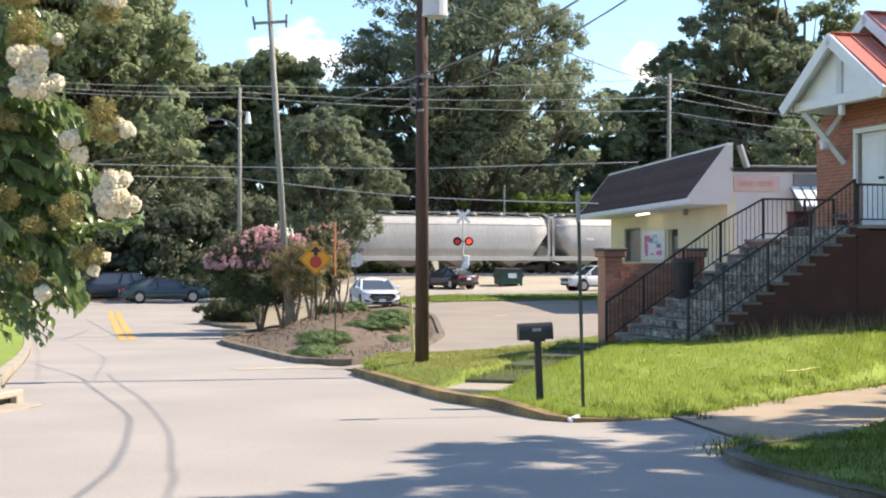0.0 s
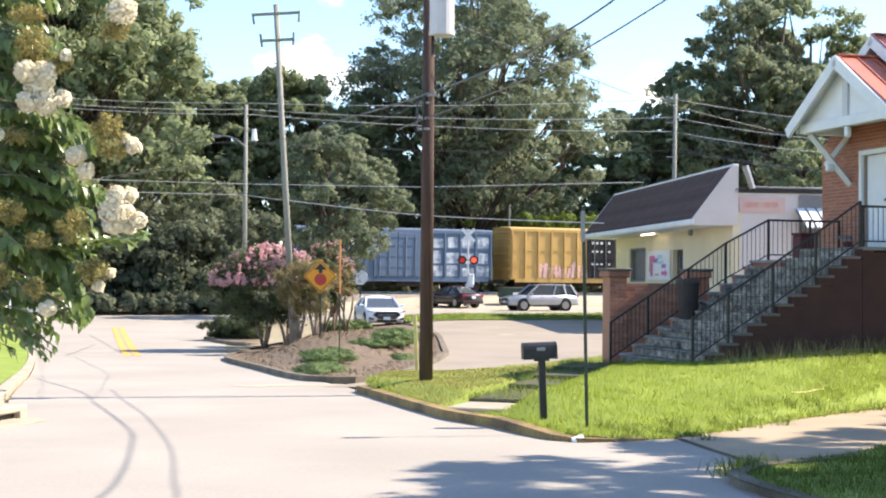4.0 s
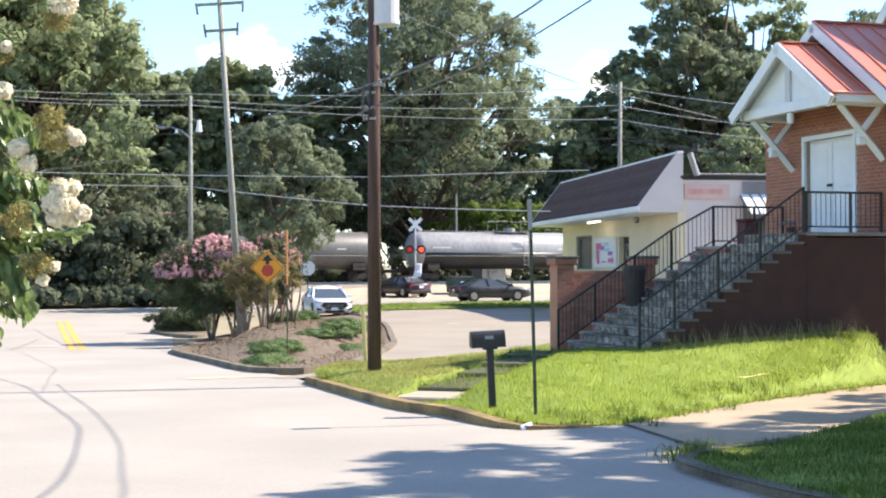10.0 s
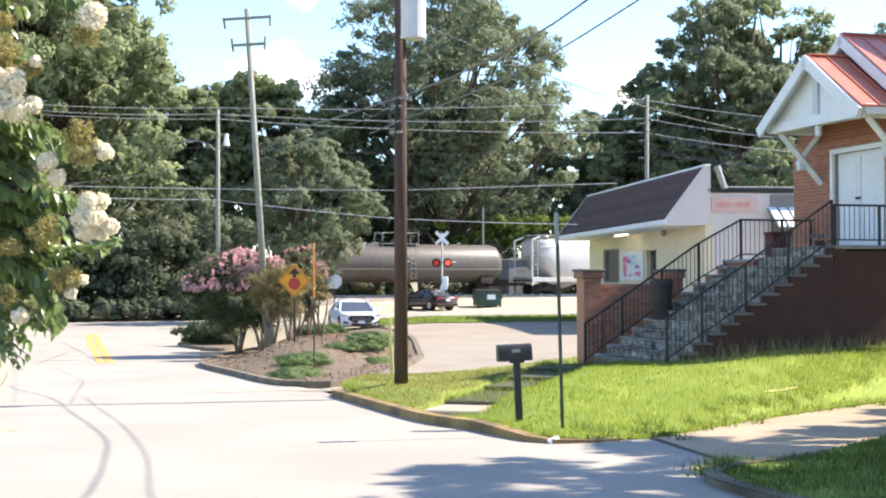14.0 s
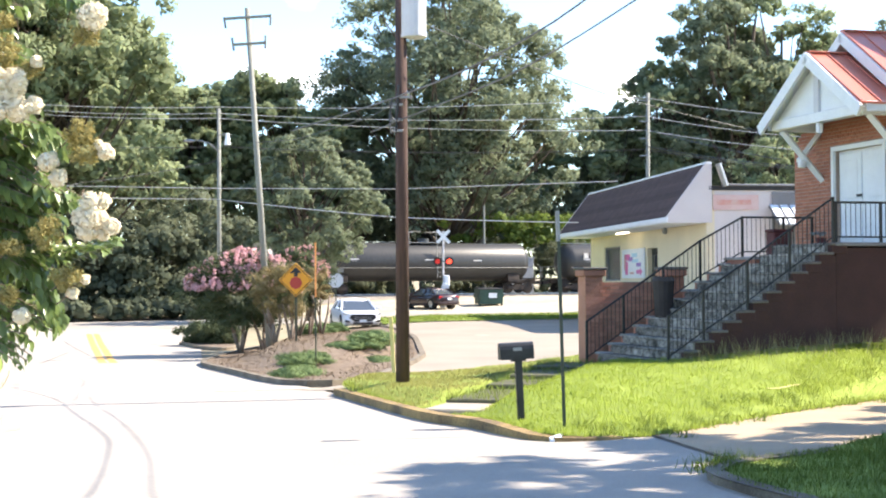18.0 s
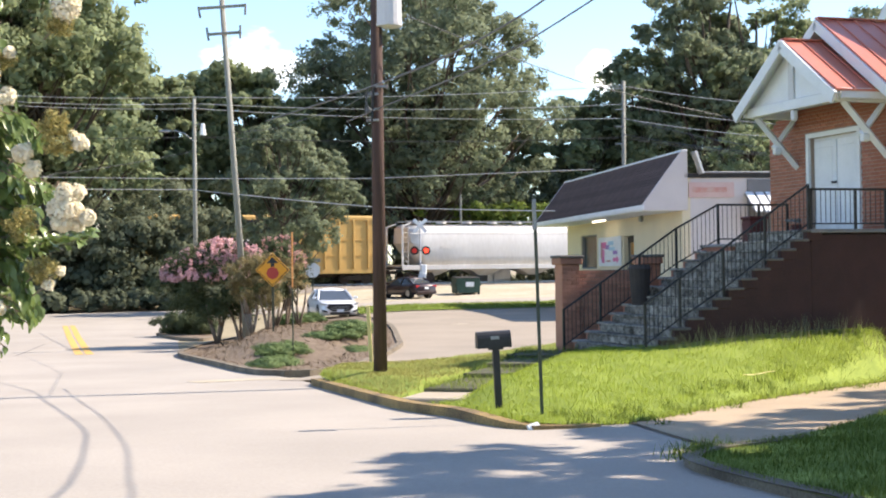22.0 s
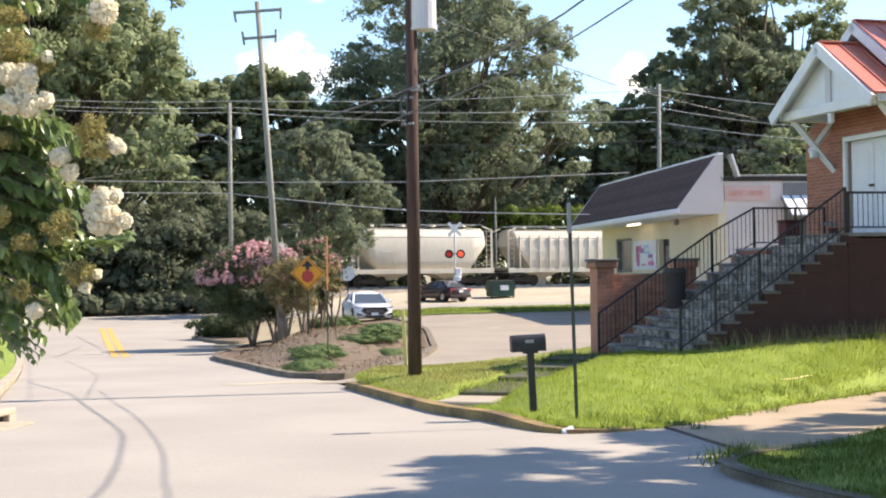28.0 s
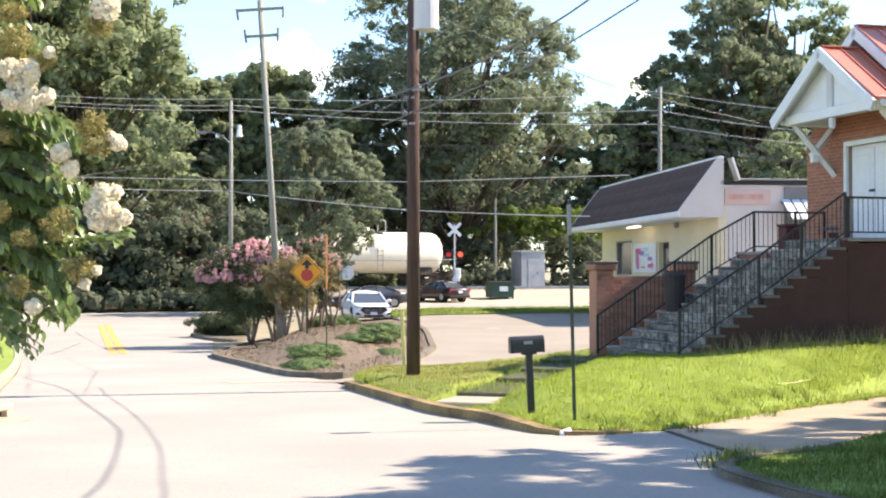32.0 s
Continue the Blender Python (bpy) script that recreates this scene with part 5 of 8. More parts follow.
def build_signs():
    s = thing("stop_ahead_sign", pose(-4.16, 47.1, bed_z(-4.16, 47.1)), "yellow-orange diamond stop-ahead sign on a steel post", "road sign")
    part("post", box(bm_new(), (0, 0.03, 1.0), (0.06, 0.04, 2.6)), M_POSTG, s)
    zc = 1.72 - bed_z(-4.16, 47.1)
    pl = part("sign_plate", box(bm_new(), (0, 0, zc), (0.79, 0.012, 0.79), ry=45, bevel=0.003), M_SIGNY, s, "orange-yellow diamond plate")
    part("border", box(bm_new(), (0, -0.008, zc), (0.73, 0.006, 0.73), ry=45), M_BLACK, pl)
    part("face", box(bm_new(), (0, -0.012, zc), (0.69, 0.006, 0.69), ry=45), M_SIGNY, pl)
    bm = bm_new()
    rod(bm, (0, -0.014, zc - 0.1), (0, -0.022, zc - 0.1), 0.205, n=8)
    part("stop_symbol", bm, M_SIGNR, pl, "red octagon symbol")
    bm = bm_new()
    prism(bm, [(-0.2, zc + 0.22), (0.2, zc + 0.22), (0, zc + 0.43)], -0.022, -0.015)
    box(bm, (0, -0.018, zc + 0.17), (0.12, 0.007, 0.12))
    part("arrow", bm, M_BLACK, pl)
    k = thing("marker_stake", pose(-2.84, 38.0, bed_z(-2.84, 38)), "thin marker stake with a faded orange top", "marker")
    part("rod", rod(bm_new(), (0, 0, -0.2), (0, 0, 1.9), 0.022, n=6), M_POSTG, k)
    part("tip", rod(bm_new(), (0, 0, 1.9), (0, 0, 3.35), 0.025, n=6), M_ORANGE, k, "orange tip")
    w = thing("marker_post", pose(-0.75, 34.6, land(-0.75, 34.6)), "pale yellow marker post at the car park entrance", "marker")
    part("post", box(bm_new(), (0, 0, 0.75), (0.09, 0.05, 1.6), rz=10, bevel=0.01, ry=-3), M_PALEY, w)
    n = thing("street_sign", pose(1.834, 18.9, -0.215, 0, -1.3, 0) @ Matrix.Scale(0.95, 4), "thin steel sign post seen edge-on in the lawn", "road sign")
    part("post", box(bm_new(), (0, 0, 1.35), (0.045, 0.035, 3.2)), M_POSTG, n)
    part("plate", box(bm_new(), (-0.01, -0.03, 2.68), (0.045, 0.16, 0.42)), M_STEEL, n, "grey sign plate seen edge-on")
    b = thing("mailbox", pose(1.325, 20.0, land(1.325, 20.0) + 0.09, 0, -2.5, 6), "black metal mailbox on a square black post", "mailbox")
    part("post", box(bm_new(), (0.02, 0, 0.38), (0.095, 0.095, 1.03), bevel=0.008), M_BLACK, b)
    sec = [(-0.11, 0.0), (0.11, 0.0), (0.11, 0.14)] + [(0.11 * math.cos(a), 0.14 + 0.09 * math.sin(a)) for a in [radians(30 * i) for i in range(1, 6)]] + [(-0.11, 0.14)]
    bm = bm_new()
    prism(bm, [(y, zz + 0.86) for y, zz in sec], -0.245, 0.215, "x")
    bx = part("box", bm, M_BLACK, b)
    bm = bm_new()
    prism(bm, [(y * 1.06, zz * 1.03 + 0.857) for y, zz in sec], 0.2, 0.228, "x")
    part("lid", bm, M_BLACK, bx)
    part("flag", box(bm_new(), (0.0, -0.118, 1.0), (0.12, 0.01, 0.045)), M_STEEL, bx, "small grey flag plate")
    part("bracket", box(bm_new(), (0.02, 0, 0.845), (0.2, 0.14, 0.03)), M_BLACK, b)
    o = thing("stop_sign", pose(-4.55, 75, land(-4.55, 75)), "back of a grey octagonal stop sign under a dark blade", "road sign")
    part("post", box(bm_new(), (0, 0, 1.2), (0.06, 0.04, 2.6)), M_POSTG, o)
    zs = 1.76 - land(-4.55, 75)
    ring = [(0.41 * math.cos(radians(22.5 + 45 * i)), zs + 0.41 * math.sin(radians(22.5 + 45 * i))) for i in range(8)]
    part("plate", prism(bm_new(), ring, -0.045, -0.035), M_TRANS, o, "grey octagon plate")
    for z in (-0.22, 0.22):
        part("bolt", rod(bm_new(), (0, -0.045, zs + z), (0, -0.06, zs + z), 0.02, n=6), M_STEEL, o)
    part("name_blade", box(bm_new(), (0, -0.01, zs + 0.5), (0.82, 0.015, 0.19), rz=8), M_GREYP, o, "dark street-name blade")
    u = thing("cup", pose(1.62, 17.85, land(1.62, 17.85) + 0.02, 0, 80, 20), "crumpled white paper cup lying by the kerb", "litter")
    part("wall", rod(bm_new(), (0, 0, -0.07), (0, 0, 0.07), 0.05, 0.065, 12), M_WHITE, u)

def hung(pts):
    """A slack cable through a few points."""
    return [tuple(p) for p in poly_line(pts, 1.2)]


WIRES = [
    (hung([(-3.22, 35.2, 5.33), (-1.02, 29.6, 5.26), (-0.34, 26.6, 5.09), (0.44, 23.5, 4.96), (1.17, 21.4, 5.02), (1.81, 19.7, 5.17), (2.23, 18.0, 5.27), (2.52, 16.3, 5.26), (2.6, 15.1, 5.19), (2.57, 14.1, 5.05), (2.4, 9.0, 4.7)]), 0.017, M_WIRE, 0),
    (hung([(-1.1, 30.4, 4.78), (-0.36, 27.1, 4.69), (0.49, 23.9, 4.64), (1.19, 21.2, 4.61), (1.78, 19.25, 4.7), (2.38, 17.6, 4.9), (2.77, 15.9, 4.98), (3.06, 14.5, 5.03), (3.24, 13.8, 5.06), (3.9, 9.0, 5.2)]), 0.013, M_WIRE, 0),
    ([(-27.84, 84.0, 12.58), (-11.31, 80.0, 11.43), (11.69, 75.0, 11.2), (23.63, 72.0, 9.54)], 0.016, M_WIRE2, 0.25),
    ([(-27.83, 84.0, 12.32), (-11.31, 80.0, 11.08), (11.69, 75.0, 10.23), (23.63, 72.0, 8.61)], 0.016, M_WIRE2, 0.3),
    ([(-27.83, 84.0, 12.05), (-11.31, 80.0, 10.8), (11.69, 75.0, 9.49), (23.62, 72.0, 7.9)], 0.016, M_WIRE2, 0.25),
    ([(-27.83, 84.0, 10.17), (-11.3, 80.0, 9.23), (11.69, 75.0, 8.49), (23.62, 72.0, 6.94)], 0.014, M_WIRE, 0.25),
    ([(-23.18, 70.0, 6.52), (-9.32, 66.0, 5.98), (-1.15, 60.0, 5.51), (7.6, 56.0, 5.51)], 0.016, M_WIRE2, 0),
    ([(-23.18, 70.0, 5.97), (-9.32, 66.0, 5.48), (-5.64, 51.5, 4.43), (-0.83, 48.0, 3.78), (4.76, 44.0, 3.41)], 0.016, M_WIRE2, 0.02),
    ([(-0.45, 27.4, 5.08), (-1.4, 38.0, 5.97), (-4.22, 48.0, 6.4), (-5.93, 51.4, 6.64)], 0.009, M_WIRE, 0),
    ([(0.15, 27.4, 6.5), (3.66, 29.3, 5.46), (7.4, 30.85, 4.78)], 0.009, M_WIRE, 0.03),
    ([(-11.37, 80.0, 8.44), (-17.78, 75.0, 6.9), (-19.89, 70.0, 6.13)], 0.015, M_WIRE, 0.1),
    ([(11.69, 75.0, 9.55), (14.98, 60.0, 6.66)], 0.015, M_WIRE, 0.1),
    ([(11.69, 75.0, 8.66), (15.45, 60.0, 6.38)], 0.015, M_WIRE, 0.1),
    ([(-5.28, 60.0, 9.96), (-1.84, 45.0, 8.85), (-0.15, 27.4, 6.27)], 0.008, M_WIRE, 0.1),
]

# ---------- railway ----------
TRAIN_V = 18.5  # metres a second, towards the left
TR = Matrix.Translation(RAIL_AT) @ Matrix.Rotation(RAIL_A, 4, "Z")


def build_track():
    bm = bm_new()
    prism(bm, [(-3.6, -1.3), (3.6, -1.3), (2.0, -0.12), (-2.0, -0.12)], -320, 320, "x")
    ob = part("ballast_bed", bm, M_BALLAST, None)
    ob.matrix_basis = TR
    tagged(ob, "grey-brown stone ballast bed of the railway", "ballast", kind="structure")
    for s in (-0.72, 0.72):
        bm = bm_new()
        box(bm, (0, s, -0.02), (640, 0.07, 0.15))
        r = part("rail", bm, M_STEEL, None)
        r.matrix_basis = TR
        tagged(r, "rusty steel rail on the ballast", "rail", kind="structure")
    bm = bm_new()
    for i in range(-60, 90):
        box(bm, (i * 0.6, 0, -0.16), (0.24, 2.6, 0.16))
    r = part("sleepers", bm, M_POLE, None)
    r.matrix_basis = TR
    tagged(r, "dark timber sleepers under the rails", "sleepers", kind="stuff")


def bogie(t, x):
    """A three-piece truck with two wheelsets; a part of its car."""
    bm = bm_new()
    for s in (-1, 1):
        prism(bm, [(x - 1.15, 0.42), (x - 0.9, 0.62), (x - 0.3, 0.66), (x, 0.72), (x + 0.3, 0.66), (x + 0.9, 0.62), (x + 1.15, 0.42), (x + 0.45, 0.3), (x - 0.45, 0.3)], s * 1.0 - 0.07, s * 1.0 + 0.07)
    box(bm, (x, 0, 0.55), (0.4, 2.1, 0.26))
    b = part("bogie", bm, M_TRUCK, t, "rusty dark steel bogie")
    for dx in (-0.88, 0.88):
        bm = bm_new()
        for s in (-1, 1):
            rod(bm, (x + dx, s * 0.72 - 0.07, 0.44), (x + dx, s * 0.72 + 0.07, 0.44), 0.44, n=18)
        rod(bm, (x + dx, -0.8, 0.44), (x + dx, 0.8, 0.44), 0.08, n=8)
        part("wheelset", bm, M_TRUCK, b)


def couplers(t, L, z=0.85):
    for s in (-1, 1):
        bm = bm_new()
        box(bm, (s * (L / 2 - 0.45), 0, z), (0.95, 0.22, 0.26), bevel=0.03)
        part("coupler", bm, M_TRUCK, t)


def ladder(t, x, y, z0, z1, material, w=0.42, along="x"):
    bm = bm_new()
    d = Vector((1, 0, 0)) if along == "x" else Vector((0, 1, 0))
    a = Vector((x, y, 0))
    for s in (-1, 1):
        p = a + d * s * w / 2
        rod(bm, p + Vector((0, 0, z0)), p + Vector((0, 0, z1)), 0.025, n=5)
    n = int((z1 - z0) / 0.38)
    for i in range(n + 1):
        zz = z0 + 0.1 + i * (z1 - z0 - 0.2) / n
        rod(bm, a - d * w / 2 + Vector((0, 0, zz)), a + d * w / 2 + Vector((0, 0, zz)), 0.018, n=5)
    part("ladder", bm, material, t)


def hopper(L, paint, label, ribs=0, bays=4, H=4.7, stain=None):
    """A covered hopper: curved or ribbed side, sloped end sheets in open frames, hatches on top."""
    t = thing("hopper_car", Matrix.Identity(4), label, "hopper car", "freight train")
    B = L - 1.3           # over the end sills
    b0, b1 = -B / 2, B / 2
    wall = B / 2 - 0.75   # ends of the full-height sides
    half = [(-1.5, 1.35), (-1.6, 2.0), (-1.62, 2.8), (-1.56, 3.6), (-1.35, 4.15), (-0.8, 4.42), (0, 4.5)]
    half = [(y, 1.35 + (z - 1.35) * (H - 1.55) / 3.15) for y, z in half]
    ring = half + [(-y, z) for y, z in half[-2::-1]]
    def at(x, cut):
        return [Vector((x, y, max(z, cut))) for y, z in ring]
    bm = bm_new()
    slope = min(1.25, wall * 0.3)
    rings = [at(-wall, 3.1), at(-wall + slope, 1.3)] + ([] if ribs else [at(-wall + slope + (2 * wall - 2 * slope) * i / 4, 1.3) for i in range(1, 4)]) + [at(wall - slope, 1.3), at(wall, 3.1)]
    loft(bm, rings, closed=True)
    body = part("body", bm, paint, t, smooth=not ribs)
    # sloped end sheets
    for s in (-1, 1):
        bm = bm_new()
        prism(bm, [(s * (wall + 0.06), H - 0.45), (s * (wall + 0.06), 3.05), (s * (wall - 0.02), 3.0), (s * (wall - 0.02), H - 0.45)], -1.3, 1.3)
        part("end_sheet", bm, paint, t)
        bm = bm_new()
        prism(bm, [(-1.35, 1.3), (1.35, 1.3), (1.3, 1.42), (-1.3, 1.42)], min(s * wall, s * B / 2), max(s * wall, s * B / 2), "x")
        for y in (-1.42, 1.42):
            box(bm, (s * (B / 2 - 0.1), y, (1.2 + H - 0.35) / 2), (0.14, 0.1, H - 1.55))
            rod(bm, (s * (B / 2 - 0.1), y, H - 0.4), (s * (wall - 0.1), y * 0.9, H - 0.12), 0.06, n=5)
        part("end_frame", bm, paint, t)
        ladder(t, s * (B / 2 - 0.36), -1.46, 1.2, H - 0.4, paint)
        part("end_platform", box(bm_new(), (s * (B / 2 - 0.35), 0, 1.15), (0.7, 2.8, 0.08)), M_TRUCK, t)
    # sills and outlets
    for y in (-1.5, 1.5):
        part("side_sill", box(bm_new(), (0, y * 1.03, 1.2), (B, 0.14, 0.34), bevel=0.01), paint, t)
        part("roof_rail", box(bm_new(), (0, y * 0.985, 1.35 + 2.42 * (H - 1.55) / 3.15), (2 * wall, 0.1, 0.1), bevel=0.02), paint, t)
    for i in range(bays):
        x = -wall + (i + 0.5) * 2 * wall / bays
        w = wall / bays * 0.92
        bm = bm_new()
        loft(bm, [[Vector((x - w, -1.25, 1.3)), Vector((x + w, -1.25, 1.3)), Vector((x + w, 1.25, 1.3)), Vector((x - w, 1.25, 1.3))], [Vector((x - 0.35, -0.5, 0.55)), Vector((x + 0.35, -0.5, 0.55)), Vector((x + 0.35, 0.5, 0.55)), Vector((x - 0.35, 0.5, 0.55))]])
        part("outlet", bm, stain or paint, t, "hopper outlet chute")
    for i in range(ribs):
        x = -wall + 0.25 + i * (2 * wall - 0.5) / (ribs - 1)
        part("rib", box(bm_new(), (x, -1.62, (1.4 + H - 0.75) / 2), (0.1, 0.12, H - 2.1), bevel=0.02), paint, t)
    bm = bm_new()
    box(bm, (0, -0.75, H + 0.02), (B - 1.2, 0.5, 0.05))
    box(bm, (0, 0.75, H + 0.02), (B - 1.2, 0.5, 0.05))
    part("running_board", bm, M_STEEL, t, "grated roof walkway")
    n = bays * 2
    for i in range(n):
        x = -wall + (i + 0.5) * 2 * wall / n
        part("hatch", rod(bm_new(), (x, 0, H - 0.12), (x, 0, H + 0.08), 0.4, 0.34, 10), paint, t)
    for x in (-B / 2 + 1.75, B / 2 - 1.75):
        bogie(t, x)
    couplers(t, L)
    for dx in (0.36, 0.42, 0.47):
        part("stencil_bar", box(bm_new(), (-wall + L * 0.12 + dx, -1.625, 3.1 - dx * 0.9), (0.7, 0.02, 0.08)), M_STENCIL, t)
    return t


def tank(L, paint, label, r=1.45, zc=2.45, stain=None, band=None, lower=None):
    """A tank car: drum with dished heads on a stub sill, dome platform, handrails."""
    t = thing("tank_car", Matrix.Identity(4), label, "tank car", "freight train")
    B = L - 1.5
    S = B / 2 - 0.75
    bm = bm_new()
    rings = []
    for x, k in ((-S, 0.0), (-S + 0.06, 0.45), (-S + 0.2, 0.75), (-S + 0.45, 0.93), (-S + 0.8, 1.0), (0, 1.0), (S - 0.8, 1.0), (S - 0.45, 0.93), (S - 0.2, 0.75), (S - 0.06, 0.45), (S, 0.0)):
        k = max(k, 0.02)
        rings.append([Vector((x, r * k * math.cos(a), zc + r * k * math.sin(a))) for a in [2 * math.pi * i / 28 for i in range(28)]])
    loft(bm, rings)
    part("drum", bm, paint, t, smooth=True)
    # thin black shell puts grime and the drum's underside shade into one colour
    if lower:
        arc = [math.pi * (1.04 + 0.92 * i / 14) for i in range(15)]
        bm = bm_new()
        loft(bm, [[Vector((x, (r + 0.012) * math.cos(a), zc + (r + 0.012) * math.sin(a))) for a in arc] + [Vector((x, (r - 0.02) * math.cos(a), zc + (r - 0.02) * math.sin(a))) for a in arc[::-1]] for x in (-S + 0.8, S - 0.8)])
        part("lower_jacket", bm, lower, t, "black lower half of the drum, grime and shade in one tone", smooth=True)
    for s in (-1, 1):
        x = s * (S - 1.6)
        bm = bm_new()
        prism(bm, [(-1.3, 0.95), (1.3, 0.95), (1.2, 1.5), (-1.2, 1.5)], x - 0.5, x + 0.5, "x")
        part("saddle", bm, M_TRUCK, t)
        part("stub_sill", box(bm_new(), (s * (B / 2 - 1.3), 0, 0.95), (2.9, 0.5, 0.35), bevel=0.02), M_TRUCK, t)
        part("end_platform", box(bm_new(), (s * (B / 2 - 0.3), 0, 1.18), (0.6, 2.9, 0.06)), M_TRUCK, t)
        bm = bm_new()
        for y in (-1.4, 1.4):
            rod(bm, (s * (B / 2 - 0.05), y, 1.15), (s * (B / 2 - 0.05), y, 2.1), 0.025, n=5)
        rod(bm, (s * (B / 2 - 0.05), -1.4, 2.1), (s * (B / 2 - 0.05), 1.4, 2.1), 0.025, n=5)
        part("end_rail", bm, stain or M_STEEL, t)
        bogie(t, s * (B / 2 - 1.75))
    bm = bm_new()
    rod(bm, (-S + 0.3, -r - 0.03, 2.0), (S - 0.3, -r - 0.03, 2.0), 0.025, n=5)
    part("side_handrail", bm, M_STEEL, t)
    dome = part("manway", rod(bm_new(), (0, 0, zc + r - 0.1), (0, 0, zc + r + 0.35), 0.5, 0.46, 14), paint, t)
    bm = bm_new()
    zt = zc + r + 0.0
    for x in (-1.5, 1.5):
        for y in (-0.75, 0.75):
            rod(bm, (x, y, zt - 0.2), (x, y, zt + 0.85), 0.03, n=5)
    for y in (-0.75, 0.75):
        rod(bm, (-1.5, y, zt + 0.85), (-0.5, y, zt + 0.85), 0.03, n=5)
        rod(bm, (0.5, y, zt + 0.85), (1.5, y, zt + 0.85), 0.03, n=5)
    part("platform_rail", bm, stain or M_STEEL, t)
    part("platform", box(bm_new(), (0, 0, zt + 0.02), (3.0, 1.6, 0.05)), M_STEEL, t)
    ladder(t, 0.7, -r - 0.08, 1.2, zt + 0.1, M_STEEL)
    part("catwalk", box(bm_new(), (-S / 2 - 0.5, 0, zt + 0.06), (S - 1.5, 0.5, 0.04)), M_STEEL, t)
    for i, (dx, dz, w) in enumerate(((0.0, 0.0, 1.5), (0.0, -0.16, 1.1), (S * 1.2, -0.1, 0.7), (S * 0.75, -0.05, 0.9))):
        part("stencil_bar", box(bm_new(), (-S + 2.2 + dx, -r * 0.985, zc + 0.2 + dz), (w, 0.03, 0.08)), M_STENCIL, t)
    if band:
        for x, w in band[1]:
            bm = bm_new()
            rod(bm, (x - w / 2, 0, zc), (x + w / 2, 0, zc), r + 0.008, n=28)
            part("painted_band", bm, band[0], t, smooth=False)
    couplers(t, L)
    return t


def boxcar(L, paint, label, H=4.75, door=None, ribs=14, graffiti=None, mark=None, end_paint=None):
    """A boxcar: ribbed sides, plug doors, corrugated ends."""
    t = thing("boxcar", Matrix.Identity(4), label, "boxcar", "freight train")
    B = L - 1.5
    part("body", box(bm_new(), (0, 0, (1.05 + H) / 2), (B, 3.0, H - 1.05), bevel=0.03), paint, t)
    part("roof", prism(bm_new(), [(-1.56, H - 0.05), (1.56, H - 0.05), (1.5, H + 0.04), (0, H + 0.16), (-1.5, H + 0.04)], -B / 2 - 0.04, B / 2 + 0.04, "x"), end_paint or paint, t)
    part("side_sill", box(bm_new(), (0, -1.5, 0.98), (B * 0.96, 0.08, 0.3)), paint, t)
    part("underframe", box(bm_new(), (0, 0, 0.82), (B * 0.9, 0.7, 0.5), bevel=0.02), M_TRUCK, t)
    part("brake_gear", box(bm_new(), (1.2, -0.9, 0.7), (2.2, 0.5, 0.5), bevel=0.05), M_TRUCK, t)
    part("top_chord", box(bm_new(), (0, -1.54, H - 0.14), (B, 0.08, 0.2)), paint, t)
    dw = 1.9 if door is None else 2.6
    for i in range(ribs):
        x = -B / 2 + 0.12 + i * (B - 0.24) / (ribs - 1)
        if abs(x) > dw + 0.1:
            part("side_post", box(bm_new(), (x, -1.55, (1.1 + H) / 2 - 0.06), (0.14, 0.12, H - 1.4), bevel=0.02), paint, t)
    for z in (2.15, 3.3):
        for s in (-1, 1):
            part("belt_rail", box(bm_new(), (s * (B / 4 + dw / 2), -1.525, z), (B / 2 - dw - 0.2, 0.05, 0.06)), paint, t)
    for s in (-1, 1):
        d = part("door", box(bm_new(), (s * dw / 2, -1.555, (1.15 + H) / 2 - 0.1), (dw - 0.06, 0.09, H - 1.45), bevel=0.02), door or paint, t, "sliding plug door")
        for z in (1.9, 2.7, 3.5, 4.1):
            part("door_rib", box(bm_new(), (s * dw / 2, -1.61, z), (dw - 0.25, 0.04, 0.07)), door or paint, d)
        for x in (0.35, 0.75):
            part("lock_rod", rod(bm_new(), (s * dw * x, -1.63, 1.2), (s * dw * x, -1.63, H - 0.4), 0.025, n=5), M_STEEL, d)
    for s in (-1, 1):
        for i in range(7):
            z = 1.3 + i * (H - 1.6) / 6
            part("end_corrugation", box(bm_new(), (s * (B / 2 + 0.03), 0, z), (0.1, 2.7, 0.22), bevel=0.03), end_paint or paint, t)
    ladder(t, -B / 2 + 0.35, -1.62, 1.1, H - 0.5, paint)
    ladder(t, B / 2 - 0.35, -1.62, 1.1, 2.4, paint)
    if graffiti:
        rg = random.Random(int(L * 1000) + len(label))
        for x0, x1, z0, z1 in graffiti[1]:
            x = x0
            while x < x1:
                w = rg.uniform(0.25, 0.55)
                h = rg.uniform(0.6, 1.0) * (z1 - z0)
                bm = bm_new()
                box(bm, (x + w / 2, -1.545 - rg.uniform(0.0, 0.006), z0 + h / 2), (w * 0.55, 0.008, h), ry=rg.uniform(-18, 18))
                box(bm, (x + w / 2, -1.546, z0 + h * rg.uniform(0.2, 0.9)), (w, 0.009, 0.16), ry=rg.uniform(-30, 30))
                part("spray_paint", bm, graffiti[0], t, "pale spray-painted scrawl")
                x += w * 0.9
    if mark:
        for x, z, sx, sz, ry in mark[1]:
            part("painted_mark", box(bm_new(), (x, -1.62, z), (sx, 0.012, sz), ry=ry), mark[0], t)
    for x in (-B / 2 + 2.0, B / 2 - 2.0):
        bogie(t, x)
    couplers(t, L)
    return t


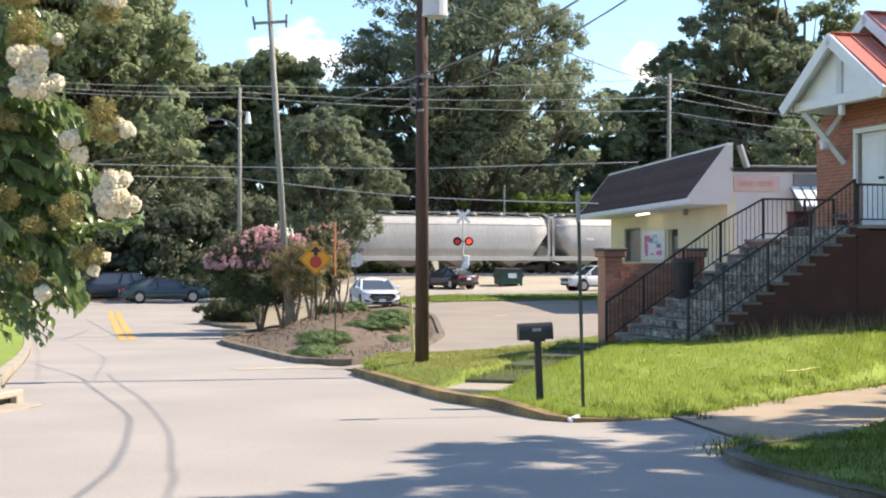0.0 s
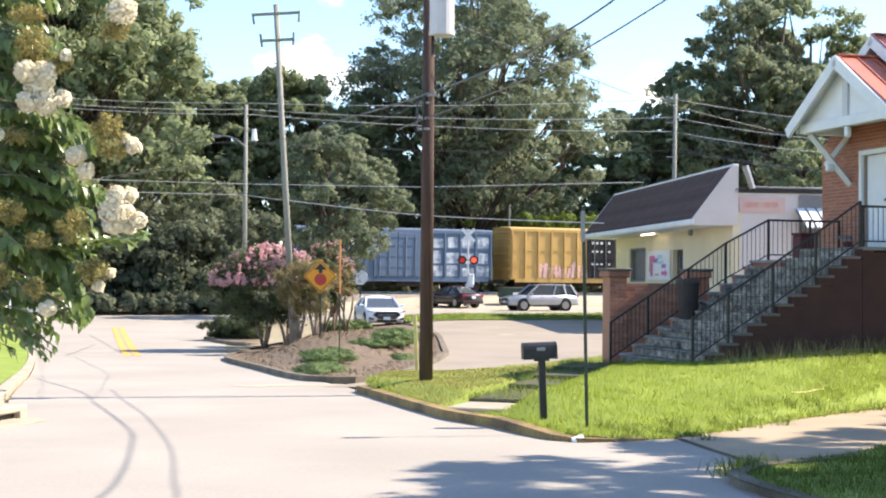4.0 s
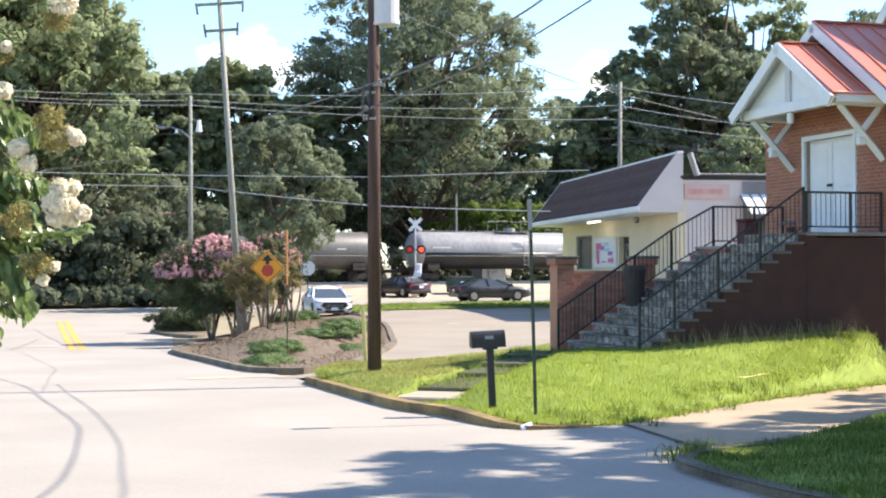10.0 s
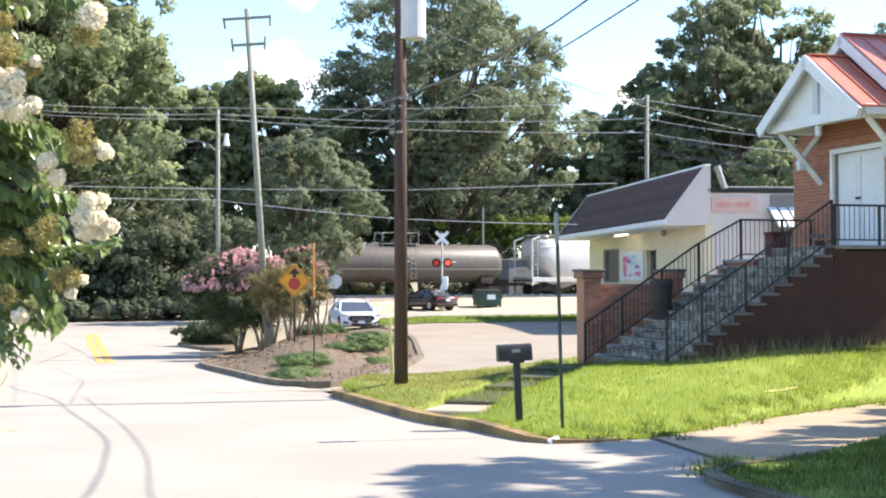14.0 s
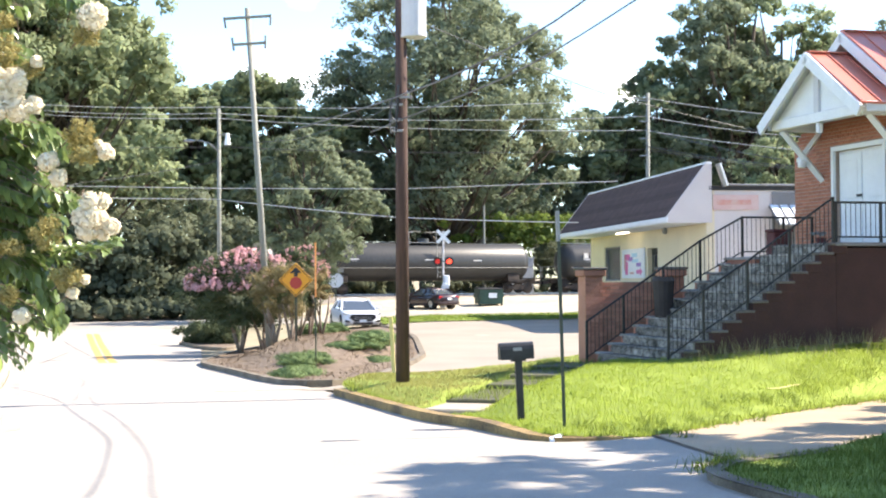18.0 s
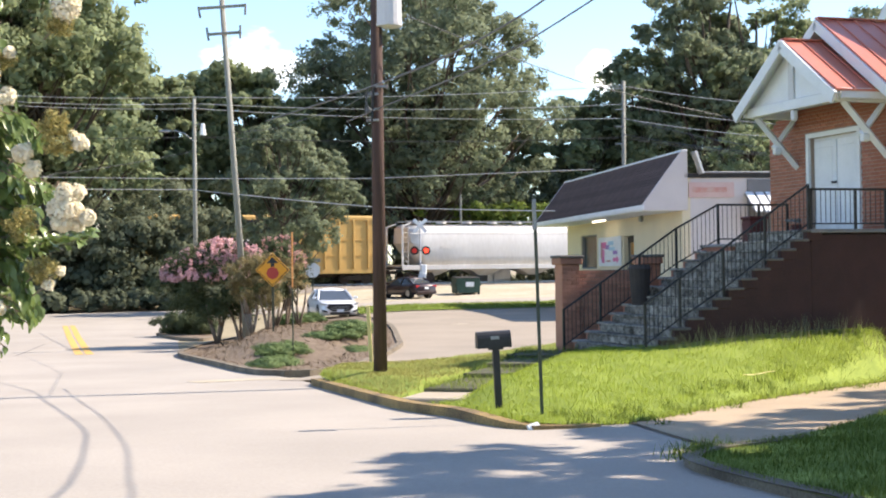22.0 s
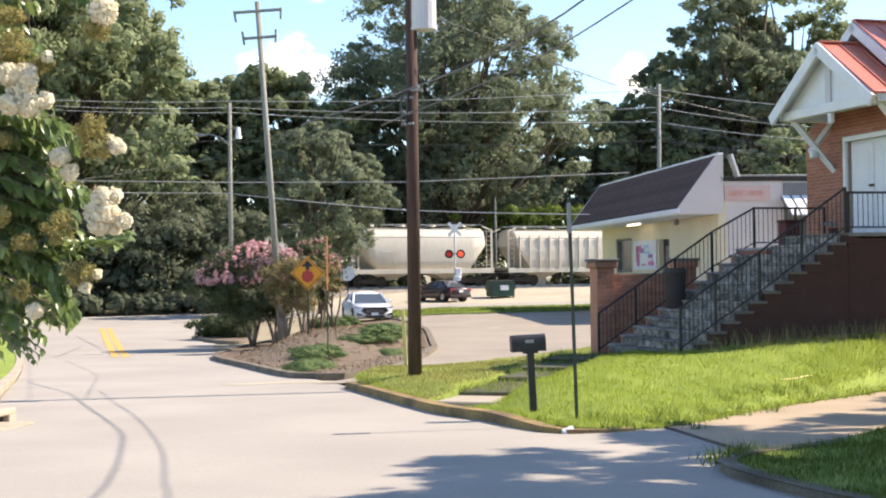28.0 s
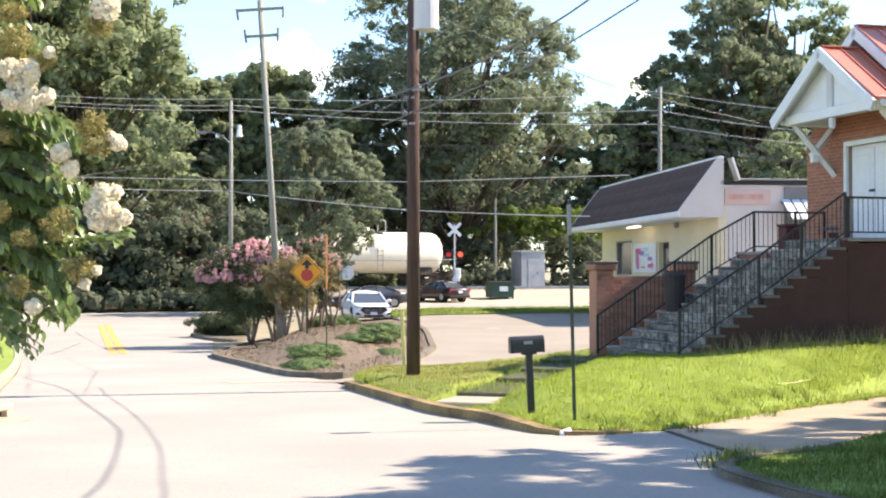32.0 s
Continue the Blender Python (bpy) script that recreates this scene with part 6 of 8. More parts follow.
def centerbeam(L, label):
    """A centre-beam flat car loaded with wrapped lumber."""
    t = thing("lumber_car", Matrix.Identity(4), label, "lumber car", "freight train")
    B = L - 1.4
    part("deck", box(bm_new(), (0, 0, 1.05), (B, 2.8, 0.3), bevel=0.02), M_YTRAIN, t)
    part("side_sill", box(bm_new(), (0, -1.4, 0.9), (B * 0.75, 0.08, 0.4)), M_TRUCK, t)
    part("top_beam", box(bm_new(), (0, 0, 4.72), (B - 0.3, 0.5, 0.2), bevel=0.02), M_YTRAIN, t)
    for s in (-1, 1):
        part("bulkhead", box(bm_new(), (s * (B / 2 - 0.3), 0, 2.95), (0.3, 2.8, 3.6), bevel=0.03), M_YTRAIN, t, "yellow steel end bulkhead")
        for y in (-1.4, 1.4):
            part("bulkhead_post", box(bm_new(), (s * (B / 2 - 0.3), y, 2.95), (0.36, 0.14, 3.7)), M_YTRAIN, t)
        part("brace", rod(bm_new(), (s * (B / 2 - 0.6), -0.1, 1.2), (s * (B / 2 - 2.4), -0.1, 4.6), 0.09, n=4), M_YTRAIN, t)
    n = 12
    for i in range(n + 1):
        x = -B / 2 + 0.8 + i * (B - 1.6) / n
        part("centre_post", box(bm_new(), (x, 0, 2.9), (0.14, 0.4, 3.5)), M_YTRAIN, t)
    rg = random.Random(9)
    x0, x1 = -B / 2 + (2.8 if L > 24.2 else 0.55), B / 2 - 0.55
    k = 4
    w = (x1 - x0) / k
    for i in range(k):
        for j in range(5):
            zz = 1.22 + j * 0.66
            bm = bm_new()
            box(bm, (x0 + (i + 0.5) * w + rg.uniform(-0.02, 0.02), -0.82 + rg.uniform(-0.02, 0.02), zz + 0.32), (w - 0.06, 1.15, 0.62), bevel=0.03)
            part("wrapped_bundle", bm, M_WRAP, t, "white plastic-wrapped lumber bundle")
    for i in range(9):
        x = x0 + 0.5 + i * (x1 - x0 - 1.0) / 8
        part("tie_cable", rod(bm_new(), (x, -1.42, 1.1), (x, -1.42, 4.5), 0.012, n=4), M_STEEL, t)
    for x in (-B / 2 + 2.2, B / 2 - 2.2):
        bogie(t, x)
    couplers(t, L)
    return t


def build_train():
    """Cars by the times at which their ends pass the crossing signal."""
    cars = []
    def add(ob, t0, t1):
        cars.append((ob, (t0 + t1) / 2))
        return ob
    def again(ob, t0, t1):
        return add(copy_thing(ob, Matrix.Identity(4)), t0, t1)
    V = TRAIN_V
    yb = lambda g, lab: boxcar(20.2, M_YTRAIN, lab, 5.0, M_DOORB, 17, g, (M_STENCIL, [(x, z, 0.2, h, 0) for x in (-2.1, -1.7, -1.3, -0.6, 0.5, 0.9, 1.5, 2.0) for z, h in ((4.0, 0.26), (3.3, 0.14), (2.3, 0.1))]))
    cn = [(6.1, 3.9, 0.12, 0.5, 0), (6.4, 4.13, 0.5, 0.1, 0), (6.4, 3.67, 0.5, 0.1, 0), (6.85, 3.9, 0.12, 0.5, 0), (7.12, 3.9, 0.12, 0.62, -38), (7.4, 3.9, 0.12, 0.5, 0), (6.75, 3.4, 1.3, 0.07, 0)]
    h1 = add(hopper(21.0, M_HGREY, "grey curved-side covered hopper car with dirty lower edges"), -0.67, 0.46)
    h2 = again(h1, 0.46, 1.40)
    add(yb((M_GRAF, [(-8.5, -7.5, 1.3, 2.2)]), "yellow high boxcar with black doors"), 1.40, 2.50)
    add(tank(13.2, M_TWHITE, "short white tank car with a green-grey band", 1.38, 2.5, band=(M_TBAND, [(0.9, 1.5)]), stain=M_TWHITE), 2.50, 3.21)
    bl = add(boxcar(17.2, M_BLUE, "weathered blue boxcar with pale peeling patches", 4.7, None, 13), 3.21, 4.16)
    rg = random.Random(44)
    for i in range(12):
        x = -7.85 + 0.12 + (i + 0.5) * 15.46 / 12
        if abs(x) > 2.1:
            for z0, z1 in ((1.25, 2.08), (2.22, 3.2), (3.38, 4.35)):
                h = rg.uniform(0.7, 1.0) * (z1 - z0)
                w = rg.uniform(0.75, 1.12)
                part("peeled_panel", box(bm_new(), (x + rg.uniform(-0.06, 0.06), -1.507, z0 + h / 2), (w, 0.012, h), ry=rg.uniform(-2, 2), bevel=0.004), M_PEEL, bl)
    add(yb((M_GRAF2, [(-7.0, -1.9, 1.2, 2.5), (2.2, 7.5, 1.2, 2.3)]), "yellow high boxcar covered in pink graffiti"), 4.16, 5.24)
    add(centerbeam(24.0, "yellow centre-beam flat car loaded with white wrapped lumber"), 5.24, 6.57)
    add(centerbeam(24.4, "yellow centre-beam flat car half loaded with wrapped lumber"), 6.57, 7.91)
    add(boxcar(21.0, M_MAROON, "dull maroon boxcar with pale graffiti along its foot", 4.95, None, 19, (M_GRAF, [(-8.8, -2.2, 1.2, 2.7), (2.2, 8.0, 1.2, 2.1)]), (M_STENCIL, cn)), 7.91, 9.05)
    add(tank(16.2, M_TGREY, "grimy grey tank car with a dark end", 1.4, 2.4), 9.05, 9.92)
    t2 = add(tank(20.8, M_TLIGHT, "light grey tank car, lower half blackened for grime and shade", lower=M_TBLACK), 9.92, 11.05)
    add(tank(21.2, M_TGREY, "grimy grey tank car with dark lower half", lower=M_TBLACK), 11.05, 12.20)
    again(t2, 12.20, 13.28)
    add(tank(20.3, M_TBROWN, "brown-grey tank car streaked with soot"), 13.28, 14.385)
    sh = add(hopper(12.7, M_HPALE, "short pale grey covered hopper car", bays=2), 14.385, 15.07)
    add(tank(21.8, M_TBROWN, "long dirty brown tank car"), 15.07, 16.26)
    tb = add(tank(20.6, M_TBLACK, "long black tank car with a white panel"), 16.26, 17.38)
    again(tb, 17.38, 18.51)
    t = add(tank(19.6, M_TBLACK, "black tank car with pale painted marking"), 18.51, 19.57)
    for i in range(6):
        part("painted_mark", box(bm_new(), (-6.6 + i * 0.62, -1.44, 2.95), (0.42, 0.03, 0.42), bevel=0.05), M_STENCIL, t)
    w1 = add(hopper(22.3, M_HWHITE, "clean white curved-side covered hopper car"), 19.57, 20.78)
    add(yb((M_GRAF, [(-6.5, -2.0, 1.2, 2.2)]), "weathered yellow boxcar with dark blue doors"), 20.78, 21.88)
    add(hopper(20.7, M_HPALE, "pale grey curved-side covered hopper car"), 21.88, 23.0)
    h5 = add(hopper(20.2, M_HWHITE2, "off-white curved-side covered hopper car"), 23.0, 24.09)
    add(hopper(20.8, M_HRUST, "grey covered hopper car with a rusty band"), 24.09, 25.22)
    again(h1, 25.22, 26.36)
    again(h1, 26.36, 27.51)
    add(hopper(13.0, M_HBEIGE, "short beige curved-side covered hopper car", bays=2), 27.51, 28.21)
    r1 = add(hopper(13.0, M_HBEIGE, "short beige ribbed covered hopper car", ribs=12, bays=2, H=4.6), 28.21, 28.91)
    add(hopper(13.1, M_HWHITE2, "short white ribbed covered hopper car", ribs=11, bays=2, H=4.6), 28.91, 29.62)
    o = add(hopper(12.0, M_HORANGE, "short rusty orange covered hopper car with teal graffiti", bays=2, H=4.75), 29.62, 30.26)
    for i in range(9):
        part("spray_paint", box(bm_new(), (-0.6 + i * 0.36, -1.63, 1.75), (0.26, 0.012, 0.4), ry=(i % 3 - 1) * 16), M_TEAL, o, "teal spray-painted scrawl")
    add(boxcar(17.2, M_RED, "dark red boxcar with white graffiti and lettering", 4.85, None, 15, (M_GRAF, [(-5.6, -0.6, 1.25, 2.5)]), (M_STENCIL, [(x - 0.7, z, a, b, r) for x, z, a, b, r in cn])), 30.26, 31.2)
    add(tank(15.4, M_TWHITE, "white tank car at the end of the train", 1.55, 2.6, stain=M_TWHITE), 31.2, 32.06)
    return cars


# ---------- cars ----------
def car(name, paint, label, kind="sedan", L=4.8, W=1.84, H=1.45, category="car"):
    """A car facing +x: lofted lower body, glazed cabin with pillars, wheels with rims, lights, bumpers."""
    t = thing(name, Matrix.Identity(4), label, category)
    h = W / 2
    hl = L / 2
    belt = {"sedan": 0.92, "suv": 1.02, "van": 1.1, "pickup": 1.12}[kind]
    st = {
        "sedan": [(-hl, 0.78, 0.8), (-hl + 0.12, 0.95, 0.93), (-hl + 0.9, 1.0, 0.98), (-0.6, belt, 1.0), (0.75, belt, 1.0), (hl - 0.9, 0.88, 0.98), (hl - 0.4, 0.82, 0.95), (hl - 0.12, 0.76, 0.88), (hl, 0.68, 0.78)],
        "suv": [(-hl, 0.9, 0.86), (-hl + 0.1, 1.04, 0.96), (-0.8, belt + 0.02, 1.0), (0.7, belt, 1.0), (hl - 0.9, 1.0, 0.98), (hl - 0.25, 0.9, 0.92), (hl, 0.72, 0.78)],
        "van": [(-hl, 1.05, 0.94), (-hl + 0.08, 1.1, 0.98), (0.8, belt, 1.0), (hl - 0.9, 1.08, 0.98), (hl - 0.2, 0.98, 0.93), (hl, 0.75, 0.82)],
        "pickup": [(-hl, 1.1, 0.95), (-hl + 0.06, 1.14, 0.98), (-0.8, 1.14, 1.0), (0.7, belt, 1.0), (hl - 0.9, 1.1, 0.98), (hl - 0.2, 1.02, 0.94), (hl, 0.8, 0.86)],
    }[kind]
    clr = 0.2 if kind == "sedan" else 0.28
    rings = []
    for x, z, k in st:
        w = h * k
        zb = clr + (0.08 if abs(x) > hl - 0.3 else 0)
        rings.append([Vector((x, -w * 0.94, zb)), Vector((x, -w, zb + 0.18)), Vector((x, -w, z * 0.68)), Vector((x, -w * 0.95, z - 0.06)), Vector((x, -w * 0.86, z)), Vector((x, w * 0.86, z)), Vector((x, w * 0.95, z - 0.06)), Vector((x, w, z * 0.68)), Vector((x, w, zb + 0.18)), Vector((x, w * 0.94, zb))])
    bm = bm_new()
    loft(bm, rings)
    body = part("body", bm, paint, t, smooth=True)
    cab = {"sedan": (-1.95, -1.05, 0.2, 1.2), "suv": (-hl + 0.12, -hl + 0.55, 0.35, 1.15), "van": (-hl + 0.03, -hl + 0.12, hl - 1.3, hl - 0.85), "pickup": (-0.75, -0.6, 0.65, 1.3)}[kind]
    a, b, c, d = cab
    wb, wt = h * 0.9, h * (0.68 if kind == "sedan" else 0.78)
    zb, zt = belt - 0.02, H - (0.13 if kind == "sedan" else 0.06)
    bm = bm_new()
    loft(bm, [[Vector((a, -wb, zb)), Vector((d, -wb, zb)), Vector((d, wb, zb)), Vector((a, wb, zb))], [Vector((b, -wt, zt)), Vector((c, -wt, zt)), Vector((c, wt, zt)), Vector((b, wt, zt))]])
    cabin = part("cabin_glass", bm, M_CARGLASS, t, "dark tinted windows")
    bm = bm_new()
    span = [(0.0, 0.0), (0.12, 0.06), (0.35, 0.115), (0.6, 0.13), (0.85, 0.09), (1.0, 0.0)] if kind == "sedan" else [(0.0, 0.0), (0.1, 0.04), (0.5, 0.06), (0.9, 0.04), (1.0, 0.0)]
    arcs = []
    for f, up in span:
        x = b - 0.05 + (c - b + 0.11) * f
        arcs.append([Vector((x, wt * 1.02 * k, zt + up * (1 - 0.55 * k * k) - 0.035 * k * k)) for k in (-1, -0.75, -0.4, 0, 0.4, 0.75, 1)] + [Vector((x, wt * 1.0 * k, zt - 0.05)) for k in (1, -1)])
    loft(bm, arcs)
    part("roof", bm, paint, t, smooth=True)
    cols = [(a, b), (d, c)]
    if kind in ("sedan", "suv"):
        cols += [((a + d) / 2 - 0.05, (b + c) / 2 - 0.1)]
    if kind == "suv":
        cols += [(a + 0.75, b + 0.5)]
    if kind == "pickup":
        cols += [((a + d) / 2, (b + c) / 2)]
    for x0, x1 in cols:
        for s in (-1, 1):
            part("pillar", rod(bm_new(), (x0, s * wb * 1.0, zb), (x1, s * wt * 1.01, zt + 0.02), 0.055, n=5), paint, t)
    if kind == "van":
        lean = math.degrees(math.atan2(wb - wt, zt - zb))
        k = c - b - 0.05
        bm = bm_new()
        loft(bm, [[Vector((a, -wb * 1.01, zb)), Vector((a + k + 0.12, -wb * 1.01, zb)), Vector((a + k + 0.12, wb * 1.01, zb)), Vector((a, wb * 1.01, zb))], [Vector((b, -wt * 1.01, zt)), Vector((b + k, -wt * 1.01, zt)), Vector((b + k, wt * 1.01, zt)), Vector((b, wt * 1.01, zt))]])
        part("side_panel", bm, paint, t)
        ym = (wb + wt) / 2 * 1.012
        for s in (-1, 1):
            for x, w in ((-0.05, 0.5), (0.5, 0.5), (1.16, 0.62)):
                part("side_window", box(bm_new(), (x, s * ym, (zb + zt) / 2 + 0.06), (w, 0.03, (zt - zb) * 0.6), rx=s * lean, bevel=0.02), M_CARGLASS, t)
            part("body_crease", box(bm_new(), (-0.1, s * h * 1.0, 0.92), (L * 0.85, 0.03, 0.05), bevel=0.01), paint, t)
            part("rear_door_window", box(bm_new(), (a + 0.02, s * 0.4, (zb + zt) / 2 + 0.05), (0.05, 0.5, 0.42), bevel=0.02), M_CARGLASS, t)
    r = 0.33 if kind == "sedan" else 0.37
    wx = 0.3 * L
    for x in (-wx, wx):
        for s in (-1, 1):
            bm = bm_new()
            rod(bm, (x, s * (h - 0.23), r), (x, s * (h + 0.005), r), r, n=22)
            wh = part("wheel", bm, M_TYRE, t, "black rubber tyre")
            bm = bm_new()
            rod(bm, (x, s * (h - 0.05), r), (x, s * (h + 0.012), r), r * 0.66, n=16)
            part("rim", bm, M_RIM, wh)
            bm = bm_new()
            rod(bm, (x, s * (h - 0.3), r + 0.02), (x, s * (h - 0.012), r + 0.02), r * 1.16, n=20)
            part("wheel_arch", bm, M_BLACK, t)
    zf = {"sedan": 0.62, "suv": 0.78, "van": 0.8, "pickup": 0.88}[kind]
    for s in (-1, 1):
        part("headlight", box(bm_new(), (hl - 0.1, s * h * 0.66, zf + 0.0), (0.2, 0.4, 0.13), rz=-s * 22, bevel=0.03), M_LENS, t, "clear headlight")
        part("tail_light", box(bm_new(), (-hl + 0.07, s * h * 0.74, zf + 0.16), (0.12, 0.34, 0.16), bevel=0.02), M_TAIL, t, "red tail light")
        part("mirror", box(bm_new(), (d - 0.22, s * (h + 0.06), belt + 0.08), (0.14, 0.2, 0.13), bevel=0.03), paint, t)
    part("grille", box(bm_new(), (hl + 0.005, 0, zf - 0.06), (0.06, h * 1.05, 0.2), bevel=0.03), M_BLACK, t, "dark grille")
    part("lower_intake", box(bm_new(), (hl - 0.01, 0, clr + 0.14), (0.06, h * 1.3, 0.12), bevel=0.02), M_BLACK, t)
    part("front_plate", box(bm_new(), (hl + 0.025, 0, clr + 0.3), (0.02, 0.32, 0.14)), M_WHITE, t)
    part("rear_plate", box(bm_new(), (-hl - 0.012, 0, zf + 0.06), (0.02, 0.32, 0.15)), M_WHITE, t)
    part("rear_bumper", box(bm_new(), (-hl + 0.06, 0, clr + 0.18), (0.16, W * 0.92, 0.22), bevel=0.05), paint, t)
    for s in (-1, 1):
        for x in ((a + d) / 2 - 0.15, (a + d) / 2 + 0.75):
            part("door_handle", box(bm_new(), (x, s * (h * 0.975), belt - 0.14), (0.16, 0.03, 0.03)), paint, t)
        part("sill_trim", box(bm_new(), (0, s * h * 0.975, clr + 0.05), (wx * 2 - 0.9, 0.06, 0.1)), M_BLACK, t)
    if kind == "pickup":
        # flat black plate paints the dark hollow of the load bed
        part("bed_cavity", box(bm_new(), (-hl / 2 - 0.42, 0, 1.13), (hl - 0.75, W * 0.78, 0.05)), M_BLACK, t, "black plate for the shaded hollow of the load bed")
    return t


def lane_pose(x, side):
    """A car's pose on the cross road: side -1 in the near lane, facing right; +1 in the far lane, facing left."""
    y = 86.6 + 0.36 * x if side < 0 else 90.5 + 0.36 * x
    z = land(x, y) + 0.006
    slope = math.degrees(math.atan2(land(x + 1, y + 0.36) - land(x - 1, y - 0.36), 2.13))
    yaw = math.degrees(math.atan2(0.36, 1.0))
    return pose(x, y, z, 0, -slope, yaw) if side < 0 else pose(x, y, z, 0, slope, yaw + 180)


def build_parked():
    f = car("sedan", M_SILVERW, "silver-white sedan parked facing the street", "sedan", 4.85, 1.85, 1.48)
    f.matrix_basis = pose(-3.3, 69.0, land(-3.3, 69.0) + 0.01, 0, 0, -78)
    for o in list(f.children):
        if o.name.startswith(("grille", "lower_intake", "headlight", "front_plate")):
            bpy.data.objects.remove(o)
    hex_ = [(-0.36, 0.4), (0.36, 0.4), (0.62, 0.57), (0.5, 0.72), (-0.5, 0.72), (-0.62, 0.57)]
    part("grille", prism(bm_new(), hex_, 2.36, 2.45, "x"), M_BLACK, f, "dark hexagonal grille")
    part("grille_rim", prism(bm_new(), [(y * 1.07, 0.55 + (z - 0.55) * 1.12) for y, z in hex_], 2.35, 2.44, "x"), M_RIM, f, "bright grille rim")
    for z in (0.49, 0.55, 0.61):
        part("grille_bar", box(bm_new(), (2.452, 0, z), (0.012, 0.86, 0.016)), M_RIM, f)
    for s in (-1, 1):
        part("headlight", prism(bm_new(), [(s * 0.5, 0.66), (s * 0.86, 0.72), (s * 0.88, 0.79), (s * 0.56, 0.73)], 2.18, 2.4, "x"), M_LENS, f, "slim clear headlight")
        part("fog_recess", prism(bm_new(), [(s * 0.58, 0.34), (s * 0.82, 0.38), (s * 0.82, 0.48), (s * 0.62, 0.42)], 2.3, 2.43, "x"), M_BLACK, f)
    part("lower_intake", box(bm_new(), (2.41, 0, 0.32), (0.06, 0.95, 0.1), bevel=0.02), M_BLACK, f)
    part("front_plate", box(bm_new(), (2.465, 0, 0.42), (0.02, 0.32, 0.13)), M_WHITE, f)
    k = car("sedan", M_MARCAR, "dark maroon sedan parked beside the railway crossing", "sedan", 4.6, 1.8, 1.45)
    k.matrix_basis = pose(0.45, 98.0, land(0.45, 98.0) + 0.015, 0, 0, 124)


def build_crossing():
    s = thing("crossing_signal", pose(1.38, 98.6, 0.0), "railway crossing signal with crossbuck and red flashing lamps", "railway signal")
    part("mast", rod(bm_new(), (0, 0, -0.3), (0, 0, 5.1), 0.06, n=10), M_TRANS, s)
    part("base", box(bm_new(), (0, 0, 0.3), (0.5, 0.5, 0.8), bevel=0.03), M_TRANS, s)
    for a in (45, -45):
        part("crossbuck", box(bm_new(), (0, -0.09 - 0.012 * (a > 0), 4.75), (1.22, 0.02, 0.22), ry=a), M_WHITE, s, "white crossbuck board")
    part("lamp_arm", box(bm_new(), (0, -0.08, 3.05), (1.1, 0.06, 0.06)), M_BLACK, s)
    for x, m in ((-0.4, M_REDDIM), (0.4, M_REDLIT)):
        l = part("lamp_disc", rod(bm_new(), (x, -0.1, 3.05), (x, -0.12, 3.05), 0.3, n=18), M_BLACK, s, "black lamp backing disc")
        part("lens", rod(bm_new(), (x, -0.12, 3.05), (x, -0.17, 3.05), 0.17, n=14), m, l, "red lamp lens")
        arc = [(math.pi * i / 8) for i in range(9)]
        bm = bm_new()
        prism(bm, [(x + 0.2 * math.cos(q), 3.05 + 0.2 * math.sin(q)) for q in arc] + [(x + 0.185 * math.cos(q), 3.05 + 0.185 * math.sin(q)) for q in arc[::-1]], -0.39, -0.12)
        part("visor", bm, M_BLACK, l)
    g = part("gate_motor", box(bm_new(), (0.22, -0.1, 1.75), (0.4, 0.4, 0.7), bevel=0.05), M_WHITE, s, "white gate mechanism box")
    part("counterweight", box(bm_new(), (0.1, -0.35, 1.3), (0.5, 0.08, 0.5), ry=20, bevel=0.02), M_WHITE, s)
    d = thing("dumpster", pose(4.6, 101.5, land(4.6, 101.5), 0, 0, 16), "dark green steel dumpster with a white label", "dumpster")
    part("tub", prism(bm_new(), [(-0.84, 0.12), (0.84, 0.12), (0.88, 1.15), (-0.88, 1.15)], -0.6, 0.6), M_DUMP, d)
    for x in (-0.44, 0.44):
        part("lid", box(bm_new(), (x, 0, 1.2), (0.87, 1.3, 0.05), bevel=0.01, rx=4), M_BLACK, d)
    part("label_plate", box(bm_new(), (0.1, -0.61, 0.72), (0.6, 0.02, 0.34)), M_WHITE, d)
    for x in (-0.9, 0.9):
        part("fork_pocket", box(bm_new(), (x, 0, 0.7), (0.12, 1.1, 0.2)), M_DUMP, d)
    for x in (-0.8, 0.8):
        part("caster", rod(bm_new(), (x, -0.5, 0.07), (x, -0.4, 0.07), 0.08, n=10), M_BLACK, d)
    c = thing("signal_cabin", pose(7.6, 117.2, 0.5, 0, 0, 22), "pale grey steel railway signal cabin", "cabin")
    part("body", box(bm_new(), (0, 0, 1.5), (2.1, 2.0, 3.0), bevel=0.02), M_CABIN, c)
    part("roof", prism(bm_new(), [(-1.15, 3.0), (1.15, 3.0), (1.1, 3.08), (0, 3.16), (-1.1, 3.08)], -1.1, 1.1), M_CABIN, c)
    part("door", box(bm_new(), (0, -1.01, 1.3), (0.9, 0.03, 2.2), bevel=0.01), M_CABIN, c)
    part("handle", box(bm_new(), (0.35, -1.05, 1.3), (0.06, 0.06, 0.16)), M_BLACK, c)


